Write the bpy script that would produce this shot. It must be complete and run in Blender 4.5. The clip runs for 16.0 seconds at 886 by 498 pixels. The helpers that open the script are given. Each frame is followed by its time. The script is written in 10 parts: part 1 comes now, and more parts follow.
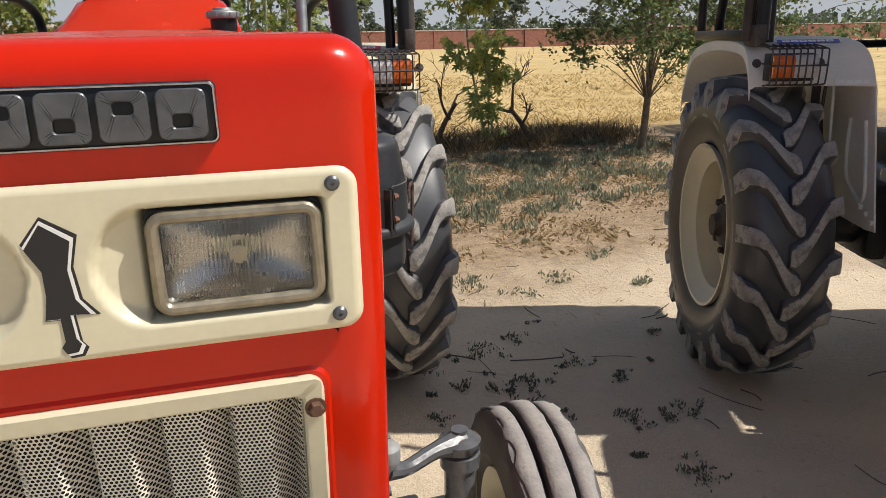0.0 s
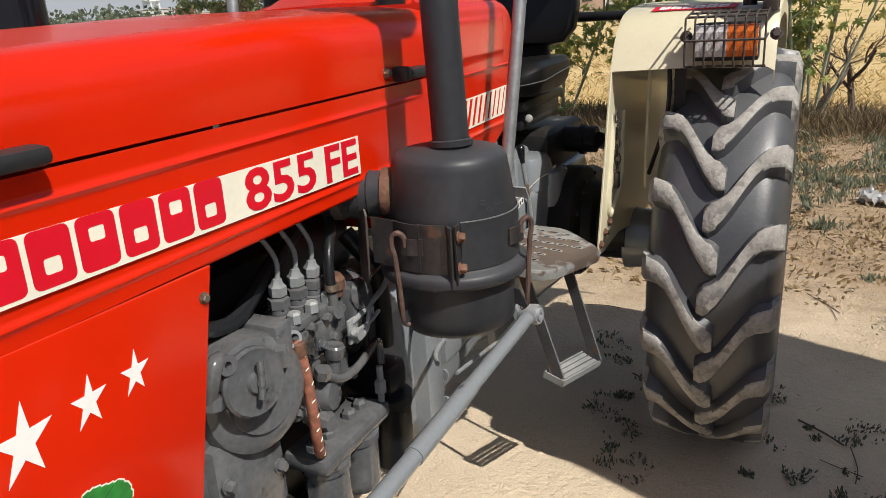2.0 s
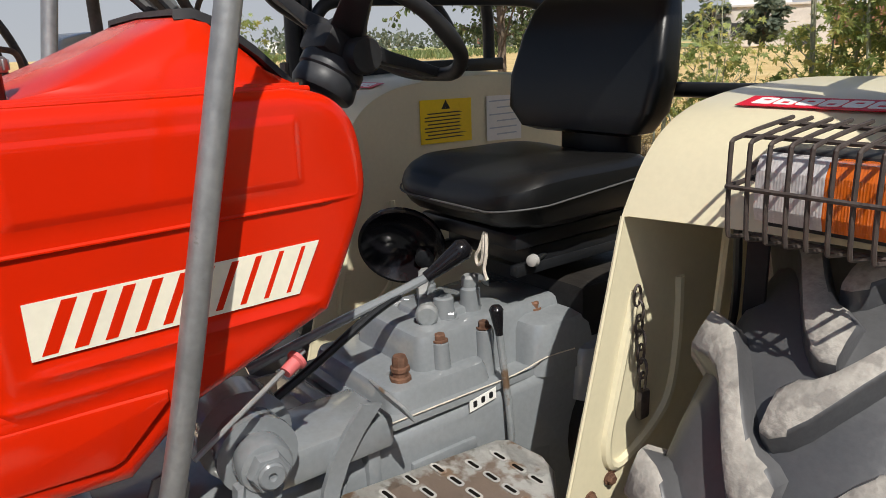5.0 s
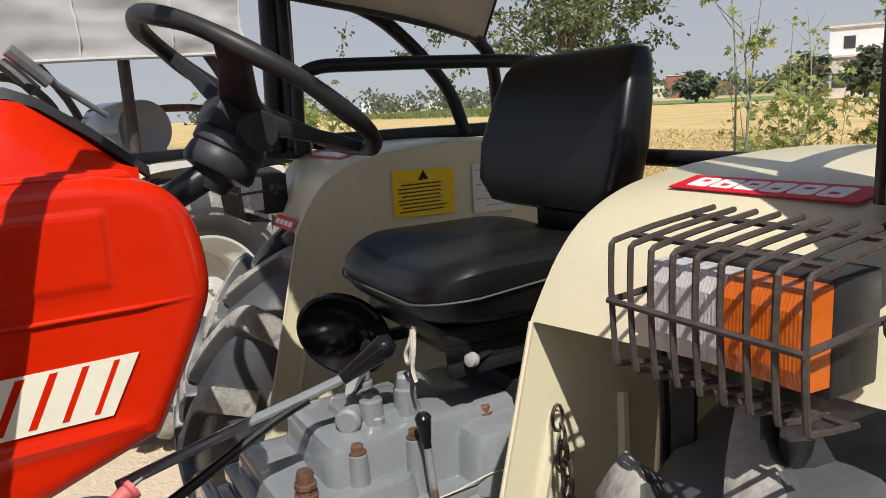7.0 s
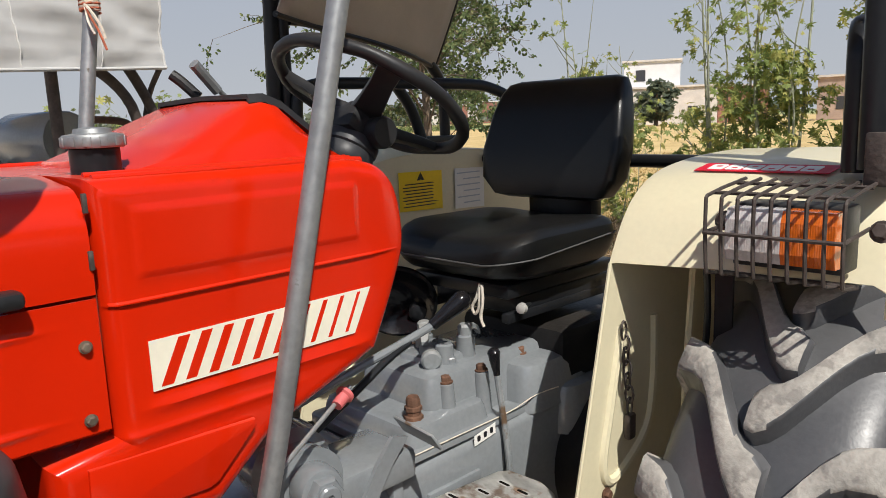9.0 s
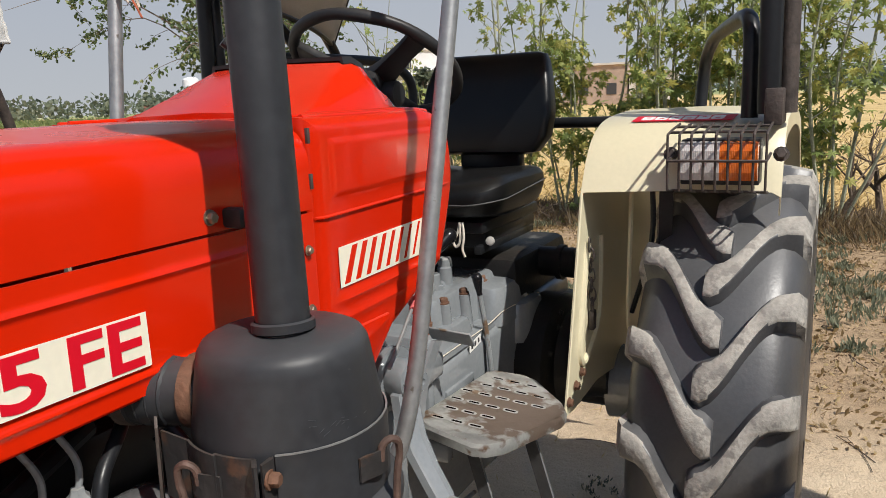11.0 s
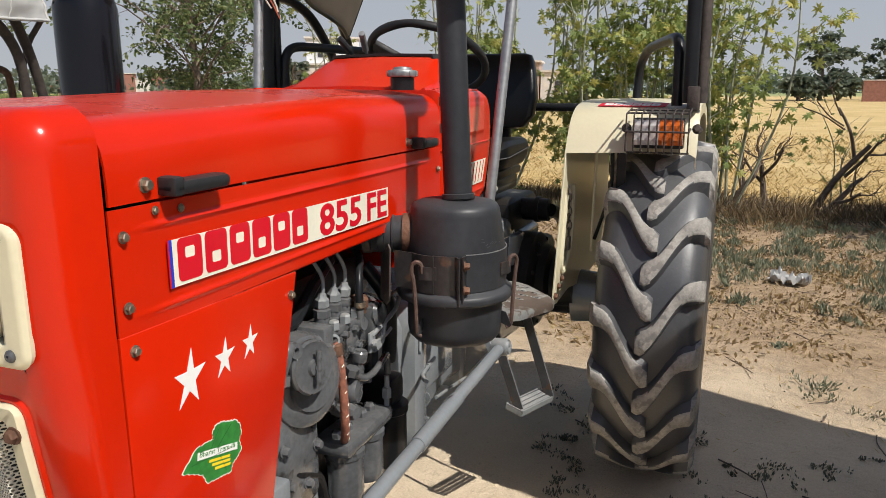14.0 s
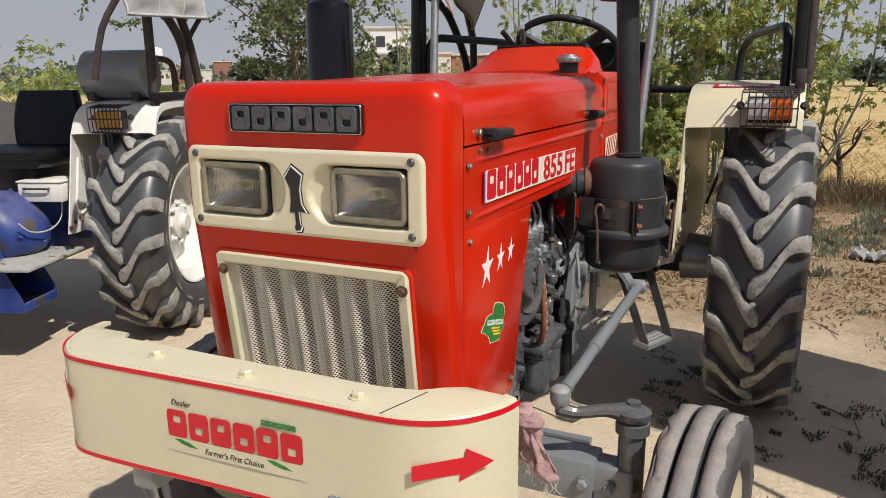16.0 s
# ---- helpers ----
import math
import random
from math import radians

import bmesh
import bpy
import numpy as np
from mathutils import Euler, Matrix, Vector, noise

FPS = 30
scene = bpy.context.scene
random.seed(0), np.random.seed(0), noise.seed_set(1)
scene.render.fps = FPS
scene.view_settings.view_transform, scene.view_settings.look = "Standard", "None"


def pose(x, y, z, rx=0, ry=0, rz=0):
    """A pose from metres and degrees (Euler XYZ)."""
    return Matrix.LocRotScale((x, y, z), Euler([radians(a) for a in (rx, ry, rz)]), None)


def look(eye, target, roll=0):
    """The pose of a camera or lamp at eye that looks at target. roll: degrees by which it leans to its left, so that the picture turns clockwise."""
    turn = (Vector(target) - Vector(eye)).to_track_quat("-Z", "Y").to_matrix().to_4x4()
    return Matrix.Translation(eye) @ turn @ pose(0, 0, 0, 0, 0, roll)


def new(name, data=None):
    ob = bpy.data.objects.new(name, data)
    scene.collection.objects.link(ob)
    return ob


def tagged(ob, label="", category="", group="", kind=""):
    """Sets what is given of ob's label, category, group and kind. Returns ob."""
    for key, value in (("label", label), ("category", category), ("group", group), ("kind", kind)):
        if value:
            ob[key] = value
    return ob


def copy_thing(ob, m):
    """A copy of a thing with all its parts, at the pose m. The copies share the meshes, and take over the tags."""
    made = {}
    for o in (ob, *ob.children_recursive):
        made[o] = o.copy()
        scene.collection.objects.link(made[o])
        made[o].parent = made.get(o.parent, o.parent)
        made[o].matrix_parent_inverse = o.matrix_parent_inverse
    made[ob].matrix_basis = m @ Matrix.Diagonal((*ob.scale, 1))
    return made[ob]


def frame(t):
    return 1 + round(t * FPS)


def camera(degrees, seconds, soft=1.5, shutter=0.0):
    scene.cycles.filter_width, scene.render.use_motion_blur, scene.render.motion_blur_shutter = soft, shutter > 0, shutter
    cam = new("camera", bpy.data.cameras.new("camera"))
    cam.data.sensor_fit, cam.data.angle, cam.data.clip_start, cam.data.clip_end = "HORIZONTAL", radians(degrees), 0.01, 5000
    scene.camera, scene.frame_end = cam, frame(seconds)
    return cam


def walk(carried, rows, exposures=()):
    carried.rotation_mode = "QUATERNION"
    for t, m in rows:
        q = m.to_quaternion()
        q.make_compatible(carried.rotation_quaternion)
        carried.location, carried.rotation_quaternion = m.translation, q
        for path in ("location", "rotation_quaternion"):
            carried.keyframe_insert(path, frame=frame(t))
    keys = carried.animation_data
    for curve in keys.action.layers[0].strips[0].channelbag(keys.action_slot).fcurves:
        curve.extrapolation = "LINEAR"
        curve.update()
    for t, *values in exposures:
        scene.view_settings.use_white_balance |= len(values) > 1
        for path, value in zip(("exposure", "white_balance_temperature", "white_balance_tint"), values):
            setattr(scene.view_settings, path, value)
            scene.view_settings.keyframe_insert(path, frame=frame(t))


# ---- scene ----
cam = camera(62.6, 16.0, soft=0.85)
PATH = [
    (0, (0.164, -0.759, 1.504), (0.702, 1.085, 0.948), -1.2),
    (0.5, (0.484, -0.711, 1.509), (0.652, 1.195, 0.928), -0.6),
    (1, (0.799, -0.629, 1.533), (0.506, 1.259, 0.943), -1.3),
    (1.5, (0.927, -0.434, 1.505), (0.312, 1.37, 0.899), -3.0),
    (2, (1.016, -0.181, 1.516), (0.159, 1.513, 0.888), -3.5),
    (2.5, (1.155, 0.077, 1.515), (0.101, 1.649, 0.87), -3.9),
    (3, (1.234, 0.299, 1.527), (0.044, 1.767, 0.873), -4.0),
    (3.5, (1.174, 0.552, 1.526), (-0.127, 1.927, 0.881), -3.8),
    (4, (1.158, 0.776, 1.52), (-0.235, 2.072, 0.903), -3.2),
    (4.5, (1.226, 1.026, 1.565), (-0.256, 2.233, 0.975), -2.2),
    (5, (1.22, 1.191, 1.577), (-0.322, 2.343, 1.036), -2.1),
    (7.3, (1.227, 1.564, 1.59), (-0.479, 2.539, 1.215), -3.1),
    (7.5, (1.205, 1.454, 1.603), (-0.476, 2.474, 1.239), -2.7),
    (8, (1.235, 1.258, 1.608), (-0.372, 2.398, 1.264), -2.3),
    (8.5, (1.299, 1.101, 1.612), (-0.221, 2.354, 1.267), -2.2),
    (8.7, (1.28, 1.025, 1.602), (-0.2, 2.325, 1.256), -2.1),
    (10.8, (1.107, 0.386, 1.543), (0.107, 2.072, 1.145), -2.8),
    (11, (1.035, 0.32, 1.547), (0.102, 2.043, 1.143), -2.4),
    (11.5, (1.005, 0.181, 1.557), (0.185, 1.962, 1.161), -1.9),
    (12, (1.052, 0.013, 1.546), (0.32, 1.832, 1.153), -1.1),
    (12.5, (1.019, -0.147, 1.561), (0.331, 1.688, 1.161), -0.5),
    (13, (0.916, -0.3, 1.533), (0.236, 1.535, 1.125), -0.2),
    (13.5, (0.954, -0.455, 1.535), (0.267, 1.375, 1.111), -0.0),
    (14, (1.035, -0.597, 1.532), (0.327, 1.224, 1.102), 0.0),
    (14.5, (1.016, -0.749, 1.524), (0.274, 1.055, 1.084), -0.1),
    (15, (0.945, -0.957, 1.517), (0.183, 0.835, 1.064), -0.1),
    (15.5, (0.943, -1.105, 1.514), (0.159, 0.676, 1.054), -0.3),
    (16, (0.896, -1.215, 1.517), (0.057, 0.542, 1.059), -0.5),
]
walk(cam, [(t, look(eye, target, roll)) for t, eye, target, roll in PATH],
     exposures=[(0.0, -0.03), (1.5, -0.03), (2.5, 0.07), (3.25, 0.16), (4.0, 0.12), (5.0, 0.02), (7.5, 0.02), (8.5, 0.04), (11.0, 0.02), (13.0, -0.03), (14.5, -0.08), (16.0, -0.24)])

# ---- sky and sun ----
SUN_TO = Vector((0.31, -0.127, 0.42)).normalized()
world = bpy.data.worlds.new("sky")
scene.world = world
world.use_nodes = True
wn = world.node_tree.nodes
sky = wn.new("ShaderNodeTexSky")
sky.sky_type, sky.sun_disc = "NISHITA", False
sky.sun_elevation = math.asin(SUN_TO.z)
sky.sun_rotation = math.atan2(SUN_TO.x, SUN_TO.y)
sky.air_density, sky.dust_density, sky.ozone_density = 1.0, 1.3, 1.2
wn["Background"].inputs["Strength"].default_value = 0.10
world.node_tree.links.new(sky.outputs[0], wn["Background"].inputs["Color"])
sun = new("sun", bpy.data.lights.new("sun", "SUN"))
sun.data.energy, sun.data.angle, sun.data.color = 5.0, radians(0.55), (1.0, 0.965, 0.90)
sun.rotation_euler = SUN_TO.to_track_quat("Z", "Y").to_euler()
scene.view_settings.exposure = 0.0

# ---- materials ----


def material(name, base, rough=0.5, metal=0.0, var=0.12, scale=7.0, fine=90.0, bump=0.05, coat=0.0,
             dust=0.0, dust_colour=(0.42, 0.33, 0.24), stain=None, stain_at=0.62, stain_scale=12.0, spec=0.5, dust_from=0.1):
    """A paint, metal, rubber or cloth with two scales of variation, settled dust and stains."""
    m = bpy.data.materials.new(name)
    m.use_nodes = True
    n, l = m.node_tree.nodes, m.node_tree.links
    b = n["Principled BSDF"]
    b.inputs["Metallic"].default_value = metal
    b.inputs["Coat Weight"].default_value = coat
    b.inputs["Coat Roughness"].default_value = 0.08
    b.inputs["Specular IOR Level"].default_value = spec
    co = n.new("ShaderNodeTexCoord")
    big, small = n.new("ShaderNodeTexNoise"), n.new("ShaderNodeTexNoise")
    big.inputs["Scale"].default_value, small.inputs["Scale"].default_value = scale, fine
    big.inputs["Detail"].default_value, small.inputs["Detail"].default_value = 5, 3
    for t in (big, small):
        l.new(co.outputs["Object"], t.inputs["Vector"])
    ramp = n.new("ShaderNodeMapRange")
    ramp.inputs["From Min"].default_value, ramp.inputs["From Max"].default_value = 0.3, 0.7
    ramp.inputs["To Min"].default_value, ramp.inputs["To Max"].default_value = 1 - var, 1 + var
    l.new(big.outputs["Fac"], ramp.inputs["Value"])
    ramp2 = n.new("ShaderNodeMapRange")
    ramp2.inputs["From Min"].default_value, ramp2.inputs["From Max"].default_value = 0.3, 0.7
    ramp2.inputs["To Min"].default_value, ramp2.inputs["To Max"].default_value = 1 - var * 0.6, 1 + var * 0.6
    l.new(small.outputs["Fac"], ramp2.inputs["Value"])
    mul = n.new("ShaderNodeMath")
    mul.operation = "MULTIPLY"
    l.new(ramp.outputs[0], mul.inputs[0])
    l.new(ramp2.outputs[0], mul.inputs[1])
    tint = n.new("ShaderNodeVectorMath")
    tint.operation = "SCALE"
    tint.inputs[0].default_value = base[:3]
    l.new(mul.outputs[0], tint.inputs["Scale"])
    colour = tint.outputs[0]
    if stain:
        st = n.new("ShaderNodeTexNoise")
        st.inputs["Scale"].default_value, st.inputs["Detail"].default_value = stain_scale, 8
        l.new(co.outputs["Object"], st.inputs["Vector"])
        sr = n.new("ShaderNodeMapRange")
        sr.inputs["From Min"].default_value, sr.inputs["From Max"].default_value = stain_at, stain_at + 0.06
        l.new(st.outputs["Fac"], sr.inputs["Value"])
        mx = n.new("ShaderNodeMix")
        mx.data_type = "RGBA"
        l.new(sr.outputs[0], mx.inputs[0])
        l.new(colour, mx.inputs[6])
        mx.inputs[7].default_value = (*stain, 1)
        colour = mx.outputs[2]
    rr = n.new("ShaderNodeMapRange")
    rr.inputs["To Min"].default_value, rr.inputs["To Max"].default_value = max(0.02, rough - 0.08), min(1, rough + 0.1)
    l.new(small.outputs["Fac"], rr.inputs["Value"])
    roughness = rr.outputs[0]
    if dust:
        geo, sep = n.new("ShaderNodeNewGeometry"), n.new("ShaderNodeSeparateXYZ")
        l.new(geo.outputs["Normal"], sep.inputs[0])
        up = n.new("ShaderNodeMapRange")
        up.inputs["From Min"].default_value, up.inputs["From Max"].default_value = dust_from, 1.0
        up.inputs["To Min"].default_value, up.inputs["To Max"].default_value = 0.15 * dust if dust_from < 0.5 else 0.0, dust
        l.new(sep.outputs["Z"], up.inputs["Value"])
        dn = n.new("ShaderNodeMapRange")
        dn.inputs["From Min"].default_value, dn.inputs["From Max"].default_value = 0.3, 0.65
        dn.inputs["To Min"].default_value, dn.inputs["To Max"].default_value = 0.35, 1.0
        l.new(big.outputs["Fac"], dn.inputs["Value"])
        dm = n.new("ShaderNodeMath")
        dm.operation = "MULTIPLY"
        l.new(up.outputs[0], dm.inputs[0])
        l.new(dn.outputs[0], dm.inputs[1])
        mx = n.new("ShaderNodeMix")
        mx.data_type = "RGBA"
        l.new(dm.outputs[0], mx.inputs[0])
        l.new(colour, mx.inputs[6])
        mx.inputs[7].default_value = (*dust_colour, 1)
        colour = mx.outputs[2]
        ra = n.new("ShaderNodeMath")
        ra.use_clamp = True
        l.new(roughness, ra.inputs[0])
        l.new(dm.outputs[0], ra.inputs[1])
        roughness = ra.outputs[0]
    l.new(colour, b.inputs["Base Color"])
    l.new(roughness, b.inputs["Roughness"])
    if bump:
        bp = n.new("ShaderNodeBump")
        bp.inputs["Strength"].default_value, bp.inputs["Distance"].default_value = bump, 0.01
        l.new(small.outputs["Fac"], bp.inputs["Height"])
        l.new(bp.outputs[0], b.inputs["Normal"])
    return m


RED = material("red_paint", (0.575, 0.0165, 0.0016), 0.18, var=0.04, scale=3, fine=9.0, bump=0.0, coat=0.12, spec=0.3, dust=0.13, dust_from=0.86, dust_colour=(0.50, 0.30, 0.21))
CREAM = material("cream_paint", (0.67, 0.61, 0.425), 0.32, var=0.04, scale=4, bump=0.01, coat=0.2, dust=0.10, stain=(0.5, 0.38, 0.22), stain_at=0.76, stain_scale=30)
WHITE_PAINT = material("white_paint", (0.76, 0.74, 0.68), 0.4, var=0.06, bump=0.02, dust=0.2, stain=(0.3, 0.18, 0.09), stain_at=0.72)
# same grey as the gearbox, darkened for the shaded engine bay
ENGINE_SHADED = material("shaded_engine_grey", (0.094, 0.098, 0.103), 0.15, spec=0.5, var=0.2, scale=12, bump=0.03, coat=0.25, dust=0.06, stain=(0.03, 0.028, 0.026), stain_at=0.58, stain_scale=13)
GREY = material("gearbox_grey_paint", (0.195, 0.211, 0.222), 0.17, var=0.08, scale=6, bump=0.015, coat=0.6, dust=0.03, stain=(0.13, 0.075, 0.045), stain_at=0.72, stain_scale=7)
GREY_WORN = material("worn_grey_paint", (0.23, 0.25, 0.26), 0.42, metal=0.1, var=0.16, bump=0.06, dust=0.25, stain=(0.12, 0.075, 0.045), stain_at=0.64, stain_scale=16)
BLACK = material("black_paint", (0.011, 0.012, 0.014), 0.32, spec=0.3, var=0.2, bump=0.03, dust=0.03, dust_colour=(0.25, 0.24, 0.23), stain=(0.12, 0.12, 0.12), stain_at=0.74, stain_scale=40)
BLACK_GLOSS = material("black_gloss_paint", (0.006, 0.006, 0.008), 0.14, spec=0.3, var=0.1, bump=0.0, coat=0.12, dust=0.02)
PLASTIC = material("black_plastic", (0.017, 0.018, 0.020), 0.42, spec=0.3, var=0.15, bump=0.03, dust=0.05)
CLEANER = material("dusty_black_paint", (0.022, 0.0235, 0.027), 0.36, spec=0.30, var=0.22, scale=5, fine=60, bump=0.03, dust=0.16, dust_colour=(0.24, 0.235, 0.23), stain=(0.15, 0.15, 0.15), stain_at=0.71, stain_scale=34)
VINYL = material("black_vinyl", (0.005, 0.0055, 0.006), 0.32, spec=0.32, var=0.2, scale=5, fine=260, bump=0.05, dust=0.01)
RUBBER = material("tyre_rubber", (0.046, 0.047, 0.051), 0.33, spec=0.7, var=0.2, scale=5, fine=120, bump=0.05, dust=0.22, dust_colour=(0.23, 0.222, 0.215))
LUG = material("dusty_tread_rubber", (0.300, 0.284, 0.258), 0.7, var=0.3, scale=14, fine=110, bump=0.25, dust=0.5, dust_colour=(0.43, 0.395, 0.34), stain=(0.17, 0.16, 0.15), stain_at=0.57, stain_scale=22)
RIB = material("worn_rib_rubber", (0.235, 0.226, 0.218), 0.8, var=0.2, scale=14, fine=110, bump=0.2, dust=0.3, stain=(0.14, 0.13, 0.12), stain_at=0.66, stain_scale=30)
FRONT_RUBBER = material("worn_front_rubber", (0.060, 0.059, 0.059), 0.6, var=0.25, scale=9, fine=70, bump=0.2, dust=0.5, dust_colour=(0.33, 0.30, 0.26))
STEEL = material("galvanised_steel", (0.30, 0.31, 0.315), 0.42, metal=0.65, var=0.14, scale=20, bump=0.05, dust=0.2, stain=(0.14, 0.12, 0.10), stain_at=0.68, stain_scale=35)
CHROME = material("dull_chrome", (0.36, 0.37, 0.40), 0.22, metal=1.0, var=0.2, scale=15, bump=0.03)
BADGE = material("tarnished_badge_metal", (0.10, 0.105, 0.115), 0.34, metal=0.5, var=0.2, scale=20, bump=0.03, dust=0.1)
RUST = material("rusty_steel", (0.14, 0.070, 0.042), 0.75, metal=0.2, var=0.3, scale=25, bump=0.25)
# near-black carries the shade under bonnet and seat, with oil grime
SHADED_OILY = material("shaded_oily_paint", (0.009, 0.0095, 0.0105), 0.42, spec=0.25, var=0.3, scale=9, bump=0.1, dust=0.05, stain=(0.09, 0.085, 0.08), stain_at=0.66, stain_scale=14)
BAND = material("rust_worn_black_paint", (0.030, 0.029, 0.030), 0.34, metal=0.1, var=0.3, scale=18, bump=0.10, dust=0.08, stain=(0.085, 0.048, 0.032), stain_at=0.60, stain_scale=24)
# dark base stands for the struts' shaded faces; the rust stains are wear
STRUT_SHADED = material("shaded_worn_strut_paint", (0.060, 0.060, 0.062), 0.5, spec=0.3, var=0.2, scale=16, bump=0.08, dust=0.05, stain=(0.11, 0.06, 0.035), stain_at=0.62)
CLIP = material("brown_wire", (0.12, 0.075, 0.06), 0.6, metal=0.4, var=0.3, scale=30, bump=0.15)
DARK_RUST = material("dark_rusty_steel", (0.07, 0.055, 0.048), 0.62, metal=0.3, var=0.3, scale=20, bump=0.2)
BOLT = material("zinc_bolt", (0.30, 0.26, 0.20), 0.4, metal=0.8, var=0.25, scale=60, bump=0.08, stain=(0.2, 0.1, 0.05), stain_at=0.6, stain_scale=50)
RED_INK = material("red_print", (0.60, 0.005, 0.018), 0.35, var=0.04, bump=0)
WHITE_INK = material("white_print", (0.80, 0.79, 0.75), 0.4, var=0.04, bump=0)
CREAM_INK = material("cream_print", (0.76, 0.72, 0.58), 0.4, var=0.05, bump=0)
BLACK_INK = material("black_print", (0.012, 0.012, 0.014), 0.4, var=0.1, bump=0)
# flat black inlays that paint the dark of an open hole
HOLE_SHADE = material("hole_shade_black", (0.010, 0.009, 0.008), 0.95, spec=0.0, var=0.1, bump=0)
GREEN_INK = material("green_print", (0.03, 0.20, 0.035), 0.4, var=0.25, scale=40, bump=0)
LEAF_DARK = material("dark_green_print", (0.012, 0.09, 0.018), 0.4, var=0.1, bump=0)
YELLOW_INK = material("yellow_print", (0.88, 0.60, 0.02), 0.4, var=0.05, bump=0)
BLUE_INK = material("blue_print", (0.02, 0.035, 0.42), 0.4, var=0.05, bump=0)
GREY_INK = material("grey_print", (0.45, 0.50, 0.55), 0.4, var=0.06, bump=0)
AMBER = material("amber_plastic", (0.62, 0.125, 0.01), 0.2, var=0.06, scale=40, bump=0.1, coat=0.4)
PALE_AMBER = material("faded_amber_plastic", (0.72, 0.34, 0.035), 0.3, var=0.12, scale=40, bump=0.1, coat=0.3)
CLEAR_PLASTIC = material("milky_lens_plastic", (0.56, 0.53, 0.52), 0.25, var=0.05, scale=40, bump=0.15, coat=0.4)
BRAID = material("braided_brown_hose", (0.24, 0.09, 0.055), 0.6, var=0.3, scale=60, bump=0.3)
CANVAS = material("pale_canvas", (0.50, 0.49, 0.47), 0.8, var=0.06, scale=4, fine=300, bump=0.15)
TAN_CANVAS = material("beige_canvas", (0.42, 0.38, 0.33), 0.85, var=0.1, scale=4, fine=300, bump=0.15)
BLUE_PAINT = material("blue_paint", (0.012, 0.045, 0.23), 0.38, var=0.3, scale=9, bump=0.05, dust=0.30, stain=(0.045, 0.040, 0.036), stain_at=0.56, stain_scale=9)
CLOTH = material("faded_pink_cloth", (0.40, 0.245, 0.24), 0.9, var=0.25, scale=18, fine=200, bump=0.4)
STRING = material("pale_string", (0.55, 0.50, 0.42), 0.85, var=0.15, scale=60, bump=0.2)
STEP_STEEL = material("worn_step_steel", (0.36, 0.37, 0.36), 0.5, metal=0.0, var=0.15, scale=14, bump=0.12, dust=0.25, stain=(0.15, 0.085, 0.05), stain_at=0.60, stain_scale=16)
SCREEN = material("grille_screen_paint", (0.80, 0.76, 0.64), 0.45, var=0.06, bump=0.0, dust=0.05)
REFLECTOR = material("lamp_reflector", (0.40, 0.39, 0.37), 0.24, metal=1.0, var=0.1, scale=8, bump=0.0)


def glass_material(name, tint=(1, 1, 1), rough=0.03):
    m = bpy.data.materials.new(name)
    m.use_nodes = True
    b = m.node_tree.nodes["Principled BSDF"]
    b.inputs["Base Color"].default_value = (*tint, 1)
    b.inputs["Roughness"].default_value = rough
    b.inputs["Transmission Weight"].default_value = 1.0
    b.inputs["IOR"].default_value = 1.45
    return m


GLASS = glass_material("ribbed_lamp_glass", (0.97, 0.96, 0.93), 0.02)
BEZEL = material("tarnished_bezel", (0.30, 0.26, 0.19), 0.4, metal=0.6, var=0.2, scale=40, bump=0.05)

# ---- building helpers ----


def thing(name, label, category, base=(0, 0, 0), group="", kind=""):
    """An Empty at a thing's base; its parts are built in world metres and hang from it."""
    e = new(name)
    e.empty_display_size = 0.1
    e.location = base
    return tagged(e, label, category, group, kind)


def link(name, mesh, parent, label=""):
    ob = new(name, mesh)
    if parent:
        ob.parent = parent
        if parent.data is None:
            ob.matrix_parent_inverse = Matrix.Translation(-Vector(parent.location))
    if label:
        tagged(ob, label)
    return ob


def part(name, bm, mat, parent, label="", smooth=True):
    """Links a bmesh as one mesh object under a thing or a part."""
    me = bpy.data.meshes.new(name)
    bmesh.ops.recalc_face_normals(bm, faces=bm.faces)
    if smooth:
        for f in bm.faces:
            f.smooth = True
        for e in bm.edges:
            if len(e.link_faces) == 2 and e.calc_face_angle(0) > 0.6:
                e.smooth = False
    bm.to_mesh(me)
    bm.free()
    for mt in mat if isinstance(mat, (list, tuple)) else (mat,):
        me.materials.append(mt)
    return link(name, me, parent, label)


def raw(name, verts, faces, mat, parent=None, label="", smooth=False):
    me = bpy.data.meshes.new(name)
    me.from_pydata(verts, [], faces)
    me.materials.append(mat)
    if smooth:
        me.shade_smooth()
    return link(name, me, parent, label)


def box(bm, x0, x1, y0, y1, z0, z1, bevel=0.0, m=None):
    made = bmesh.ops.create_cube(bm, size=1.0)["verts"]
    t = Matrix.LocRotScale(((x0 + x1) / 2, (y0 + y1) / 2, (z0 + z1) / 2), None, (abs(x1 - x0), abs(y1 - y0), abs(z1 - z0)))
    bmesh.ops.transform(bm, matrix=t, verts=made)
    if bevel:
        edges = list({e for v in made for e in v.link_edges})
        made = bmesh.ops.bevel(bm, geom=edges, offset=bevel, segments=2, affect="EDGES", profile=0.5)["verts"]
    if m is not None:
        bmesh.ops.transform(bm, matrix=m, verts=made)
    return bm


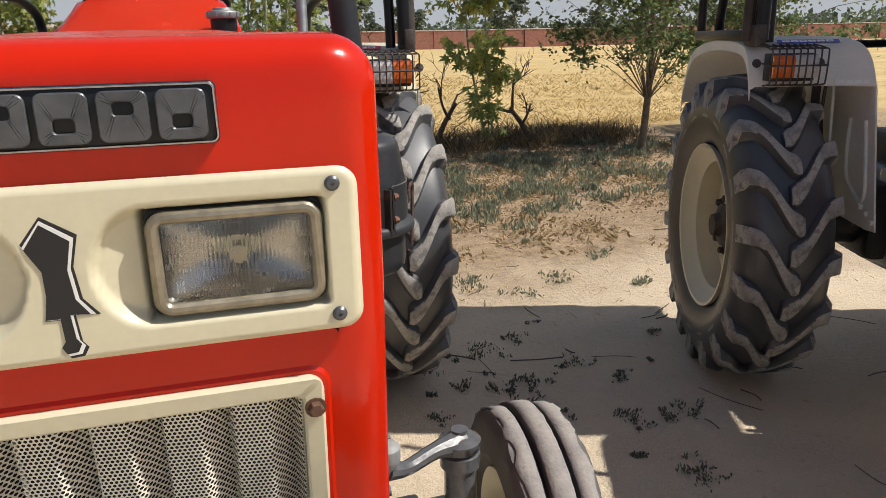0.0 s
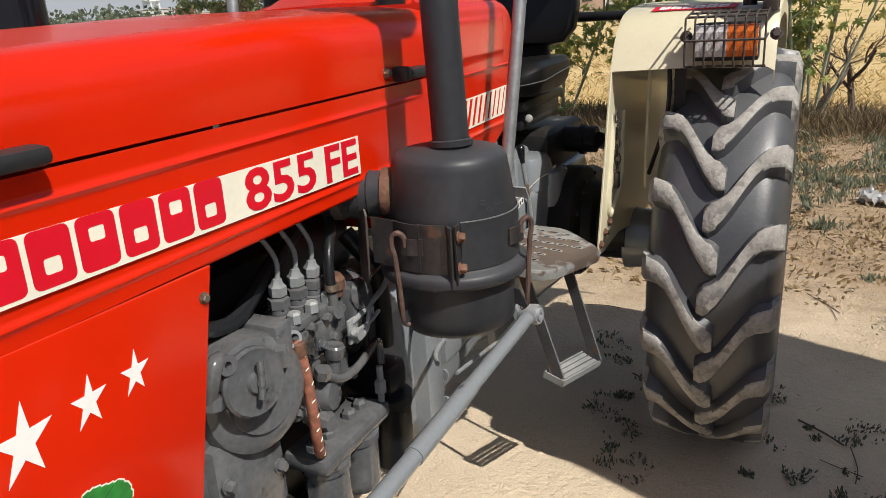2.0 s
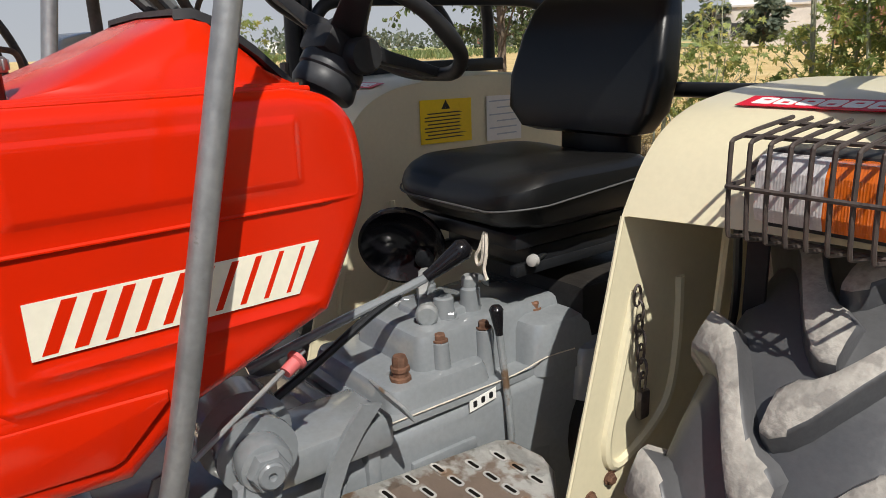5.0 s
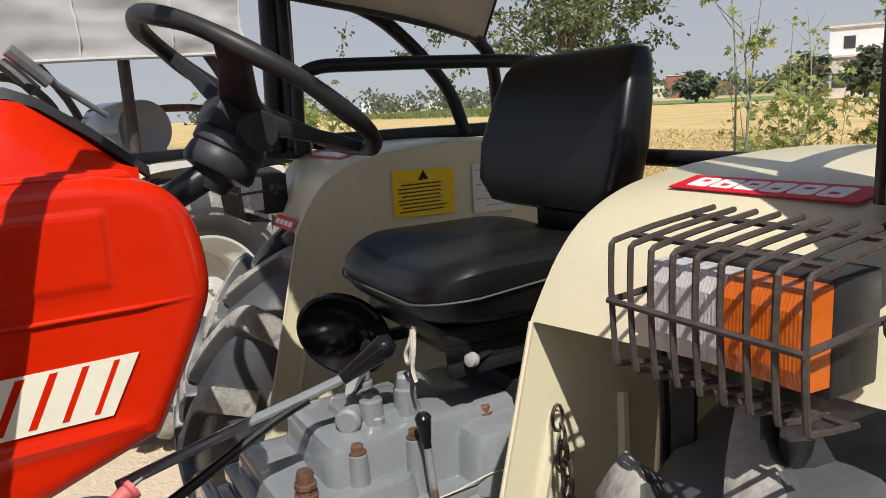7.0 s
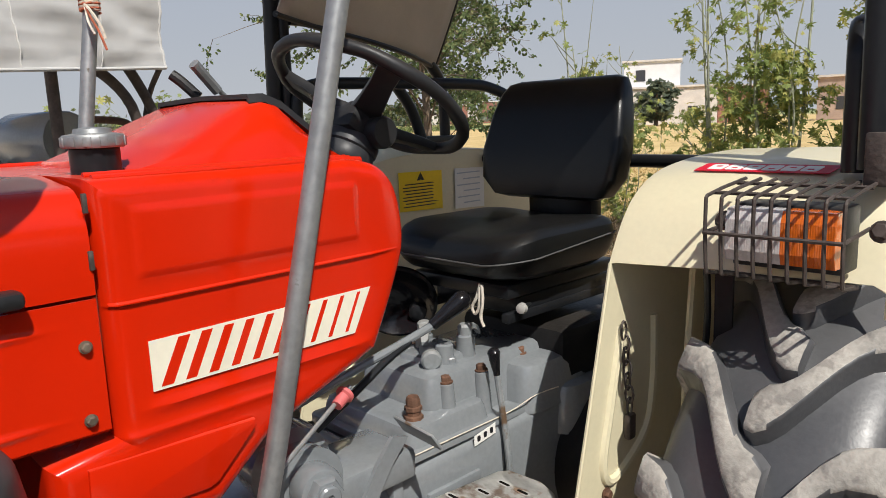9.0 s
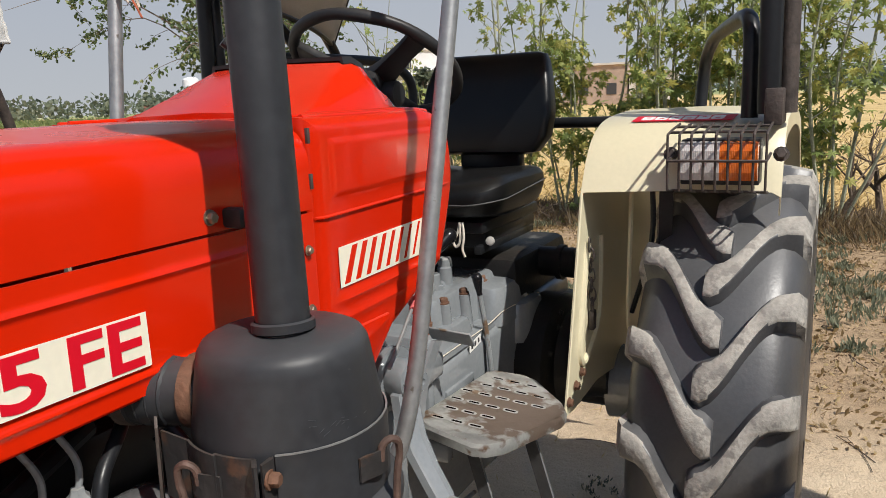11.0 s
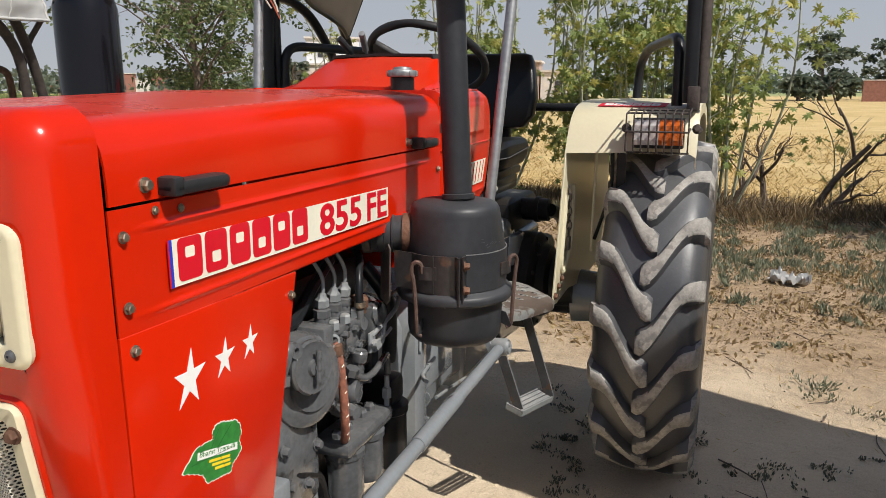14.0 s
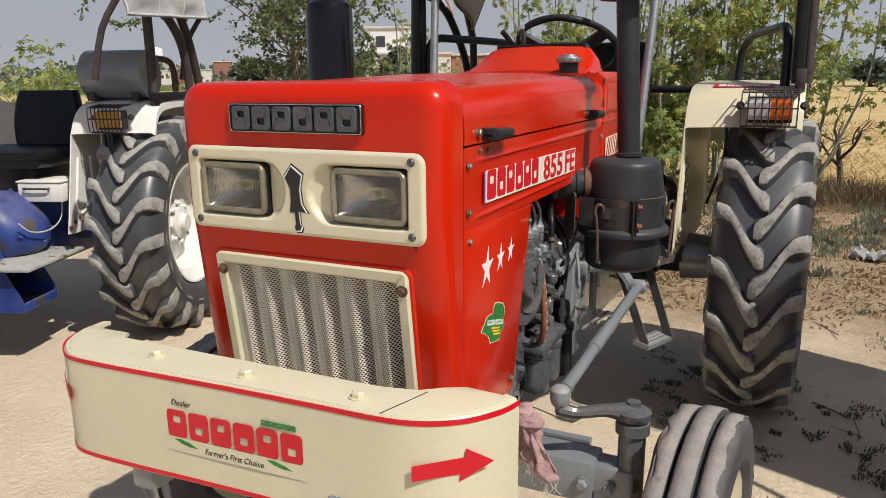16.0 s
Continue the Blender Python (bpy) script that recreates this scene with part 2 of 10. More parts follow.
def smooth_path(pts, steps=6):
    """Points on a smooth line through pts."""
    p = [Vector(q) for q in pts]
    if len(p) < 3 or steps < 2:
        return p
    out = []
    for i in range(len(p) - 1):
        a, b, c, d = p[max(i - 1, 0)], p[i], p[i + 1], p[min(i + 2, len(p) - 1)]
        for k in range(steps):
            s = k / steps
            out.append(0.5 * (2 * b + (c - a) * s + (2 * a - 5 * b + 4 * c - d) * s * s + (3 * b - a - 3 * c + d) * s ** 3))
    out.append(p[-1])
    return out


def tube(bm, pts, r, sides=10, steps=6, radii=None, closed=False):
    """A round bar along a smooth line."""
    line = smooth_path(pts, steps) if not closed else [Vector(q) for q in pts]
    n = len(line)
    rings, normal = [], None
    for i, p in enumerate(line):
        a = line[(i - 1) % n] if closed else line[max(i - 1, 0)]
        b = line[(i + 1) % n] if closed else line[min(i + 1, n - 1)]
        d = (b - a).normalized()
        if normal is None:
            normal = d.orthogonal().normalized()
        normal = (normal - d * normal.dot(d)).normalized()
        side = d.cross(normal)
        rad = r if radii is None else float(np.interp(i / (n - 1), np.linspace(0, 1, len(radii)), radii))
        rings.append([bm.verts.new(p + rad * (math.cos(2 * math.pi * k / sides) * normal + math.sin(2 * math.pi * k / sides) * side)) for k in range(sides)])
    for i in range(n if closed else n - 1):
        u, v = rings[i], rings[(i + 1) % n]
        for k in range(sides):
            bm.faces.new((u[k], u[(k + 1) % sides], v[(k + 1) % sides], v[k]))
    if not closed:
        bm.faces.new(rings[0][::-1])
        bm.faces.new(rings[-1])
    return bm


def lathe(bm, profile, m=None, sides=32, closed=False):
    """A turned shape: profile of (radius, height) round the z axis, laid by m."""
    rings, m = [], m or Matrix()
    for r, h in profile:
        if r < 1e-5:
            rings.append([bm.verts.new(m @ Vector((0, 0, h)))])
        else:
            rings.append([bm.verts.new(m @ Vector((r * math.cos(2 * math.pi * k / sides), r * math.sin(2 * math.pi * k / sides), h))) for k in range(sides)])
    pairs = list(zip(rings, rings[1:])) + ([(rings[-1], rings[0])] if closed else [])
    for u, v in pairs:
        for k in range(sides):
            j = (k + 1) % sides
            if len(u) == 1 and len(v) == 1:
                continue
            if len(u) == 1:
                bm.faces.new((u[0], v[j], v[k]))
            elif len(v) == 1:
                bm.faces.new((u[k], u[j], v[0]))
            else:
                bm.faces.new((u[k], u[j], v[j], v[k]))
    return bm


def axis(at, way):
    """A pose at a place whose z axis points along way."""
    return Matrix.Translation(at) @ Vector(way).to_track_quat("Z", "Y").to_matrix().to_4x4()


def plane_at(origin, u, v):
    u, v = Vector(u).normalized(), Vector(v).normalized()
    w = u.cross(v)
    return Matrix(((u.x, v.x, w.x, origin[0]), (u.y, v.y, w.y, origin[1]), (u.z, v.z, w.z, origin[2]), (0, 0, 0, 1)))


def prism(bm, poly, depth, m=None, bevel=0.0, base=0.0):
    """A plate: an outline in the plane of m, raised by depth."""
    m = m or Matrix()
    low = [bm.verts.new(m @ Vector((x, y, base))) for x, y in poly]
    high = [bm.verts.new(m @ Vector((x, y, base + depth))) for x, y in poly]
    n = len(poly)
    bm.faces.new(low[::-1])
    top = bm.faces.new(high)
    for i in range(n):
        bm.faces.new((low[i], low[(i + 1) % n], high[(i + 1) % n], high[i]))
    if bevel:
        bmesh.ops.bevel(bm, geom=list(top.edges), offset=bevel, segments=2, affect="EDGES", profile=0.5)
    return bm


def rounded(x0, x1, y0, y1, r, steps=5):
    out = []
    for cx, cy, a in ((x1 - r, y1 - r, 0), (x0 + r, y1 - r, 90), (x0 + r, y0 + r, 180), (x1 - r, y0 + r, 270)):
        for k in range(steps + 1):
            t = radians(a + 90 * k / steps)
            out.append((cx + r * math.cos(t), cy + r * math.sin(t)))
    return out


def ring_plate(bm, outer, inner, depth, m=None, base=0.0):
    """A frame between two outlines with as many points."""
    m, n = m or Matrix(), len(outer)
    loops = [[bm.verts.new(m @ Vector((x, y, z))) for x, y in o] for o, z in ((outer, base), (outer, base + depth), (inner, base + depth), (inner, base))]
    for a, b in zip(loops, loops[1:] + loops[:1]):
        for i in range(n):
            bm.faces.new((a[i], a[(i + 1) % n], b[(i + 1) % n], b[i]))
    return bm


def loft(bm, sections, closed=True, cap=True):
    rows = [[bm.verts.new(p) for p in s] for s in sections]
    n = len(rows[0])
    for a, b in zip(rows, rows[1:]):
        for i in range(n if closed else n - 1):
            bm.faces.new((a[i], a[(i + 1) % n], b[(i + 1) % n], b[i]))
    if cap and closed:
        bm.faces.new(rows[0][::-1])
        bm.faces.new(rows[-1])
    return bm


def bolt(bm, at, way, r=0.009, h=0.007, washer=True):
    m = axis(at, way)
    if washer:
        lathe(bm, [(0, 0), (r * 1.35, 0), (r * 1.35, h * 0.3), (0, h * 0.3)], m, 12)
    lathe(bm, [(0, h * 0.3), (r, h * 0.3), (r, h * 1.1), (r * 0.8, h * 1.35), (0, h * 1.35)], m, 6)
    return bm


def lettering(name, body, size, m, mat, parent, bold=0.0, depth=0.0006, shear=0.0, width=None):
    cu = bpy.data.curves.new(name, "FONT")
    cu.body, cu.size, cu.extrude, cu.offset, cu.shear, cu.resolution_u = body, size, depth, bold, shear, 3
    ob = bpy.data.objects.new(name, cu)
    me = bpy.data.meshes.new_from_object(ob)
    bpy.data.objects.remove(ob)
    bpy.data.curves.remove(cu)
    xs = [v.co.x for v in me.vertices]
    if width and xs:
        k = width / (max(xs) - min(xs))
        me.transform(Matrix.Diagonal((k, 1, 1, 1)) @ Matrix.Translation((-min(xs), 0, 0)))
    me.transform(m)
    me.materials.clear()
    me.materials.append(mat)
    return link(name, me, parent)


def mark_shapes(name, x0, x1, y0, y1, count, m, mat, parent, depth=0.0008, slant=0.0, base=0.0, bevel=0.0):
    """A brand mark as a row of plain rounded blocks with slots, no letters; each block a part."""
    w = (x1 - x0) / count
    h = y1 - y0
    for i in range(count):
        bm = bmesh.new()
        a, b = x0 + i * w + 0.06 * w, x0 + (i + 1) * w - 0.06 * w
        lo, hi = (y0 + h * 0.22, y0 + h * 0.50) if i % 2 else (y0 + h * 0.52, y0 + h * 0.78)
        c = 0.16 * min(b - a, h)
        outer = [(x + slant * (y - y0), y) for x, y in rounded(a, b, y0, y1, c, 3)]
        inner = [(x + slant * (y - y0), y) for x, y in rounded(a + (b - a) * 0.30, b - (b - a) * 0.30, lo, hi, c * 0.4, 3)]
        ring_plate(bm, outer, inner, depth, m, base)
        if bevel:
            bmesh.ops.bevel(bm, geom=list(bm.edges), offset=bevel, segments=1, affect="EDGES")
        part(name, bm, mat, parent)


# ---- ground ----


def spaced(near, far, step, grow):
    out, d = [0.0], step
    while out[-1] < far:
        if out[-1] > near:
            d *= grow
        out.append(out[-1] + d)
    return out


def ground_height(x, y):
    h = 0.012 * noise.noise(Vector((x * 0.9, y * 0.9, 0))) + 0.006 * noise.noise(Vector((x * 4, y * 4, 3)))
    bank = 0.10 * math.exp(-((y - 8.6 - 0.15 * x) / 1.3) ** 2) * (0.7 + 0.5 * noise.noise(Vector((x * 0.8, y * 0.8, 9))))
    fall = min(1.0, max(0.0, (y - 0.5) / 2.0))
    return h + bank - 0.042 - 0.030 * fall * fall * (3 - 2 * fall)


def ground_material():
    m = bpy.data.materials.new("sandy_ground")
    m.use_nodes = True
    n, l = m.node_tree.nodes, m.node_tree.links
    b = n["Principled BSDF"]
    b.inputs["Roughness"].default_value = 0.95
    b.inputs["Specular IOR Level"].default_value = 0.2
    co = n.new("ShaderNodeTexCoord")

    def noise_at(scale, detail=6, rough=0.6):
        t = n.new("ShaderNodeTexNoise")
        t.inputs["Scale"].default_value, t.inputs["Detail"].default_value, t.inputs["Roughness"].default_value = scale, detail, rough
        l.new(co.outputs["Object"], t.inputs["Vector"])
        return t.outputs["Fac"]

    def step(value, a, b_):
        r = n.new("ShaderNodeMapRange")
        r.inputs["From Min"].default_value, r.inputs["From Max"].default_value = a, b_
        l.new(value, r.inputs["Value"])
        return r.outputs[0]

    def mix(fac, a, b_):
        x = n.new("ShaderNodeMix")
        x.data_type = "RGBA"
        l.new(fac, x.inputs[0])
        for slot, v in ((6, a), (7, b_)):
            if isinstance(v, tuple):
                x.inputs[slot].default_value = (*v, 1)
            else:
                l.new(v, x.inputs[slot])
        return x.outputs[2]

    def add(a, b_, op="ADD", k=None):
        x = n.new("ShaderNodeMath")
        x.operation = op
        l.new(a, x.inputs[0])
        if k is None:
            l.new(b_, x.inputs[1])
        else:
            x.inputs[1].default_value = k
        return x.outputs[0]

    sep = n.new("ShaderNodeSeparateXYZ")
    l.new(co.outputs["Object"], sep.inputs[0])
    wob = add(noise_at(0.7, 5), None, "MULTIPLY", 3.0)
    yy = add(sep.outputs["Y"], wob)
    fine = noise_at(140, 4)
    clods = noise_at(26, 6)
    patch = noise_at(2.2, 7)
    sand = mix(step(patch, 0.35, 0.68), (0.70, 0.565, 0.405), (0.58, 0.46, 0.325))
    sand = mix(step(clods, 0.62, 0.72), sand, (0.44, 0.34, 0.235))
    sand = mix(step(fine, 0.40, 0.72), sand, (0.75, 0.615, 0.45))
    litter = mix(step(noise_at(9, 8, 0.75), 0.42, 0.6), (0.41, 0.29, 0.185), (0.23, 0.16, 0.10))
    litter = mix(step(fine, 0.5, 0.62), litter, (0.45, 0.33, 0.20))
    straw_map = n.new("ShaderNodeMapping")
    straw_map.inputs["Scale"].default_value = (0.7, 6.0, 1)
    l.new(co.outputs["Object"], straw_map.inputs["Vector"])
    rows = n.new("ShaderNodeTexNoise")
    rows.inputs["Scale"].default_value, rows.inputs["Detail"].default_value = 1.0, 7
    l.new(straw_map.outputs[0], rows.inputs["Vector"])
    straw = mix(step(rows.outputs["Fac"], 0.38, 0.62), (0.63, 0.455, 0.20), (0.46, 0.325, 0.145))
    straw = mix(step(noise_at(0.35, 5), 0.45, 0.7), straw, (0.66, 0.50, 0.25))
    colour = mix(step(yy, 4.3, 5.7), sand, litter)
    colour = mix(step(yy, 11.0, 12.6), colour, straw)
    colour = mix(step(yy, 150.0, 200.0), colour, (0.30, 0.33, 0.15))
    l.new(colour, b.inputs["Base Color"])
    h = add(clods, add(fine, None, "MULTIPLY", 0.35))
    bp = n.new("ShaderNodeBump")
    bp.inputs["Strength"].default_value, bp.inputs["Distance"].default_value = 0.75, 0.03
    l.new(h, bp.inputs["Height"])
    l.new(bp.outputs[0], b.inputs["Normal"])
    return m


SOIL = ground_material()


def make_ground():
    side = spaced(4.0, 1600, 0.09, 1.13)
    xs = sorted({-v for v in side} | set(side))
    fwd, back = spaced(8.0, 1600, 0.09, 1.12), spaced(1.5, 1600, 0.14, 1.25)
    ys = sorted({-v for v in back} | set(fwd))
    verts = []
    for y in ys:
        for x in xs:
            near = abs(x) < 15 and -4 < y < 16
            verts.append((x, y, ground_height(x, y) if near else -0.03))
    nx = len(xs)
    faces = [(j * nx + i, j * nx + i + 1, (j + 1) * nx + i + 1, (j + 1) * nx + i) for j in range(len(ys) - 1) for i in range(nx - 1)]
    ob = raw("ground", verts, faces, SOIL, smooth=True)
    return tagged(ob, "dry sandy soil with plant litter running out to a golden stubble field", "ground", kind="structure")


make_ground()


def make_haze():
    """Pale summer haze far beyond the fields."""
    m = bpy.data.materials.new("summer_haze")
    m.use_nodes = True
    n, l = m.node_tree.nodes, m.node_tree.links
    n.remove(n["Principled BSDF"])
    em, co, sep, ramp = n.new("ShaderNodeEmission"), n.new("ShaderNodeTexCoord"), n.new("ShaderNodeSeparateXYZ"), n.new("ShaderNodeValToRGB")
    l.new(co.outputs["Generated"], sep.inputs[0])
    l.new(sep.outputs["Z"], ramp.inputs[0])
    ramp.color_ramp.elements[0].color, ramp.color_ramp.elements[1].color = (0.50, 0.52, 0.54, 1), (0.34, 0.40, 0.52, 1)
    l.new(ramp.outputs[0], em.inputs["Color"])
    l.new(em.outputs[0], n["Material Output"].inputs["Surface"])
    bm = bmesh.new()
    rows = [[Vector((600 * math.cos(a), 600 * math.sin(a), z)) for a in np.linspace(0, 2 * math.pi, 97)[:-1]] for z in (-30, 210)]
    loft(bm, rows, cap=False)
    tagged(part("backdrop", bm, m, None), "pale grey-blue summer haze beyond the fields", "sky", kind="structure")


make_haze()

# ---- wheels ----


def carcass(x, half, r):
    """Radius of a rear tyre's body at a distance x from its middle."""
    u = min(abs(x) / half, 1.0)
    return r - 0.038 - 0.020 * u ** 2 - 0.05 * u ** 8


def lug_mesh(name, side, r, half, mat):
    """One tread bar, in the wheel's own axes: x along the axle, the bar starts low at the middle of the front and climbs outwards."""
    rows, n = [], 13
    for i in range(n):
        s = i / (n - 1)
        x = -0.024 + (half + 0.034) * s
        u = min(1.0, max(0.0, (s - 0.10) / 0.66))
        a = 0.09 * s + 0.215 * u * u * (3 - 2 * u)
        t = (0.027 + 0.016 * (1 - s) ** 2 + 0.008 * max(0.0, s - 0.7) / 0.3) * (0.70 if s == 0 else 1)
        w = t + 0.014
        top = r - 0.003 - 0.022 * s ** 2.5 - (0.035 if s > 0.99 else 0) - (0.006 if s == 0 else 0)
        low = carcass(x, half, r) - 0.012 - (0.07 if s > 0.85 else 0)
        rows.append([(x, low, a - (w + 0.012) / r), (x, low + 0.014, a - w / r), (x, top - 0.007, a - (t + 0.004) / r), (x, top - 0.001, a - (t - 0.003) / r), (x, top + 0.001, a), (x, top - 0.001, a + (t - 0.003) / r), (x, top - 0.007, a + (t + 0.004) / r), (x, low + 0.014, a + w / r), (x, low, a + (w + 0.012) / r)])
    bm = bmesh.new()
    loft(bm, [[Vector((side * x, -rad * math.cos(ang), rad * math.sin(ang))) for x, rad, ang in row] for row in rows])
    bmesh.ops.recalc_face_normals(bm, faces=bm.faces)
    me = bpy.data.meshes.new(name)
    for f in bm.faces:
        f.smooth = True
    for e in bm.edges:
        if len(e.link_faces) == 2 and e.calc_face_angle(0) > 0.95:
            e.smooth = False
    bm.to_mesh(me)
    bm.free()
    me.materials.append(RUBBER)
    me.materials.append(mat)
    # the running face is scuffed pale, the flanks stay black
    for p in me.polygons:
        c, g = p.center, p.normal
        out = Vector((0, c.y, c.z)).normalized()
        p.material_index = 1 if g.dot(out) > 0.62 or abs(c.x) > half else 0
    return me


def rear_wheel(parent, m, out, r=0.70, half=0.180, rim=CREAM, hub=DARK_RUST, lugs=18, rim_r=0.37):
    """A driven wheel: m lays its middle and axle (x), out is the outer side (+1 or -1)."""
    turn = m @ Matrix.Rotation(radians(90), 4, "Y")
    bm = bmesh.new()
    prof = [(a, out * b) for a, b in ((0.0, 0.05), (0.12, 0.05), (0.14, 0.035), (0.20, 0.03), (rim_r - 0.12, 0.0), (rim_r - 0.075, 0.01), (rim_r - 0.07, 0.11), (rim_r - 0.02, 0.14), (rim_r + 0.0, 0.17), (rim_r + 0.014, 0.172), (rim_r + 0.01, 0.15), (rim_r - 0.05, 0.10), (rim_r - 0.05, -0.12), (rim_r + 0.01, -0.16), (rim_r + 0.014, -0.172), (rim_r - 0.06, -0.13), (rim_r - 0.09, -0.02), (0.0, -0.02))]
    lathe(bm, prof, turn, 48)
    wheel = part("rear_wheel", bm, rim, parent, "painted steel rear wheel rim")
    bm = bmesh.new()
    prof = []
    for i in range(15):
        x = half * (1 - 2 * i / 14)
        prof.append((carcass(x, half, r), x))
    wall = [(r - 0.16, half + 0.012), (r - 0.23, half + 0.004), (rim_r + 0.03, half - 0.02), (rim_r, half - 0.05)]
    prof = [(a, b) for a, b in reversed(wall)] + prof + [(a, -b) for a, b in wall]
    lathe(bm, prof, turn, 64, closed=True)
    part("tyre", bm, RUBBER, wheel, "black rubber tractor tyre with dusty sidewall")
    shared = {s: lug_mesh("tread_lug", s, r, half, LUG) for s in (1, -1)}
    for i in range(lugs):
        for s in (1, -1):
            ob = link("tread_lug", shared[s], wheel)
            ob.matrix_basis = m @ Matrix.Rotation(-2 * math.pi * (i + (0.5 if s < 0 else 0)) / lugs - 0.06, 4, "X")
    bm = bmesh.new()
    lathe(bm, [(0, out * 0.05), (0.10, out * 0.05), (0.10, out * 0.075), (0.06, out * 0.09), (0.05, out * 0.12), (0, out * 0.12)], turn, 24)
    part("hub", bm, hub, wheel, "rusty wheel hub")
    for i in range(8):
        a = 2 * math.pi * i / 8
        bm = bmesh.new()
        bolt(bm, m @ Vector((out * 0.05, 0.125 * math.cos(a), 0.125 * math.sin(a))), m.to_3x3() @ Vector((out, 0, 0)), 0.017, 0.022)
        part("wheel_nut", bm, hub, wheel)
    return wheel


def front_wheel(parent, m, out, r=0.36, half=0.085, rim=CREAM):
    turn = m @ Matrix.Rotation(radians(90), 4, "Y")
    bm = bmesh.new()
    lathe(bm, [(a, out * b) for a, b in ((0, 0.03), (0.07, 0.03), (0.09, 0.0), (0.15, -0.01), (0.16, 0.05), (0.20, 0.065), (0.215, 0.075), (0.215, 0.065), (0.18, 0.03), (0.18, -0.05), (0.215, -0.07), (0.215, -0.075), (0.16, -0.05), (0.14, -0.03), (0, -0.03))], turn, 32)
    wheel = part("front_wheel", bm, rim, parent, "painted steel front wheel rim")
    prof = [(0.20, -half + 0.03), (0.25, -half - 0.006), (0.31, -half - 0.004)]
    prof += [(r - 0.022, -half + 0.004), (r - 0.010, -half + 0.012), (r - 0.006, -half + 0.049), (r - 0.03, -half + 0.052), (r - 0.03, -0.0265), (r, -0.024), (r, 0.024), (r - 0.03, 0.0265), (r - 0.03, half - 0.052), (r - 0.006, half - 0.049), (r - 0.010, half - 0.012), (r - 0.022, half - 0.004)]
    prof += [(0.31, half + 0.004), (0.25, half + 0.006), (0.20, half - 0.03)]
    bm = bmesh.new()
    lathe(bm, prof, turn, 80, closed=True)
    # worn, ragged shoulder ribs
    inv = turn.inverted()
    for v in bm.verts:
        q = inv @ v.co
        rad = math.hypot(q.x, q.y)
        if rad > r - 0.035 and abs(q.z) > half - 0.02:
            ang = math.atan2(q.y, q.x)
            k = 0.008 * math.copysign(1, math.sin(ang * 20)) * (0.5 + noise.noise(Vector((ang * 3, 0, 0)))) + 0.005 * noise.noise(Vector((ang * 7, q.z * 40, 0)))
            q.z += math.copysign(k, q.z)
            v.co = turn @ q
    tyre = part("tyre", bm, FRONT_RUBBER, wheel, "ribbed front tyre, black walls and dusty ribs")
    # dusty bearing faces of the three ribs, their edges torn
    for a, b, top in ((-half + 0.010, -half + 0.048, r - 0.0075), (-0.023, 0.023, r + 0.0005), (half - 0.048, half - 0.010, r - 0.0075)):
        verts, faces, count = [], [], 200
        for i in range(count):
            ang = 2 * math.pi * i / count
            for z, side in ((a, -1), ((a + b) / 2, 0), (b, 1)):
                worn = abs(z) > half - 0.02
                dz = side * ((0.007 if worn else 0.002) * noise.noise(Vector((ang * (9 if worn else 14), z * 30, 2))) + (0.006 * math.copysign(1, math.sin(ang * 20)) * (0.5 + noise.noise(Vector((ang * 3, 0, 0)))) if worn else 0))
                lift = 0.003 + (0.0 if side else 0.001)
                verts.append(turn @ Vector(((top + lift) * math.cos(ang), (top + lift) * math.sin(ang), z + dz)))
        for i in range(count):
            q = (i + 1) % count
            for c in (0, 1):
                faces.append((i * 3 + c, q * 3 + c, q * 3 + c + 1, i * 3 + c + 1))
        rib = raw("rib", verts, faces, RIB, tyre, smooth=True)
        rib.modifiers.new("thick", "SOLIDIFY").thickness = 0.004
    bm = bmesh.new()
    lathe(bm, [(0, out * 0.03), (0.045, out * 0.03), (0.045, out * 0.08), (0.03, out * 0.095), (0, out * 0.095)], turn, 20)
    part("hub", bm, rim, wheel)
    for i in range(6):
        a = 2 * math.pi * i / 6
        bm = bmesh.new()
        bolt(bm, m @ Vector((out * 0.015, 0.07 * math.cos(a), 0.07 * math.sin(a))), m.to_3x3() @ Vector((out, 0, 0)), 0.011, 0.014)
        part("wheel_nut", bm, DARK_RUST, wheel)
    return wheel

# ---- the red tractor: bonnet, nose, lamps, grille, bumper ----
TRACTOR = thing("tractor", "red farm tractor with cream wheels and grey engine on sandy soil", "tractor", (0, 1.25, 0))
HW = 0.322          # half the bonnet's width


def half_section(y, z0, z1, w, r, crown=0.012, steps=6):
    """A bonnet's open cross-section at y, from its right bottom edge over the top to its left."""
    rx, rz = r * 1.6, r * 1.8
    right = [(w, z0), (w + 0.0005, z0 + 0.02)]
    right += [(w - rx + rx * math.cos(radians(a)) ** 0.77, z1 - rz + rz * math.sin(radians(a)) ** 0.77) for a in np.linspace(0.5, 89.5, 2 * steps)]
    right += [(w * 0.5, z1 + crown * 0.8), (0.0, z1 + crown)]
    return [Vector((x, y, z)) for x, z in right] + [Vector((-x, y, z)) for x, z in right[-2::-1]]


def solid_sheet(bm, t=0.004):
    bmesh.ops.recalc_face_normals(bm, faces=bm.faces)
    bmesh.ops.solidify(bm, geom=list(bm.faces), thickness=t)
    return bm


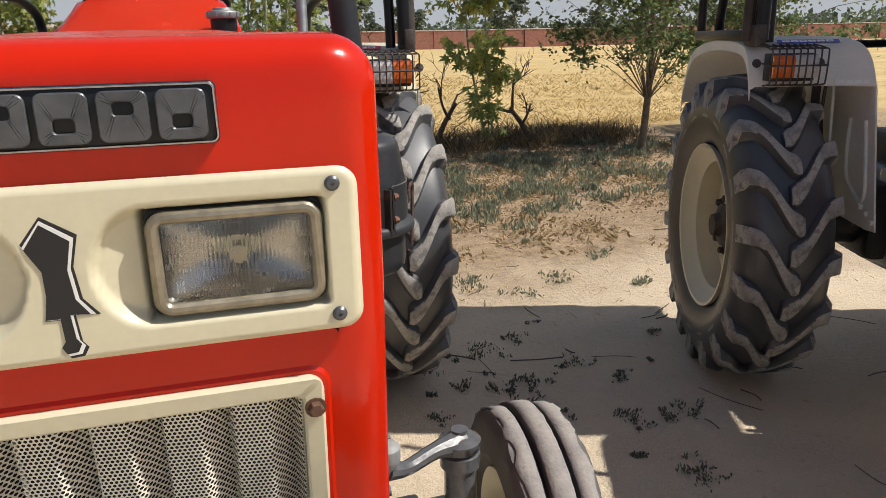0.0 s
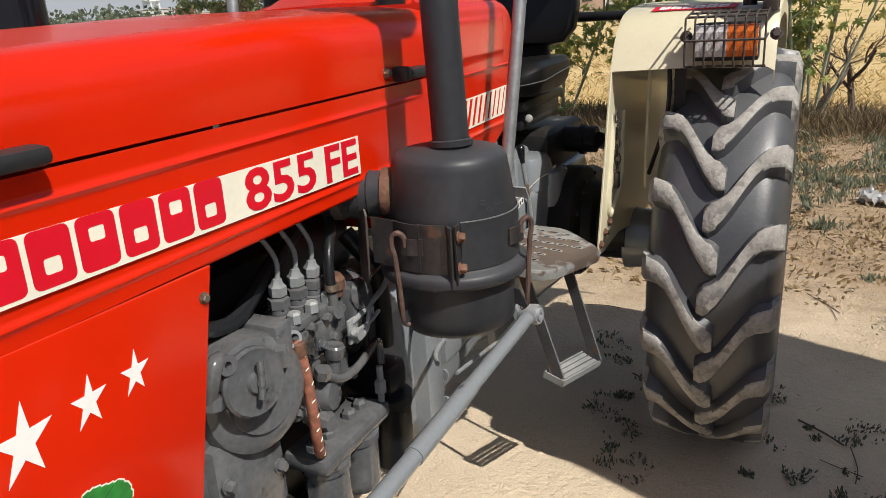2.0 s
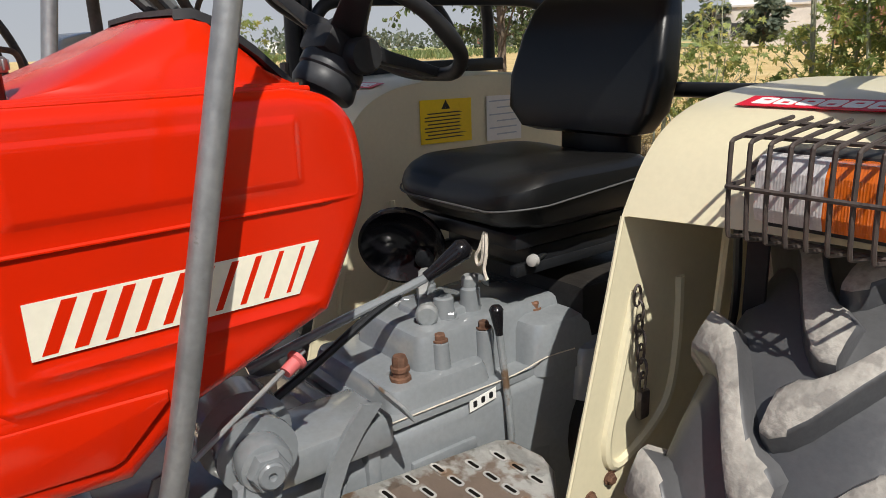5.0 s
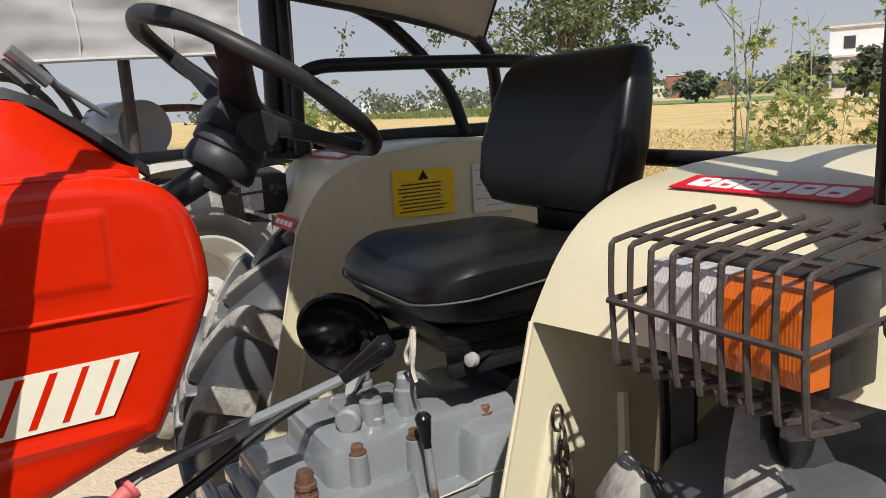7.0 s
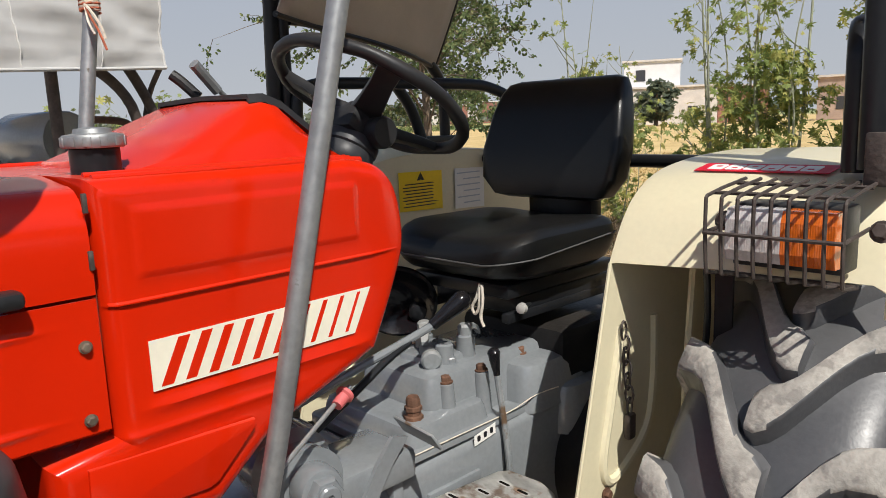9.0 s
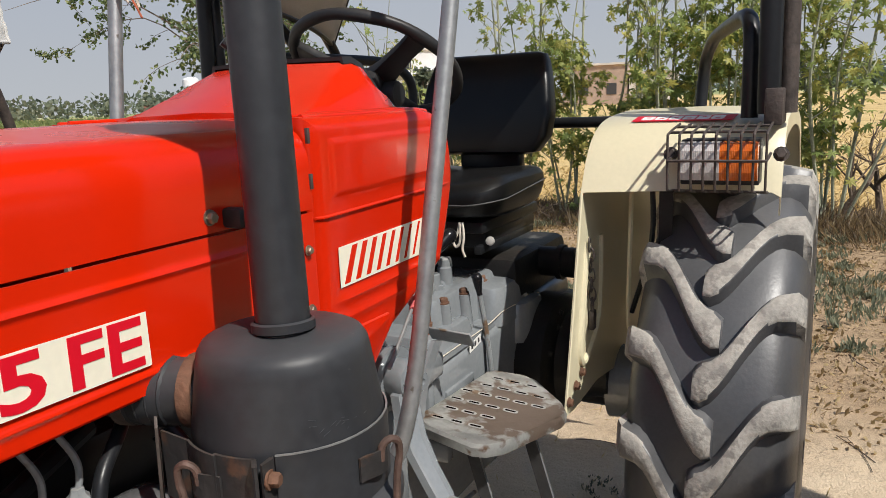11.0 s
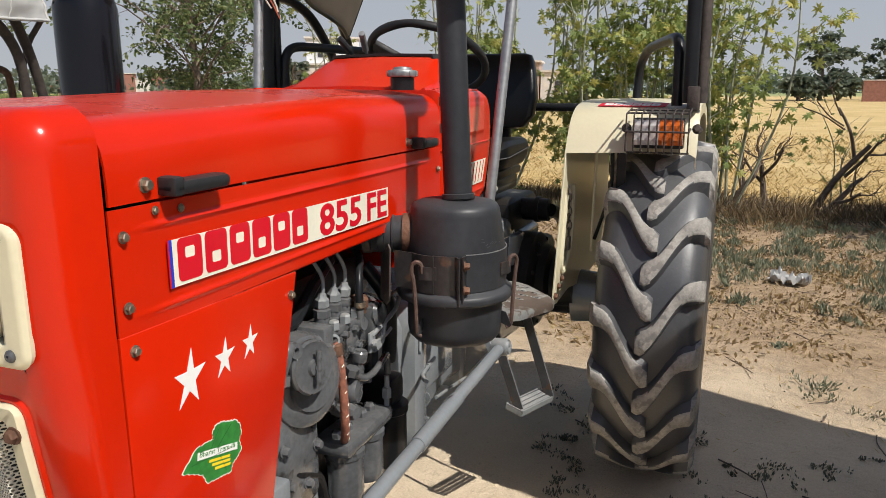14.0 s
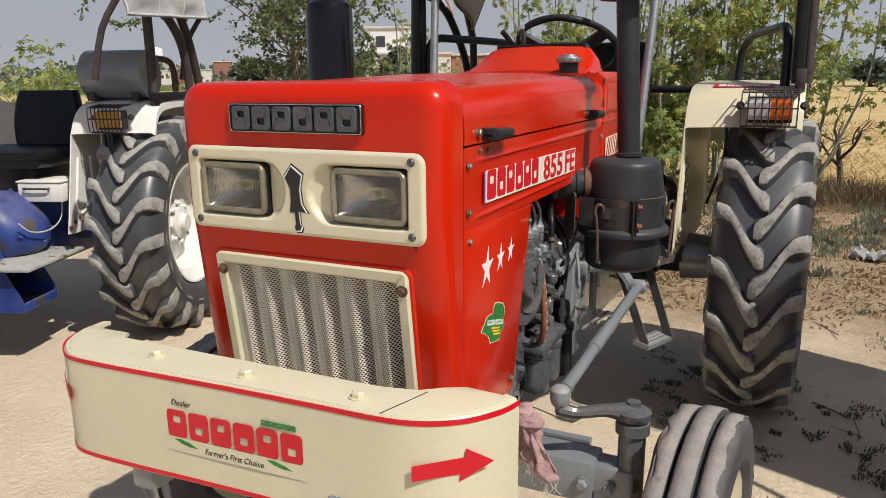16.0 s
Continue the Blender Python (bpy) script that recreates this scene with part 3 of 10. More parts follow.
def make_bonnet():
    bm = bmesh.new()
    rows = [half_section(y, 1.3870, 1.497 + 0.022 * min(1, (y - 0.07) / 0.7), HW, 0.045) for y in (0.088, 0.25, 0.5, 0.75, 1.0, 1.216)]
    loft(bm, rows, closed=False)
    hood = part("bonnet", solid_sheet(bm), RED, TRACTOR, "glossy red bonnet top, dusty above")
    for s in (1, -1):
        # long side panel with two pressed swages
        ys, zs = np.linspace(0.0858, 1.216, 40), np.linspace(1.207, 1.3822, 70)
        bm = bmesh.new()
        grid = []
        for z in zs:
            row = []
            for y in ys:
                k = 0.0
                if 0.13 < y < 1.15:
                    fade = min(1, (y - 0.13) / 0.05, (1.15 - y) / 0.05)
                    k += 0.0042 * fade * (math.exp(-((z - 1.352) / 0.0045) ** 2) + math.exp(-((z - 1.236) / 0.0045) ** 2))
                row.append(bm.verts.new((s * (HW - 0.001 + k - (0.006 if z < 1.212 else 0)), y, z - (0.0 if y < 0.9 else 0.0))))
            grid.append(row)
        for a, b in zip(grid, grid[1:]):
            for i in range(len(ys) - 1):
                bm.faces.new((a[i], a[i + 1], b[i + 1], b[i]))
        side = part("side_panel", solid_sheet(bm, 0.003), RED, TRACTOR, "red bonnet side panel with pressed swages")
        # lower front cheek
        cheek = [(0.084, 0.76), (0.372, 0.76), (0.392, 0.80), (0.501, 1.208), (0.084, 1.215)]
        bm = bmesh.new()
        prism(bm, cheek if s > 0 else [(-y, z) for y, z in cheek[::-1]], 0.005, plane_at((s * (HW - 0.004), 0, 0), (0, s, 0), (0, 0, 1)), 0.002)
        part("cheek_panel", bm, RED, TRACTOR)
        for y, z in ((0.105, 1.346), (0.103, 1.252), (0.107, 1.192), (0.479, 1.170), (0.36, 0.80), (0.165, 1.372), (0.215, 1.368)) + ((1.196, 1.325), (1.192, 1.231)):
            bm = bmesh.new()
            bolt(bm, (s * (HW + 0.001), y, z), (s, 0, 0), 0.0048 if z > 1.36 else 0.0062, 0.003 if z > 1.36 else 0.0055)
            part("panel_bolt", bm, BOLT, side)
        for y0, y1 in ((0.169, 0.297), (1.02, 1.137)):
            bm = bmesh.new()
            x0, x1 = s * (HW - 0.003), s * (HW + 0.032)
            box(bm, min(x0, x1), max(x0, x1), y0 + 0.004, y1 - 0.004, 1.3905, 1.4115, 0.008)
            box(bm, min(x0, x1), max(x0, x1), y0 + 0.004, y0 + 0.026, 1.3895, 1.417, 0.006)
            part("catch_handle", bm, PLASTIC, hood, "black moulded bonnet catch")
            bm = bmesh.new()
            bolt(bm, (s * HW, y0 - 0.018, 1.408), (s, 0, 0), 0.008, 0.008)
            part("catch_bolt", bm, BOLT, hood)
    return hood


def lean(v):
    """The nose falls back towards its foot."""
    if v.z < 1.25:
        v.y += (1.25 - v.z) * 0.13 * max(0.0, min(1.0, (0.085 - v.y) / 0.09))
    return v


def make_nose():
    r, bm = 0.046, bmesh.new()
    z0, z1 = 0.775, 1.512

    def kinked(pts):
        """The sides get a corner at the height where the nose begins to fall back."""
        out = []
        for p, q in zip(pts, pts[1:] + pts[:1]):
            out.append(p)
            if (p[1] - 1.25) * (q[1] - 1.25) < 0:
                t = (1.25 - p[1]) / (q[1] - p[1])
                out.append((p[0] + (q[0] - p[0]) * t, 1.25))
        return out

    def outline(w, bot, top, rad, y):
        return [lean(Vector((x, y, z))) for x, z in kinked(rounded(-w, w, bot, top, rad, 6))]
    rows = []
    for k in range(8):
        a = radians(90 * k / 7)
        d = r * (1 - math.sin(a))
        rows.append(outline(HW - d, z0 + d * 0.3, z1 - d * 0.8, max(0.012, 0.05 - d * 0.3), -0.012 + r * (1 - math.cos(a))))
    rows.append(outline(HW, z0, z1 + 0.002, 0.05, 0.080))
    loft(bm, rows, cap=False)
    hole = [lean(Vector((x, -0.012, z))) for x, z in kinked(rounded(-0.262, 0.262, 0.805, 1.354, 0.01, 6))]
    n = len(hole)
    inner = [bm.verts.new(p) for p in hole]
    back = [bm.verts.new(p + Vector((0, 0.04, 0))) for p in hole]
    bm.verts.ensure_lookup_table()
    for i in range(n):
        j = (i + 1) % n
        bm.faces.new((bm.verts[i], bm.verts[j], inner[j], inner[i]))
        bm.faces.new((inner[i], inner[j], back[j], back[i]))
    nose = part("nose", bm, RED, TRACTOR, "red front cowl with rounded corners")
    # the red surround of the grille, with a rolled inner edge
    bm = bmesh.new()
    loops = []
    for (a, b, c, d), rad, y in (((-0.262, 0.262, 0.805, 1.200), 0.010, -0.0120), ((-0.250, 0.250, 0.806, 1.156), 0.024, -0.0120), ((-0.246, 0.246, 0.806, 1.152), 0.022, -0.0165), ((-0.242, 0.242, 0.806, 1.148), 0.020, -0.0165), ((-0.238, 0.238, 0.806, 1.144), 0.018, -0.0122), ((-0.224, 0.224, 0.806, 1.132), 0.010, -0.0122), ((-0.224, 0.224, 0.806, 1.132), 0.010, 0.03)):
        loops.append([bm.verts.new(lean(Vector((x, y, z)))) for x, z in rounded(a, b, c, d, rad, 6)])
    for a, b in zip(loops, loops[1:]):
        for i in range(len(a)):
            j = (i + 1) % len(a)
            bm.faces.new((a[i], a[j], b[j], b[i]))
    part("grille_surround", bm, RED, nose)
    return nose


def make_lamp_panel():
    y0 = -0.012
    lamps = ((-0.254, -0.082), (0.077, 0.251))
    zb, zt = 1.238, 1.348

    def depth(x, z):
        d = 0.010
        edge = min(x + 0.289, 0.289 - x, z - 1.203, 1.381 - z)
        cx, cz = abs(x) - 0.267, abs(z - 1.292) - 0.067
        if cx > 0 and cz > 0:
            edge = 0.022 - math.hypot(cx, cz)
        if edge < 0.006:
            d -= 0.006 * (1 - edge / 0.006)
        for a, b in lamps:
            inner = b if a < 0 else a
            sx = -1 if a > 0 else 1
            u = (x - inner) * sx        # runs towards the panel's middle
            if -0.17 < u < 0.05 and zb - 0.012 < z < zt + 0.012:
                half = 0.062 * math.sqrt(max(0.0, 1 - max(0, u / 0.05) ** 2)) if u > 0 else 0.062
                k = half - abs(z - (zb + zt) / 2)
                if k > 0:
                    d -= min(0.020, k * 1.6, 0.020) * (1 if u <= 0 else 1 - u / 0.055 * 0.55)
            if a - 0.002 < x < b + 0.002 and zb - 0.002 < z < zt + 0.002:
                d = -0.05
        return d
    xs, zs = np.linspace(-0.289, 0.289, 150), np.linspace(1.203, 1.381, 60)

    def corner(x, z):
        """Draws a point beyond a rounded corner back onto it."""
        cx, cz = abs(x) - 0.267, abs(z - 1.292) - 0.067
        if cx > 0 and cz > 0 and math.hypot(cx, cz) > 0.0219:
            k = 0.0219 / math.hypot(cx, cz)
            x, z = math.copysign(0.267 + cx * k, x), 1.292 + math.copysign(0.067 + cz * k, z - 1.292)
        return x, z
    verts = [(x, y0 - depth(x, z), z) for x, z in (corner(u, v) for v in zs for u in xs)]
    n = len(xs)
    faces = [(j * n + i, j * n + i + 1, (j + 1) * n + i + 1, (j + 1) * n + i) for j in range(len(zs) - 1) for i in range(n - 1)]
    panel = raw("headlamp_panel", verts, faces, CREAM, TRACTOR, "cream headlamp surround with scooped recesses", smooth=True)
    bm = bmesh.new()
    ring_plate(bm, rounded(-0.287, 0.287, 1.205, 1.379, 0.022), rounded(-0.262, 0.262, 1.228, 1.354, 0.010), 0.006, plane_at((0, y0 + 0.003, 0), (1, 0, 0), (0, 0, 1)))
    part("panel_rim", bm, CREAM, panel)
    for a, b in lamps:
        m = plane_at((0, y0, 0), (1, 0, 0), (0, 0, 1))
        bm = bmesh.new()
        out, inn = rounded(a, b, zb, zt, 0.010), rounded(a + 0.007, b - 0.007, zb + 0.007, zt - 0.007, 0.012)
        ring_plate(bm, out, inn, 0.042, m, -0.045)
        lamp = part("headlight", bm, PLASTIC, TRACTOR, "rectangular headlight with ribbed glass")
        # reflector bowl
        bm = bmesh.new()
        cx, cz, hx, hz = (a + b) / 2, (zb + zt) / 2, (b - a) / 2 - 0.007, (zt - zb) / 2 - 0.007
        rows = []
        for k in range(8):
            t = k / 7
            f = 1 - 0.92 * t ** 1.6
            rows.append([Vector((cx + hx * f * u, y0 + 0.002 + 0.052 * t ** 0.7, cz + hz * f * v)) for u, v in [(p, q) for p, q in rounded(-1, 1, -1, 1, 0.15 + 0.8 * t, 5)]])
        loft(bm, rows, cap=False)
        bm.faces.new([v for v in bm.verts][-24:])
        part("reflector", bm, REFLECTOR, lamp, "dull silver lamp reflector")
        # fluted glass
        gx, gz = np.linspace(a + 0.006, b - 0.006, 253), np.linspace(zb + 0.006, zt - 0.006, 24)
        vs, fs = [], []
        for face in (0, 1):
            for z in gz:
                for x in gx:
                    u, v = (x - cx) / hx, (z - cz) / hz
                    bulge = 0.011 * (1 - u * u * 0.6 - v * v * 0.5)
                    fl = 0.00022 * math.sin((x - a) / (b - a) * 2 * math.pi * 42) * (1 if abs(v) < 0.86 else 0)
                    vs.append((x, y0 - 0.002 - bulge + (0.004 + fl if face else 0.0), z))
        k0, nn = len(gx) * len(gz), len(gx)
        for face in (0, 1):
            for j in range(len(gz) - 1):
                for i in range(nn - 1):
                    q = [face * k0 + j * nn + i, face * k0 + j * nn + i + 1, face * k0 + (j + 1) * nn + i + 1, face * k0 + (j + 1) * nn + i]
                    fs.append(q if not face else q[::-1])
        raw("lens", vs, fs, GLASS, lamp, "fluted headlight glass", smooth=True).visible_shadow = False
        # rubber gasket round the glass
        bm = bmesh.new()
        line = [m @ Vector((x, z, -0.001)) for x, z in rounded(a + 0.002, b - 0.002, zb + 0.002, zt - 0.002, 0.012)]
        tube(bm, line, 0.0022, 8, 1, closed=True)
        part("gasket", bm, PLASTIC, lamp)
        bm = bmesh.new()
        line = [m @ Vector((x, z, 0.0045)) for x, z in rounded(a + 0.0075, b - 0.0075, zb + 0.0075, zt - 0.0075, 0.012)]
        tube(bm, line, 0.0068, 10, 1, closed=True)
        part("bezel", bm, BEZEL, lamp, "tarnished metal lamp bezel")
        bm = bmesh.new()
        lathe(bm, [(0, 0.0), (0.010, 0.002), (0.010, 0.014), (0.007, 0.022), (0.007, 0.036), (0, 0.036)], axis((cx, y0 + 0.008, cz), (0, 1, 0)), 16)
        part("bulb_shield", bm, BEZEL, lamp)
    for x in (-0.262, 0.262):
        for z in (1.364, 1.222):
            bm = bmesh.new()
            at = Vector((x, y0 - 0.010, z))
            lathe(bm, [(0, 0), (0.0080, 0), (0.0080, 0.002), (0.0055, 0.0045), (0.0022, 0.0050), (0.0018, 0.0030), (0, 0.0030)], axis(at, (0, -1, 0)), 16)
            part("panel_screw", bm, BADGE, panel, "dull steel cross-head screw")
    # the emblem between the lamps: a broad black blade
    m = plane_at((-0.006, y0 - 0.0104, 1.279), (1, 0, 0), (0, 0, 1))
    blade = [(-0.022, 0.043), (-0.006, 0.066), (0.018, 0.048), (0.012, 0.02), (0.015, -0.01), (0.026, -0.026), (0.008, -0.025), (0.010, -0.05), (0.014, -0.056), (0.010, -0.064), (0.0, -0.065), (-0.004, -0.058), (0.0, -0.052), (-0.001, -0.028), (-0.014, -0.028), (-0.010, -0.005), (-0.010, 0.02)]
    bm = bmesh.new()
    prism(bm, blade, 0.0010, m)
    part("emblem", bm, BLACK_INK, panel, "flat black printed emblem")
    for grow, dx, dz, t, ink in ((1.24, 0.0028, 0.0012, 0.0003, BLACK_INK), (1.12, 0.0016, 0.0006, 0.0006, WHITE_INK)):
        bm = bmesh.new()
        prism(bm, [(x * grow + dx, z * (1 + (grow - 1) * 0.4) + dz) for x, z in blade], t, m)
        part("emblem_edge", bm, ink, panel)
    return panel


def make_badge():
    m = plane_at((0, -0.010, 0), (1, 0, 0), (0, 0, 1))
    bm = bmesh.new()
    prism(bm, rounded(-0.163, 0.158, 1.411, 1.470, 0.006), 0.010, m, 0.002)
    badge = part("name_badge", bm, BLACK, TRACTOR, "chromed relief badge on a black plate")
    mark_shapes("raised_mark", -0.156, 0.151, 1.417, 1.464, 6, m, BADGE, badge, 0.005, base=0.010, bevel=0.0012)
    bm = bmesh.new()
    line = [m @ Vector((x, z, 0.0105)) for x, z in rounded(-0.161, 0.156, 1.413, 1.468, 0.006)]
    tube(bm, line, 0.0016, 6, 1, closed=True)
    part("badge_edge", bm, CHROME, badge)


def make_grille():
    def front(x, z, out=0.0):
        return lean(Vector((x, -0.012, z))) + Vector((0, -out, 0))
    # cream frame, wider at the foot
    def outline(d):
        return [(x, z) for x, z in rounded(-0.241 + d, 0.241 - d, 0.79 + d, 1.147 - d, 0.018 if d == 0 else 0.008, 5)]
    bm = bmesh.new()
    loops = [[bm.verts.new(front(x, z, o)) for x, z in outline(d)] for d, o in ((0, 0.0), (0, 0.011), (0.003, 0.014), (0.021, 0.014), (0.024, 0.011), (0.024, -0.03))]
    n = len(loops[0])
    for a, b in zip(loops, loops[1:]):
        for i in range(n):
            bm.faces.new((a[i], a[(i + 1) % n], b[(i + 1) % n], b[i]))
    frame_ = part("grille", bm, CREAM, TRACTOR, "cream grille frame with rust stains")
    # pressed screen with punched holes
    x0, x1, za, zb = -0.219, 0.219, 0.812, 1.125
    folds, pitch = 6, 0.0053

    def wave(x):
        u = ((x - x0) / (x1 - x0) * folds + 0.08) % 1.0
        if u < 0.50:
            return 0.002 + 0.005 * u / 0.50
        if u < 0.70:
            return 0.007 - 0.020 * ((u - 0.50) / 0.20) ** 1.6
        if u < 0.92:
            return -0.013 - 0.020 * (u - 0.70) / 0.22
        return -0.033 + 0.035 * (u - 0.92) / 0.08
    verts, faces = [], []
    nrow = int((zb - za) / (pitch * 0.87))
    ncol = int((x1 - x0) / pitch)
    hexa = [(math.cos(math.pi / 3 * k + math.pi / 6), math.sin(math.pi / 3 * k + math.pi / 6)) for k in range(6)]
    for j in range(nrow):
        for i in range(ncol):
            cx = x0 + (i + 0.5 + (0.5 if j % 2 else 0.0)) * pitch
            cz = za + (j + 0.5) * pitch * 0.87
            base = len(verts)
            for rad in (pitch * 0.585, pitch * 0.375):
                for u, v in hexa:
                    x, z = min(cx + rad * u, x1), cz + rad * v
                    verts.append(front(x, z, wave(x)))
            for k in range(6):
                faces.append((base + k, base + (k + 1) % 6, base + 6 + (k + 1) % 6, base + 6 + k))
    raw("screen", verts, faces, SCREEN, frame_, "perforated corrugated cream grille screen")
    bm = bmesh.new()
    box(bm, -0.27, 0.27, 0.074, 0.079, 0.79, 1.15, 0.0)
    part("radiator_core", bm, BLACK, frame_, "dark radiator behind the screen")
    for x, z in ((-0.222, 1.108), (0.230, 1.108)):
        bm = bmesh.new()
        bolt(bm, front(x, z, 0.014), (0, -1, 0), 0.009, 0.008)
        part("grille_bolt", bm, RUST, frame_)


def make_bumper():
    """A bent plate with an inward lip, red lines along its edges."""
    zt, zb = 0.972, 0.752
    plan = [(-0.520, -0.10), (-0.512, -0.165), (-0.485, -0.222), (-0.44, -0.262), (-0.385, -0.281), (-0.25, -0.279), (-0.10, -0.271), (0.05, -0.264), (0.20, -0.260), (0.33, -0.256), (0.40, -0.238), (0.455, -0.201), (0.494, -0.145), (0.508, -0.10)]
    fine = smooth_path([(x, y, 0) for x, y in plan], 4)
    n = len(fine)
    normals = []
    for i in range(n):
        d = (fine[min(i + 1, n - 1)] - fine[max(i - 1, 0)]).normalized()
        normals.append(Vector((d.y, -d.x, 0)))
    bm = bmesh.new()
    rows = []
    for p, q in zip(fine, normals):
        inner = p - q * 0.008
        rows.append([Vector((p.x, p.y, zb)), Vector((p.x, p.y, zt - 0.008)), Vector((p.x - q.x * 0.006, p.y - q.y * 0.006, zt)), Vector((inner.x - q.x * 0.02, inner.y - q.y * 0.02, zt + 0.002)), Vector((inner.x - q.x * 0.02, inner.y - q.y * 0.02, zt - 0.006)), Vector((inner.x, inner.y, zt - 0.012)), Vector((inner.x, inner.y, zb))])
    loft(bm, rows)
    bumper = part("front_bumper", bm, CREAM, TRACTOR, "cream bent-plate front bumper with red lining")
    top = [(-0.512, -0.138), (-0.390, -0.136), (-0.376, -0.165), (0.26, -0.158), (0.335, -0.145), (0.37, -0.115), (0.405, -0.094), (0.499, -0.10), (0.484, -0.146), (0.447, -0.198), (0.394, -0.231), (0.326, -0.248), (0.20, -0.252), (-0.10, -0.263), (-0.36, -0.273), (-0.43, -0.256), (-0.476, -0.217), (-0.503, -0.165)]
    bm = bmesh.new()
    prism(bm, top, 0.006, Matrix.Translation((0, 0, zt - 0.004)), 0.002)
    part("top_plate", bm, CREAM, bumper)
    bm = bmesh.new()
    tube(bm, [(0.318, -0.252, zt + 0.0022), (0.335, -0.20, zt + 0.0022), (0.352, -0.145, zt + 0.0022)], 0.0011, 5, 3)
    part("weld_seam", bm, DARK_RUST, bumper)
    for x, y in ((-0.225, -0.215), (0.008, -0.22), (0.252, -0.215)):
        bm = bmesh.new()
        bolt(bm, (x, y, zt + 0.002), (0, 0, 1), 0.0125, 0.010)
        part("bumper_bolt", bm, CREAM, bumper)
    for z in (zt - 0.0065, zb + 0.006):
        bm = bmesh.new()
        rows = [[Vector((p.x + q.x * 0.0012, p.y + q.y * 0.0012, z - 0.0045)), Vector((p.x + q.x * 0.0012, p.y + q.y * 0.0012, z + 0.0045)), Vector((p.x - q.x * 0.001, p.y - q.y * 0.001, z + 0.0045)), Vector((p.x - q.x * 0.001, p.y - q.y * 0.001, z - 0.0045))] for p, q in zip(fine, normals)]
        loft(bm, rows)
        part("red_line", bm, RED_INK, bumper)

    def on_face(x):
        xs = [p.x for p in fine]
        y = np.interp(x, xs, [p.y for p in fine])
        i = int(np.argmin([abs(v - x) for v in xs]))
        q = normals[i]
        return plane_at((x, y, 0), (-q.y, q.x, 0), (0, 0, 1))
    # printed board: name as plain shapes, a hexagon-tinted ground, two leaves
    m = plane_at((0, -0.2684, 0), (1, 0.0397, 0), (0, 0, 1))
    mark_shapes("name_print", -0.150, 0.165, 0.846, 0.902, 6, m, RED_INK, bumper)
    bm = bmesh.new()
    prism(bm, rounded(-0.152, 0.170, 0.815, 0.845, 0.004), 0.0004, m)
    part("print_ground", bm, CREAM, bumper)
    for u in (-0.105, 0.11):
        bm = bmesh.new()
        prism(bm, [(u - 0.028, 0.841), (u - 0.012, 0.842), (u + 0.012, 0.836), (u + 0.028, 0.829), (u + 0.008, 0.829), (u - 0.012, 0.833)], 0.0009, m)
        part("leaf_print", bm, GREEN_INK, bumper)
    lettering("small_print", "Dealer", 0.017, m @ Matrix.Translation((-0.135, 0.912, 0.0004)), BLACK_INK, bumper, shear=0.25, depth=0.0003)
    lettering("small_print", "Farmer's First Choice", 0.017, m @ Matrix.Translation((-0.060, 0.822, 0.0008)), BLACK_INK, bumper, shear=0.25, depth=0.0003, width=0.135)
    mark_shapes("maker_print", 0.075, 0.150, 0.908, 0.919, 8, m, GREEN_INK, bumper, 0.0006)
    for x, flip, w in ((0.435, 1, 0.07), (-0.445, -1, 0.05)):
        m = on_face(x) @ Matrix.Translation((0, 0, 0.0012))
        bm = bmesh.new()
        prism(bm, [(flip * a * w / 0.07, z) for a, z in ((-0.07, 0.865), (0.012, 0.872), (0.010, 0.858), (0.07, 0.892), (0.022, 0.918), (0.020, 0.902), (-0.07, 0.893))][::flip], 0.0006, m)
        part("arrow_print", bm, RED_INK, bumper)
    for s in (1, -1):
        bm = bmesh.new()
        box(bm, s * 0.24 - 0.03, s * 0.24 + 0.03, -0.27, 0.45, 0.70, 0.80, 0.008)
        part("bumper_arm", bm, GREY, bumper, "grey bumper mounting arm")
    return bumper


make_bonnet()
make_nose()
make_lamp_panel()
make_badge()
make_grille()
make_bumper()

# ---- cowl, dash, printed strips ----


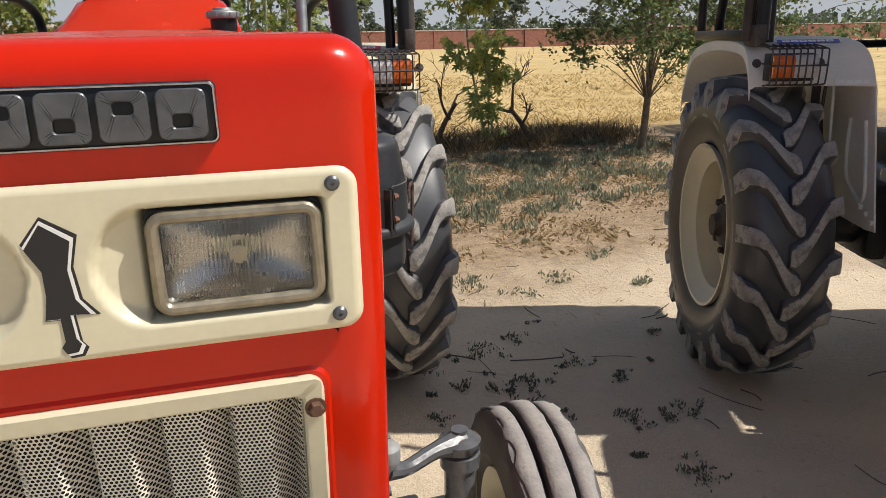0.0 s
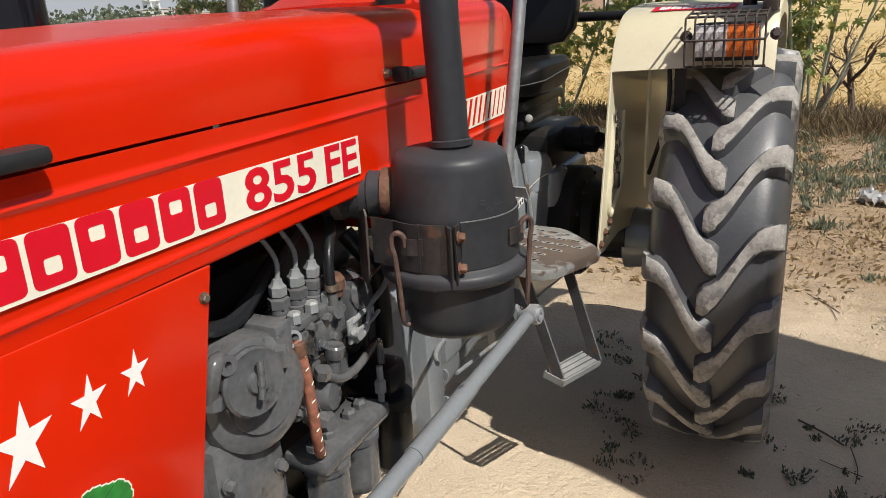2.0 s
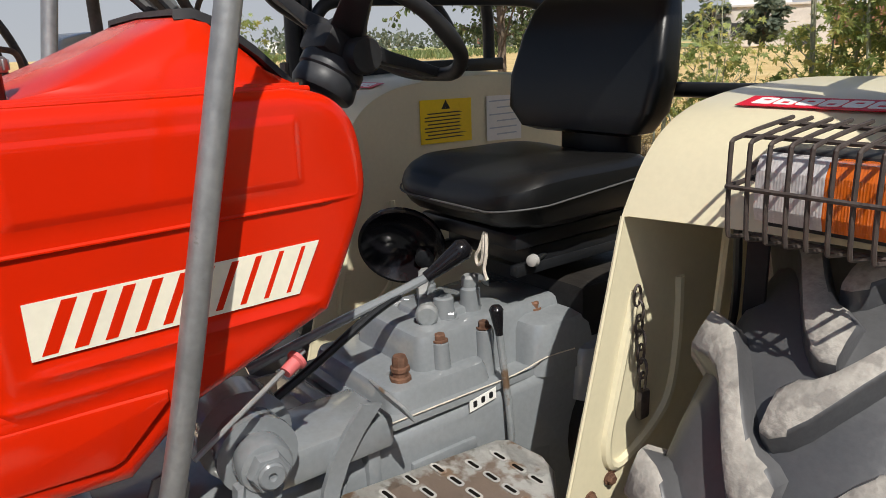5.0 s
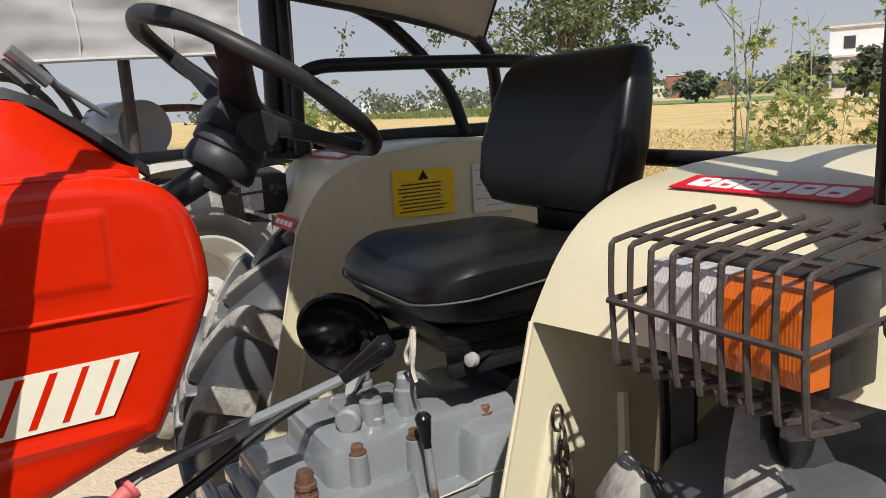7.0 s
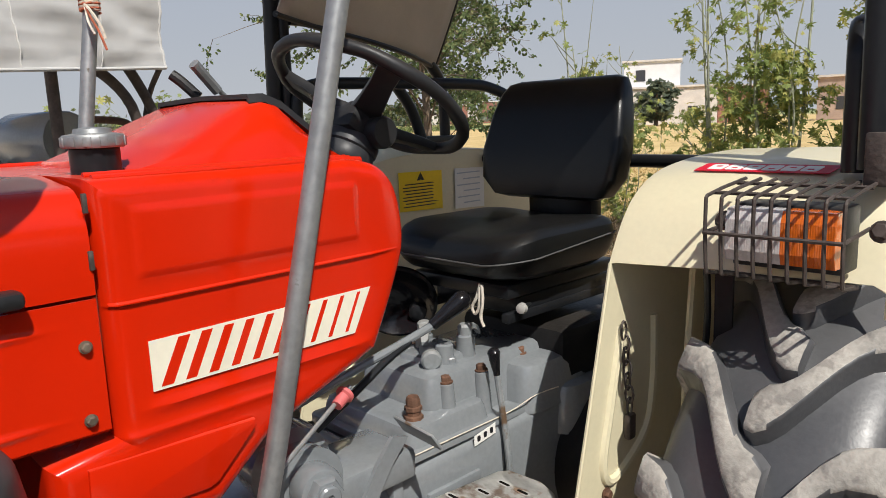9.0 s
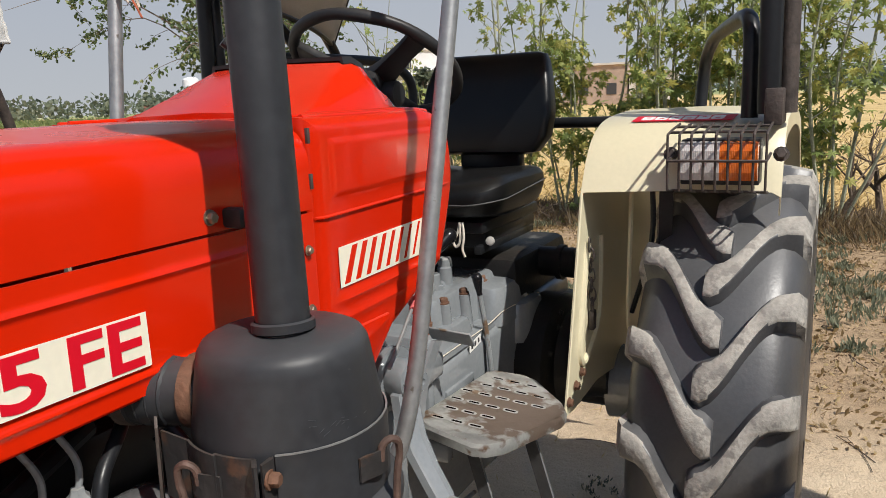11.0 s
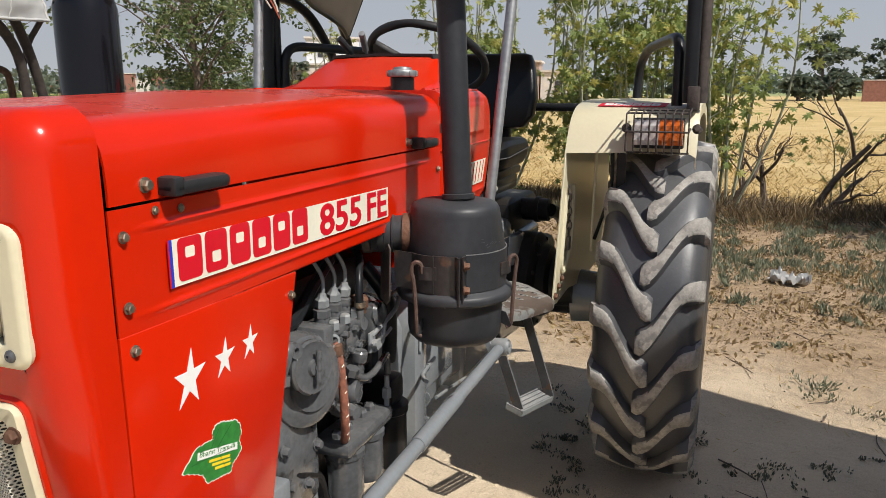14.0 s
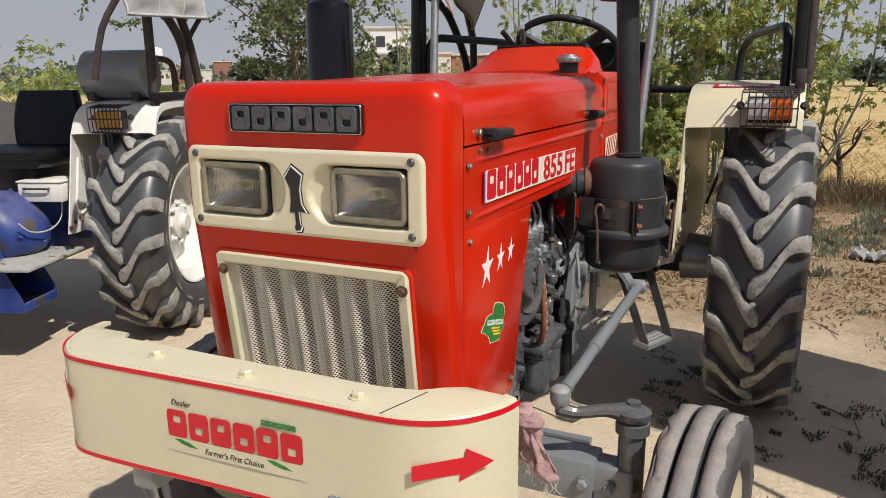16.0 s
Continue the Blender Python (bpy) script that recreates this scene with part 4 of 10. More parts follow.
def make_cowl():
    side = [(1.222, 1.528), (1.222, 1.195), (1.137, 1.18), (1.137, 1.06), (1.36, 1.046), (1.45, 1.12), (1.668, 1.199), (1.702, 1.262), (1.733, 1.325), (1.751, 1.37), (1.749, 1.42), (1.740, 1.465), (1.722, 1.495), (1.690, 1.518), (1.63, 1.528)]
    # soften the rear outline, then round it over towards both flanks
    front, rear = [p for p in side if p[0] < 1.6], [p for p in side if p[0] >= 1.6]
    for _ in range(3):
        cut = [rear[0]]
        for (a, b), (c, d) in zip(rear, rear[1:]):
            cut += [(0.75 * a + 0.25 * c, 0.75 * b + 0.25 * d), (0.25 * a + 0.75 * c, 0.25 * b + 0.75 * d)]
        rear = cut + [rear[-1]]
    side = front + rear

    def inset(d):
        out = []
        for i in range(len(side)):
            p, q, r = Vector(side[i - 1]), Vector(side[i]), Vector(side[(i + 1) % len(side)])
            e, f = (q - p).normalized(), (r - q).normalized()
            n0, n1 = Vector((-e.y, e.x)), Vector((-f.y, f.x))
            n = (n0 + n1).normalized()
            out.append(q + n * d / max(0.6, n.dot(n0)))
        return out
    bm = bmesh.new()
    turn = [radians(15 * k) for k in range(7)]
    over = [(HW - 0.028 + 0.028 * math.sin(a), 0.028 * (1 - math.cos(a))) for a in turn]
    loft(bm, [[Vector((s * x, p.x, p.y)) for p in inset(d)] for s, x, d in [(-1, x, d) for x, d in over[::-1]] + [(1, x, d) for x, d in over]])
    for y in list(np.arange(1.24, 1.72, 0.03)) + [1.262, 1.266, 1.278, 1.282, 1.624, 1.628, 1.638, 1.642, 1.36, 1.40, 1.405]:
        bmesh.ops.bisect_plane(bm, geom=list(bm.verts) + list(bm.edges) + list(bm.faces), plane_co=(0, y, 0), plane_no=(0, 1, 0))
    for z in list(np.arange(1.06, 1.52, 0.012)) + [1.3655, 1.3675, 1.3695, 1.3715, 1.397, 1.400, 1.4035, 1.4065, 1.484, 1.487, 1.491, 1.494, 1.222, 1.2255, 1.186, 1.190, 1.194]:
        bmesh.ops.bisect_plane(bm, geom=list(bm.verts) + list(bm.edges) + list(bm.faces), plane_co=(0, 0, z), plane_no=(0, 0, 1))
    for v in bm.verts:
        y, z = v.co.y, v.co.z
        w = 1 - 0.052 * max(0, (y - 1.25) / 0.4) - 0.5 * max(0, y - 1.66) ** 1.5
        k = 0.0
        if abs(v.co.x) > HW - 0.01:
            u = min(1, max(0, (y - 1.25) / 0.04), max(0, (1.66 - y) / 0.04))
            if 1.3665 < z < 1.3705:
                k -= 0.005
            k += 0.005 * u * math.exp(-((z - 1.2225) / 0.007) ** 2)
            k -= 0.004 * math.exp(-((z - 1.190) / 0.006) ** 2) * min(1, max(0, (1.50 - y) / 0.03))
            # sunk panel with a rounded rim
            d = min(y - 1.272, 1.633 - y, z - 1.400, 1.4885 - z)
            k -= 0.0035 * min(1, max(0, d / 0.010 + 0.5))
        k *= min(1.0, max(0.0, (1.705 - y) / 0.03))
        v.co.x *= w
        v.co.x += math.copysign(k, v.co.x)
    cowl = part("fuel_tank_cowl", bm, RED, TRACTOR, "red rear cowl with pressed panels")
    for s in (1, -1):
        bm = bmesh.new()
        low = [(1.181, 1.168), (1.178, 1.094), (1.19, 1.088), (1.335, 1.083), (1.35, 1.088), (1.414, 1.150), (1.414, 1.163)]
        prism(bm, low if s > 0 else [(-a, b) for a, b in low[::-1]], 0.0075, plane_at((s * (HW - 0.0035), 0, 0), (0, s, 0), (0, 0, 1)), 0.004)
        part("pressed_panel", bm, RED, cowl)
    # raised hump in front of the wheel
    bm = bmesh.new()
    rows = []
    for y, z, wt, wb in ((1.315, 1.532, 0.205, 0.232), (1.40, 1.566, 0.195, 0.236), (1.48, 1.601, 0.187, 0.238), (1.525, 1.620, 0.182, 0.238), (1.548, 1.626, 0.180, 0.237), (1.572, 1.622, 0.178, 0.236), (1.63, 1.578, 0.170, 0.228), (1.692, 1.524, 0.160, 0.208)):
        zz = [(wb, 1.515), (wb - 0.002, 1.53), ((wt + wb) / 2 + 0.012, (z + 1.53) / 2), (wt + 0.012, z - 0.008), (wt - 0.02, z + 0.003), (0, z + 0.008)]
        rows.append([Vector((x, y, max(q, 1.515))) for x, q in zz] + [Vector((-x, y, max(q, 1.515))) for x, q in zz[-2::-1]])
    loft(bm, rows)
    part("dash_hump", bm, RED, cowl, "red hump behind the bonnet")
    bm = bmesh.new()
    rows = []
    for y, z, wt in ((1.530, 1.636, 0.172), (1.556, 1.637, 0.176), (1.588, 1.624, 0.178), (1.645, 1.584, 0.172), (1.712, 1.526, 0.160)):
        rows.append([Vector((-wt - 0.004, y, z - 0.014)), Vector((-wt, y, z)), Vector((0, y, z + 0.004)), Vector((wt, y, z)), Vector((wt + 0.004, y, z - 0.014))])
    loft(bm, rows, closed=False)
    part("dashboard", solid_sheet(bm, 0.008), PLASTIC, cowl, "black instrument panel edge")
    for sx in (1, -1):
        for x, z in ((0.266, 1.5285), (0.296, 1.5265)):
            bm = bmesh.new()
            tube(bm, [(sx * x, 1.235, z), (sx * (x - 0.004), 1.45, z), (sx * (x - 0.012), 1.60, z), (sx * (x - 0.024), 1.672, z - 0.004)], 0.0058, 10, 5)
            part("pressed_bead", bm, RED, cowl)
    bm = bmesh.new()
    lathe(bm, [(0, 0), (0.033, 0), (0.033, 0.035), (0.029, 0.04), (0, 0.04)], axis((0.185, 1.281, 1.526), (0, 0, 1)), 24)
    part("filler_neck", bm, BLACK, cowl)
    bm = bmesh.new()
    lathe(bm, [(0, 0), (0.039, 0), (0.041, 0.003), (0.041, 0.015), (0.039, 0.018), (0.026, 0.020), (0.024, 0.026), (0.012, 0.028), (0, 0.0285)], axis((0.185, 1.281, 1.563), (0, 0, 1)), 32)
    cap = part("filler_cap", bm, STEEL, cowl, "dull metal filler cap with a ribbed rim")
    for k in range(12):
        a = 2 * math.pi * k / 12
        bm = bmesh.new()
        box(bm, 0.039, 0.0425, -0.0055, 0.0055, 0.002, 0.0155, 0.001, Matrix.Translation((0.185, 1.281, 1.563)) @ Matrix.Rotation(a, 4, "Z"))
        part("rib", bm, STEEL, cap)
    for y, z in ((1.222, 1.50), (1.222, 1.43)):
        bm = bmesh.new()
        box(bm, HW - 0.002, HW + 0.004, y - 0.010, y - 0.004, z - 0.012, z + 0.012, 0.001)
        part("hinge_pin", bm, DARK_RUST, cowl)
    return cowl


def side_plane(s, x=HW + 0.0015):
    return plane_at((s * x, 0, 0), (0, s, 0), (0, 0, 1))


def star(cx, cy, r, sx=0.75, lean_=0.15):
    out = []
    for k in range(10):
        q = r if k % 2 == 0 else r * 0.36
        a = radians(90 + 36 * k)
        x, y = q * math.cos(a) * sx, q * math.sin(a)
        out.append((cx + x + lean_ * y, cy + y))
    return out


def make_prints(cowl):
    for s in (1, -1):
        m = side_plane(s, HW + 0.0028)
        flip = (lambda a, b: (a, b)) if s > 0 else (lambda a, b: (-b, -a))
        bm = bmesh.new()
        a, b = flip(0.180, 0.884)
        prism(bm, [(a, 1.259), (b, 1.248), (b, 1.3145), (a, 1.327)] if s > 0 else [(a, 1.248), (b, 1.259), (b, 1.327), (a, 1.3145)], 0.0006, m)
        strip = part("name_strip", bm, CREAM_INK, TRACTOR, "cream printed strip with red marks and number")
        bm = bmesh.new()
        a, b = flip(0.1825, 0.1885)
        prism(bm, [(a, 1.2585), (b, 1.2585), (b, 1.327), (a, 1.327)], 0.0007, m)
        part("blue_edge", bm, BLUE_INK, strip)
        bm = bmesh.new()
        a, b = flip(0.1795, 0.1825)
        prism(bm, [(a, 1.2585), (b, 1.2585), (b, 1.327), (a, 1.327)], 0.0007, m)
        part("red_edge", bm, RED_INK, strip)
        if s > 0:
            tilt = m @ Matrix.Translation((0, 0, 0.0004)) @ Matrix.Rotation(-0.016, 4, "Z")
            mark_shapes("red_mark", 0.174, 0.524, 1.2665, 1.3295, 6, tilt, RED_INK, strip, 0.0006)
            for body, y0, wide in (("855", 0.5637, 0.168), ("FE", 0.7597, 0.095)):
                lettering("number_print", body, 0.083, tilt @ Matrix.Translation((y0, 1.2675, 0.0004)), RED_INK, strip, bold=0.0018, width=wide)
        # three stars and a leaf on the cheek
        for y, z, r in ((0.206, 1.114, 0.047), (0.287, 1.119, 0.033), (0.353, 1.123, 0.029)):
            bm = bmesh.new()
            prism(bm, star(s * y, z, r), 0.0007, side_plane(s, HW + 0.001))
            part("star_print", bm, WHITE_INK, TRACTOR, "white star sticker")
        leaf = [(-0.077, 0.001), (-0.044, 0.025), (-0.020, 0.024), (-0.005, 0.022), (-0.006, 0.034), (0.003, 0.042), (0.017, 0.041), (0.034, 0.034), (0.050, 0.030), (0.060, 0.018), (0.062, 0.003), (0.055, -0.008), (0.060, -0.024), (0.048, -0.033), (0.036, -0.038), (0.030, -0.050), (0.012, -0.046), (-0.004, -0.044), (-0.026, -0.040), (-0.034, -0.022), (-0.054, -0.010)]
        toothed = []
        for k, p in enumerate(leaf):
            q = leaf[(k + 1) % len(leaf)]
            e = Vector((q[0] - p[0], q[1] - p[1]))
            n = Vector((-e.y, e.x)).normalized() * 0.0014
            toothed += [p, (p[0] + e.x * 0.35 + n.x, p[1] + e.y * 0.35 + n.y), (p[0] + e.x * 0.5 - n.x * 0.4, p[1] + e.y * 0.5 - n.y * 0.4), (p[0] + e.x * 0.82 + n.x, p[1] + e.y * 0.82 + n.y)]
        mm = side_plane(s, HW + 0.001) @ Matrix.Translation((s * 0.252, 0.976, 0)) @ Matrix.Diagonal((s, 1, 1, 1))
        bm = bmesh.new()
        prism(bm, [(x * 1.035, y * 1.045) for x, y in toothed], 0.0005, mm)
        sticker = part("leaf_sticker", bm, CREAM_INK, TRACTOR, "green leaf sticker with a pale band")
        bm = bmesh.new()
        prism(bm, toothed, 0.0009, mm)
        part("leaf_face", bm, GREEN_INK, sticker)
        bm = bmesh.new()
        prism(bm, [(-0.045, 0.006), (0.050, -0.020), (0.051, -0.008), (-0.043, 0.018)], 0.0012, mm)
        part("pale_band", bm, WHITE_INK, sticker)
        for k in range(3):
            bm = bmesh.new()
            prism(bm, [(-0.020 + 0.006 * k, -0.010 - 0.009 * k), (0.030, -0.024 - 0.007 * k), (0.031, -0.020 - 0.007 * k), (-0.018 + 0.006 * k, -0.006 - 0.009 * k)], 0.0012, mm)
            part("small_print", bm, YELLOW_INK, sticker)
        for p0, p1 in (((-0.06, 0.004), (0.045, -0.012)), ((0.0, 0.004), (0.040, 0.030)), ((0.005, -0.004), (0.020, -0.042)), ((-0.02, 0.002), (0.01, 0.036))):
            bm = bmesh.new()
            tube(bm, [mm @ Vector((*p0, 0.0008)), mm @ Vector((*p1, 0.0008))], 0.0006, 4, 1)
            part("leaf_vein", bm, LEAF_DARK, sticker)
        if s > 0:
            lettering("small_print", "Bharat Trem-III", 0.012, mm @ Matrix.Translation((-0.040, 0.009, 0.0013)) @ Matrix.Rotation(-0.27, 4, "Z"), GREEN_INK, sticker, width=0.086, depth=0.0002)
        # slanted stripes on the cowl
        tilt_x = 0.0419
        mm = plane_at((s * (0.3245 + tilt_x * 1.25), 0, 0), (-tilt_x, s, 0) if s > 0 else (-tilt_x, s, 0), (0, 0, 1))
        if s < 0:
            mm = plane_at((-(0.3245 + tilt_x * 1.25), 0, 0), (-tilt_x, -1, 0), (0, 0, 1))
        k = math.sqrt(1 + tilt_x ** 2)
        bm = bmesh.new()
        quad = [(1.272 * k, 1.245), (1.614 * k, 1.243), (1.652 * k, 1.3145), (1.272 * k, 1.314)]
        prism(bm, [(s * x, y) for x, y in quad][::s], 0.0007, mm)
        strip = part("stripe_sticker", bm, CREAM_INK, TRACTOR, "cream strip with slanted red stripes")
        for i in range(10):
            y0 = 1.283 + 0.0345 * i
            w = 0.0172 - 0.0012 * i
            bm = bmesh.new()
            quad = [(y0 * k, 1.249), ((y0 + w) * k, 1.249), ((y0 + w + 0.030) * k, 1.3105), ((y0 + 0.030) * k, 1.3105)]
            prism(bm, [(s * x, y) for x, y in quad][::s], 0.0011, mm)
            part("red_stripe", bm, RED, strip)


make_prints(make_cowl())

# ---- engine bay, front axle, air cleaner ----


def make_engine():
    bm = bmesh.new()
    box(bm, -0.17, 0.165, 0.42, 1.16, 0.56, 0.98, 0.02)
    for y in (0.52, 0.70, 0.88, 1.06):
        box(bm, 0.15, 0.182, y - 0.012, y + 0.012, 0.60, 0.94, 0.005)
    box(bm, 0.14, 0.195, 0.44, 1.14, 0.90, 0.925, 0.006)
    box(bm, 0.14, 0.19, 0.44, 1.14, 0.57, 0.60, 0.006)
    block = part("engine_block", bm, SHADED_OILY, TRACTOR, "oily engine block, coloured dark for shade under the bonnet")
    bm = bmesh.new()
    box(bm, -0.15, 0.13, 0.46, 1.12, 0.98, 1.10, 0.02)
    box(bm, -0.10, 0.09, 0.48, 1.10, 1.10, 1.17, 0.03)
    part("cylinder_head", bm, BLACK, block, "black cylinder head")
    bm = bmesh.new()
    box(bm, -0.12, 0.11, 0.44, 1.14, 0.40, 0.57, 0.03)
    part("sump", bm, SHADED_OILY, block)
    # timing case: a drum with a round filler cover
    way = Vector((1, -0.22, 0.10)).normalized()
    bm = bmesh.new()
    lathe(bm, [(0, -0.14), (0.100, -0.14), (0.100, -0.03), (0.094, -0.012), (0.080, -0.004), (0.062, -0.002), (0.060, 0.004), (0, 0.006)], axis((0.286, 0.60, 0.95), way), 40)
    box(bm, 0.16, 0.262, 0.50, 0.665, 0.66, 0.90, 0.022)
    box(bm, 0.15, 0.24, 0.46, 0.56, 0.78, 0.98, 0.02)
    tube(bm, [(0.22, 0.56, 0.70), (0.23, 0.53, 0.64), (0.20, 0.51, 0.58)], 0.03, 12, 4)
    case = part("timing_case", bm, ENGINE_SHADED, TRACTOR, "grey timing case with a filler neck")
    spot = Vector((0.306, 0.563, 0.999))
    bm = bmesh.new()
    lathe(bm, [(0, -0.03), (0.040, -0.03), (0.042, -0.008), (0.052, -0.006), (0.055, -0.002), (0.055, 0.004), (0.051, 0.009), (0.046, 0.007), (0.018, 0.009), (0.015, 0.016), (0, 0.017)], axis(spot, way), 40)
    cover = part("round_cover", bm, ENGINE_SHADED, case, "round grey filler cover with a wing handle")
    bm = bmesh.new()
    tube(bm, [spot + way * 0.020 + Vector((0, 0.004, 0.036)), spot + way * 0.022, spot + way * 0.024 + Vector((0, -0.006, -0.022))], 0.0055, 10, 3)
    lathe(bm, [(0, 0.006), (0.012, 0.006), (0.012, 0.022), (0, 0.023)], axis(spot + Vector((0, 0.006, 0)), way), 12)
    part("wing_handle", bm, ENGINE_SHADED, cover)
    for dy, dz in ((-0.040, 0.046), (0.040, -0.046)):
        bm = bmesh.new()
        lathe(bm, [(0.006, -0.006), (0.016, -0.006), (0.016, 0.003), (0.006, 0.003)], axis(spot + Vector((-0.006, dy, dz)), way), 14, closed=True)
        part("cover_lug", bm, ENGINE_SHADED, cover)
    bm = bmesh.new()
    tube(bm, [(0.285, 0.525, 1.05), (0.292, 0.507, 1.052), (0.290, 0.498, 1.03), (0.275, 0.50, 0.99)], 0.013, 12, 5)
    lathe(bm, [(0, 0), (0.018, 0), (0.018, 0.02), (0, 0.022)], axis((0.278, 0.502, 0.98), (0, 0.2, 1)), 8)
    part("breather", bm, ENGINE_SHADED, case)
    for y, z in ((0.60, 0.72), (0.535, 0.745), (0.64, 0.79), (0.52, 0.83)):
        bm = bmesh.new()
        bolt(bm, (0.262, y, z), (1, 0, 0), 0.010, 0.011)
        part("case_bolt", bm, ENGINE_SHADED, case)
    # injection pump with three delivery valves and pipes
    pump = None
    for name, (x0, x1, y0, y1, z0, z1, soft) in (("injection_pump", (0.175, 0.268, 0.690, 0.885, 0.925, 1.010, 0.010)), ("cam_box", (0.160, 0.262, 0.70, 0.88, 0.83, 0.935, 0.012)), ("end_flange", (0.180, 0.285, 0.652, 0.694, 0.935, 1.045, 0.006)), ("valve_plate", (0.182, 0.275, 0.70, 0.84, 1.004, 1.022, 0.004))):
        bm = bmesh.new()
        box(bm, x0, x1, y0, y1, z0, z1, soft)
        ob = part(name, bm, ENGINE_SHADED, pump or TRACTOR, "" if pump else "grey fuel injection pump")
        pump = pump or ob
    bm = bmesh.new()
    lathe(bm, [(0, -0.03), (0.052, -0.03), (0.058, -0.02), (0.058, 0.03), (0.052, 0.045), (0.040, 0.055), (0, 0.058)], axis((0.228, 0.905, 0.985), (0.12, 1, 0.05)), 28)
    box(bm, 0.215, 0.290, 0.868, 0.900, 0.945, 1.03, 0.01)
    lathe(bm, [(0, 0), (0.030, 0), (0.032, 0.02), (0.026, 0.028), (0, 0.03)], axis((0.27, 0.90, 1.005), (1, 0, 0.2)), 20)
    part("governor", bm, ENGINE_SHADED, pump, "rounded grey governor housing")
    for y0, y1 in ((0.700, 0.760), (0.768, 0.828)):
        bm = bmesh.new()
        box(bm, 0.266, 0.274, y0, y1, 0.945, 0.998, 0.003)
        for k in range(2):
            bolt(bm, (0.274, y0 + 0.012 + 0.036 * k, 0.955), (1, 0, 0), 0.008, 0.008)
        part("cover_plate", bm, ENGINE_SHADED, pump)
    for y, z in ((0.71, 1.000), (0.755, 1.000), (0.80, 1.000), (0.845, 1.000), (0.70, 0.86), (0.87, 0.85), (0.66, 0.95), (0.665, 1.03)):
        bm = bmesh.new()
        bolt(bm, (0.268 if z > 0.9 else 0.262, y, z), (1, 0, 0), 0.009, 0.013)
        part("pump_bolt", bm, ENGINE_SHADED, pump)
    for y in (0.715, 0.765, 0.815):
        bm = bmesh.new()
        lathe(bm, [(0, 0), (0.013, 0), (0.013, 0.016), (0.009, 0.02), (0, 0.02)], axis((0.268, y + 0.008, 1.022), (0, 0, 1)), 6)
        part("stud_nut", bm, GREY_WORN, pump)
    bm = bmesh.new()
    lathe(bm, [(0, 0), (0.017, 0), (0.017, 0.025), (0, 0.026)], axis((0.288, 0.655, 1.0), (0.6, -0.8, 0)), 6)
    part("end_plug", bm, ENGINE_SHADED, pump)
    for y in (0.722, 0.772, 0.820):
        at = Vector((0.238, y, 1.018))
        bm = bmesh.new()
        lathe(bm, [(0, 0), (0.021, 0), (0.021, 0.016), (0.017, 0.018), (0.017, 0.026), (0.0155, 0.03), (0.0155, 0.034), (0, 0.034)], axis(at, (0.05, 0, 1)), 16)
        lathe(bm, [(0, 0.030), (0.0195, 0.030), (0.0195, 0.046), (0.013, 0.050), (0, 0.05)], axis(at, (0.05, 0, 1)), 6)
        part("delivery_valve", bm, ENGINE_SHADED, pump)
        bm = bmesh.new()
        lathe(bm, [(0, 0.052), (0.0155, 0.052), (0.0155, 0.068), (0.010, 0.074), (0.008, 0.082), (0, 0.082)], axis(at, (0.05, 0, 1)), 6)
        part("pipe_nut", bm, GREY_WORN, pump)
        bm = bmesh.new()
        tube(bm, [at + Vector((0.003, 0, 0.07)), at + Vector((0.003, 0.006, 0.11)), at + Vector((-0.01, -0.006, 0.15)), at + Vector((-0.035, -0.03, 0.20)), at + Vector((-0.08, -0.05, 0.24))], 0.0045, 8, 6)
        part("fuel_pipe", bm, GREY_WORN, pump, "bent steel fuel pipe")
    bm = bmesh.new()
    lathe(bm, [(0, 0), (0.017, 0), (0.017, 0.010), (0.021, 0.013), (0.022, 0.032), (0.017, 0.040), (0, 0.041)], axis((0.262, 0.852, 1.022), (0, 0, 1)), 20)
    part("brown_cap", bm, RUST, pump, "rust-brown cap")
    bm = bmesh.new()
    lathe(bm, [(0, -0.012), (0.016, -0.012), (0.016, 0.012), (0, 0.012)], axis((0.278, 0.822, 1.005), (1, 0, 0.2)), 16)
    tube(bm, [(0.280, 0.822, 1.005), (0.281, 0.820, 1.045)], 0.0095, 12, 1)
    part("banjo_union", bm, ENGINE_SHADED, pump)
    bm = bmesh.new()
    tube(bm, [(0.281, 0.820, 1.04), (0.280, 0.819, 1.075), (0.272, 0.835, 1.115), (0.25, 0.88, 1.145), (0.20, 0.94, 1.16)], 0.0095, 12, 6)
    hose = part("fuel_hose", bm, BLACK, pump, "black fuel hose")
    bm = bmesh.new()
    lathe(bm, [(0.0095, -0.006), (0.0125, -0.006), (0.0125, 0.006), (0.0095, 0.006)], axis((0.281, 0.820, 1.052), (0, 0, 1)), 14, closed=True)
    part("hose_clip", bm, BOLT, hose)
    bm = bmesh.new()
    lathe(bm, [(0, 0), (0.013, 0), (0.013, 0.034), (0.017, 0.036), (0.019, 0.040), (0.019, 0.058), (0.016, 0.062), (0.005, 0.060), (0, 0.057)], axis((0.284, 0.790, 0.890), (0.12, 0.10, 1)), 24)
    part("priming_knob", bm, ENGINE_SHADED, pump, "knurled priming pump knob")
    bm = bmesh.new()
    lathe(bm, [(0, -0.06), (0.030, -0.06), (0.030, -0.005), (0.026, 0.004), (0, 0.006)], axis((0.300, 0.762, 0.868), (1, 0.15, 0.05)), 24)
    lathe(bm, [(0.027, -0.022), (0.033, -0.022), (0.033, -0.014), (0.027, -0.014)], axis((0.300, 0.762, 0.868), (1, 0.15, 0.05)), 24, closed=True)
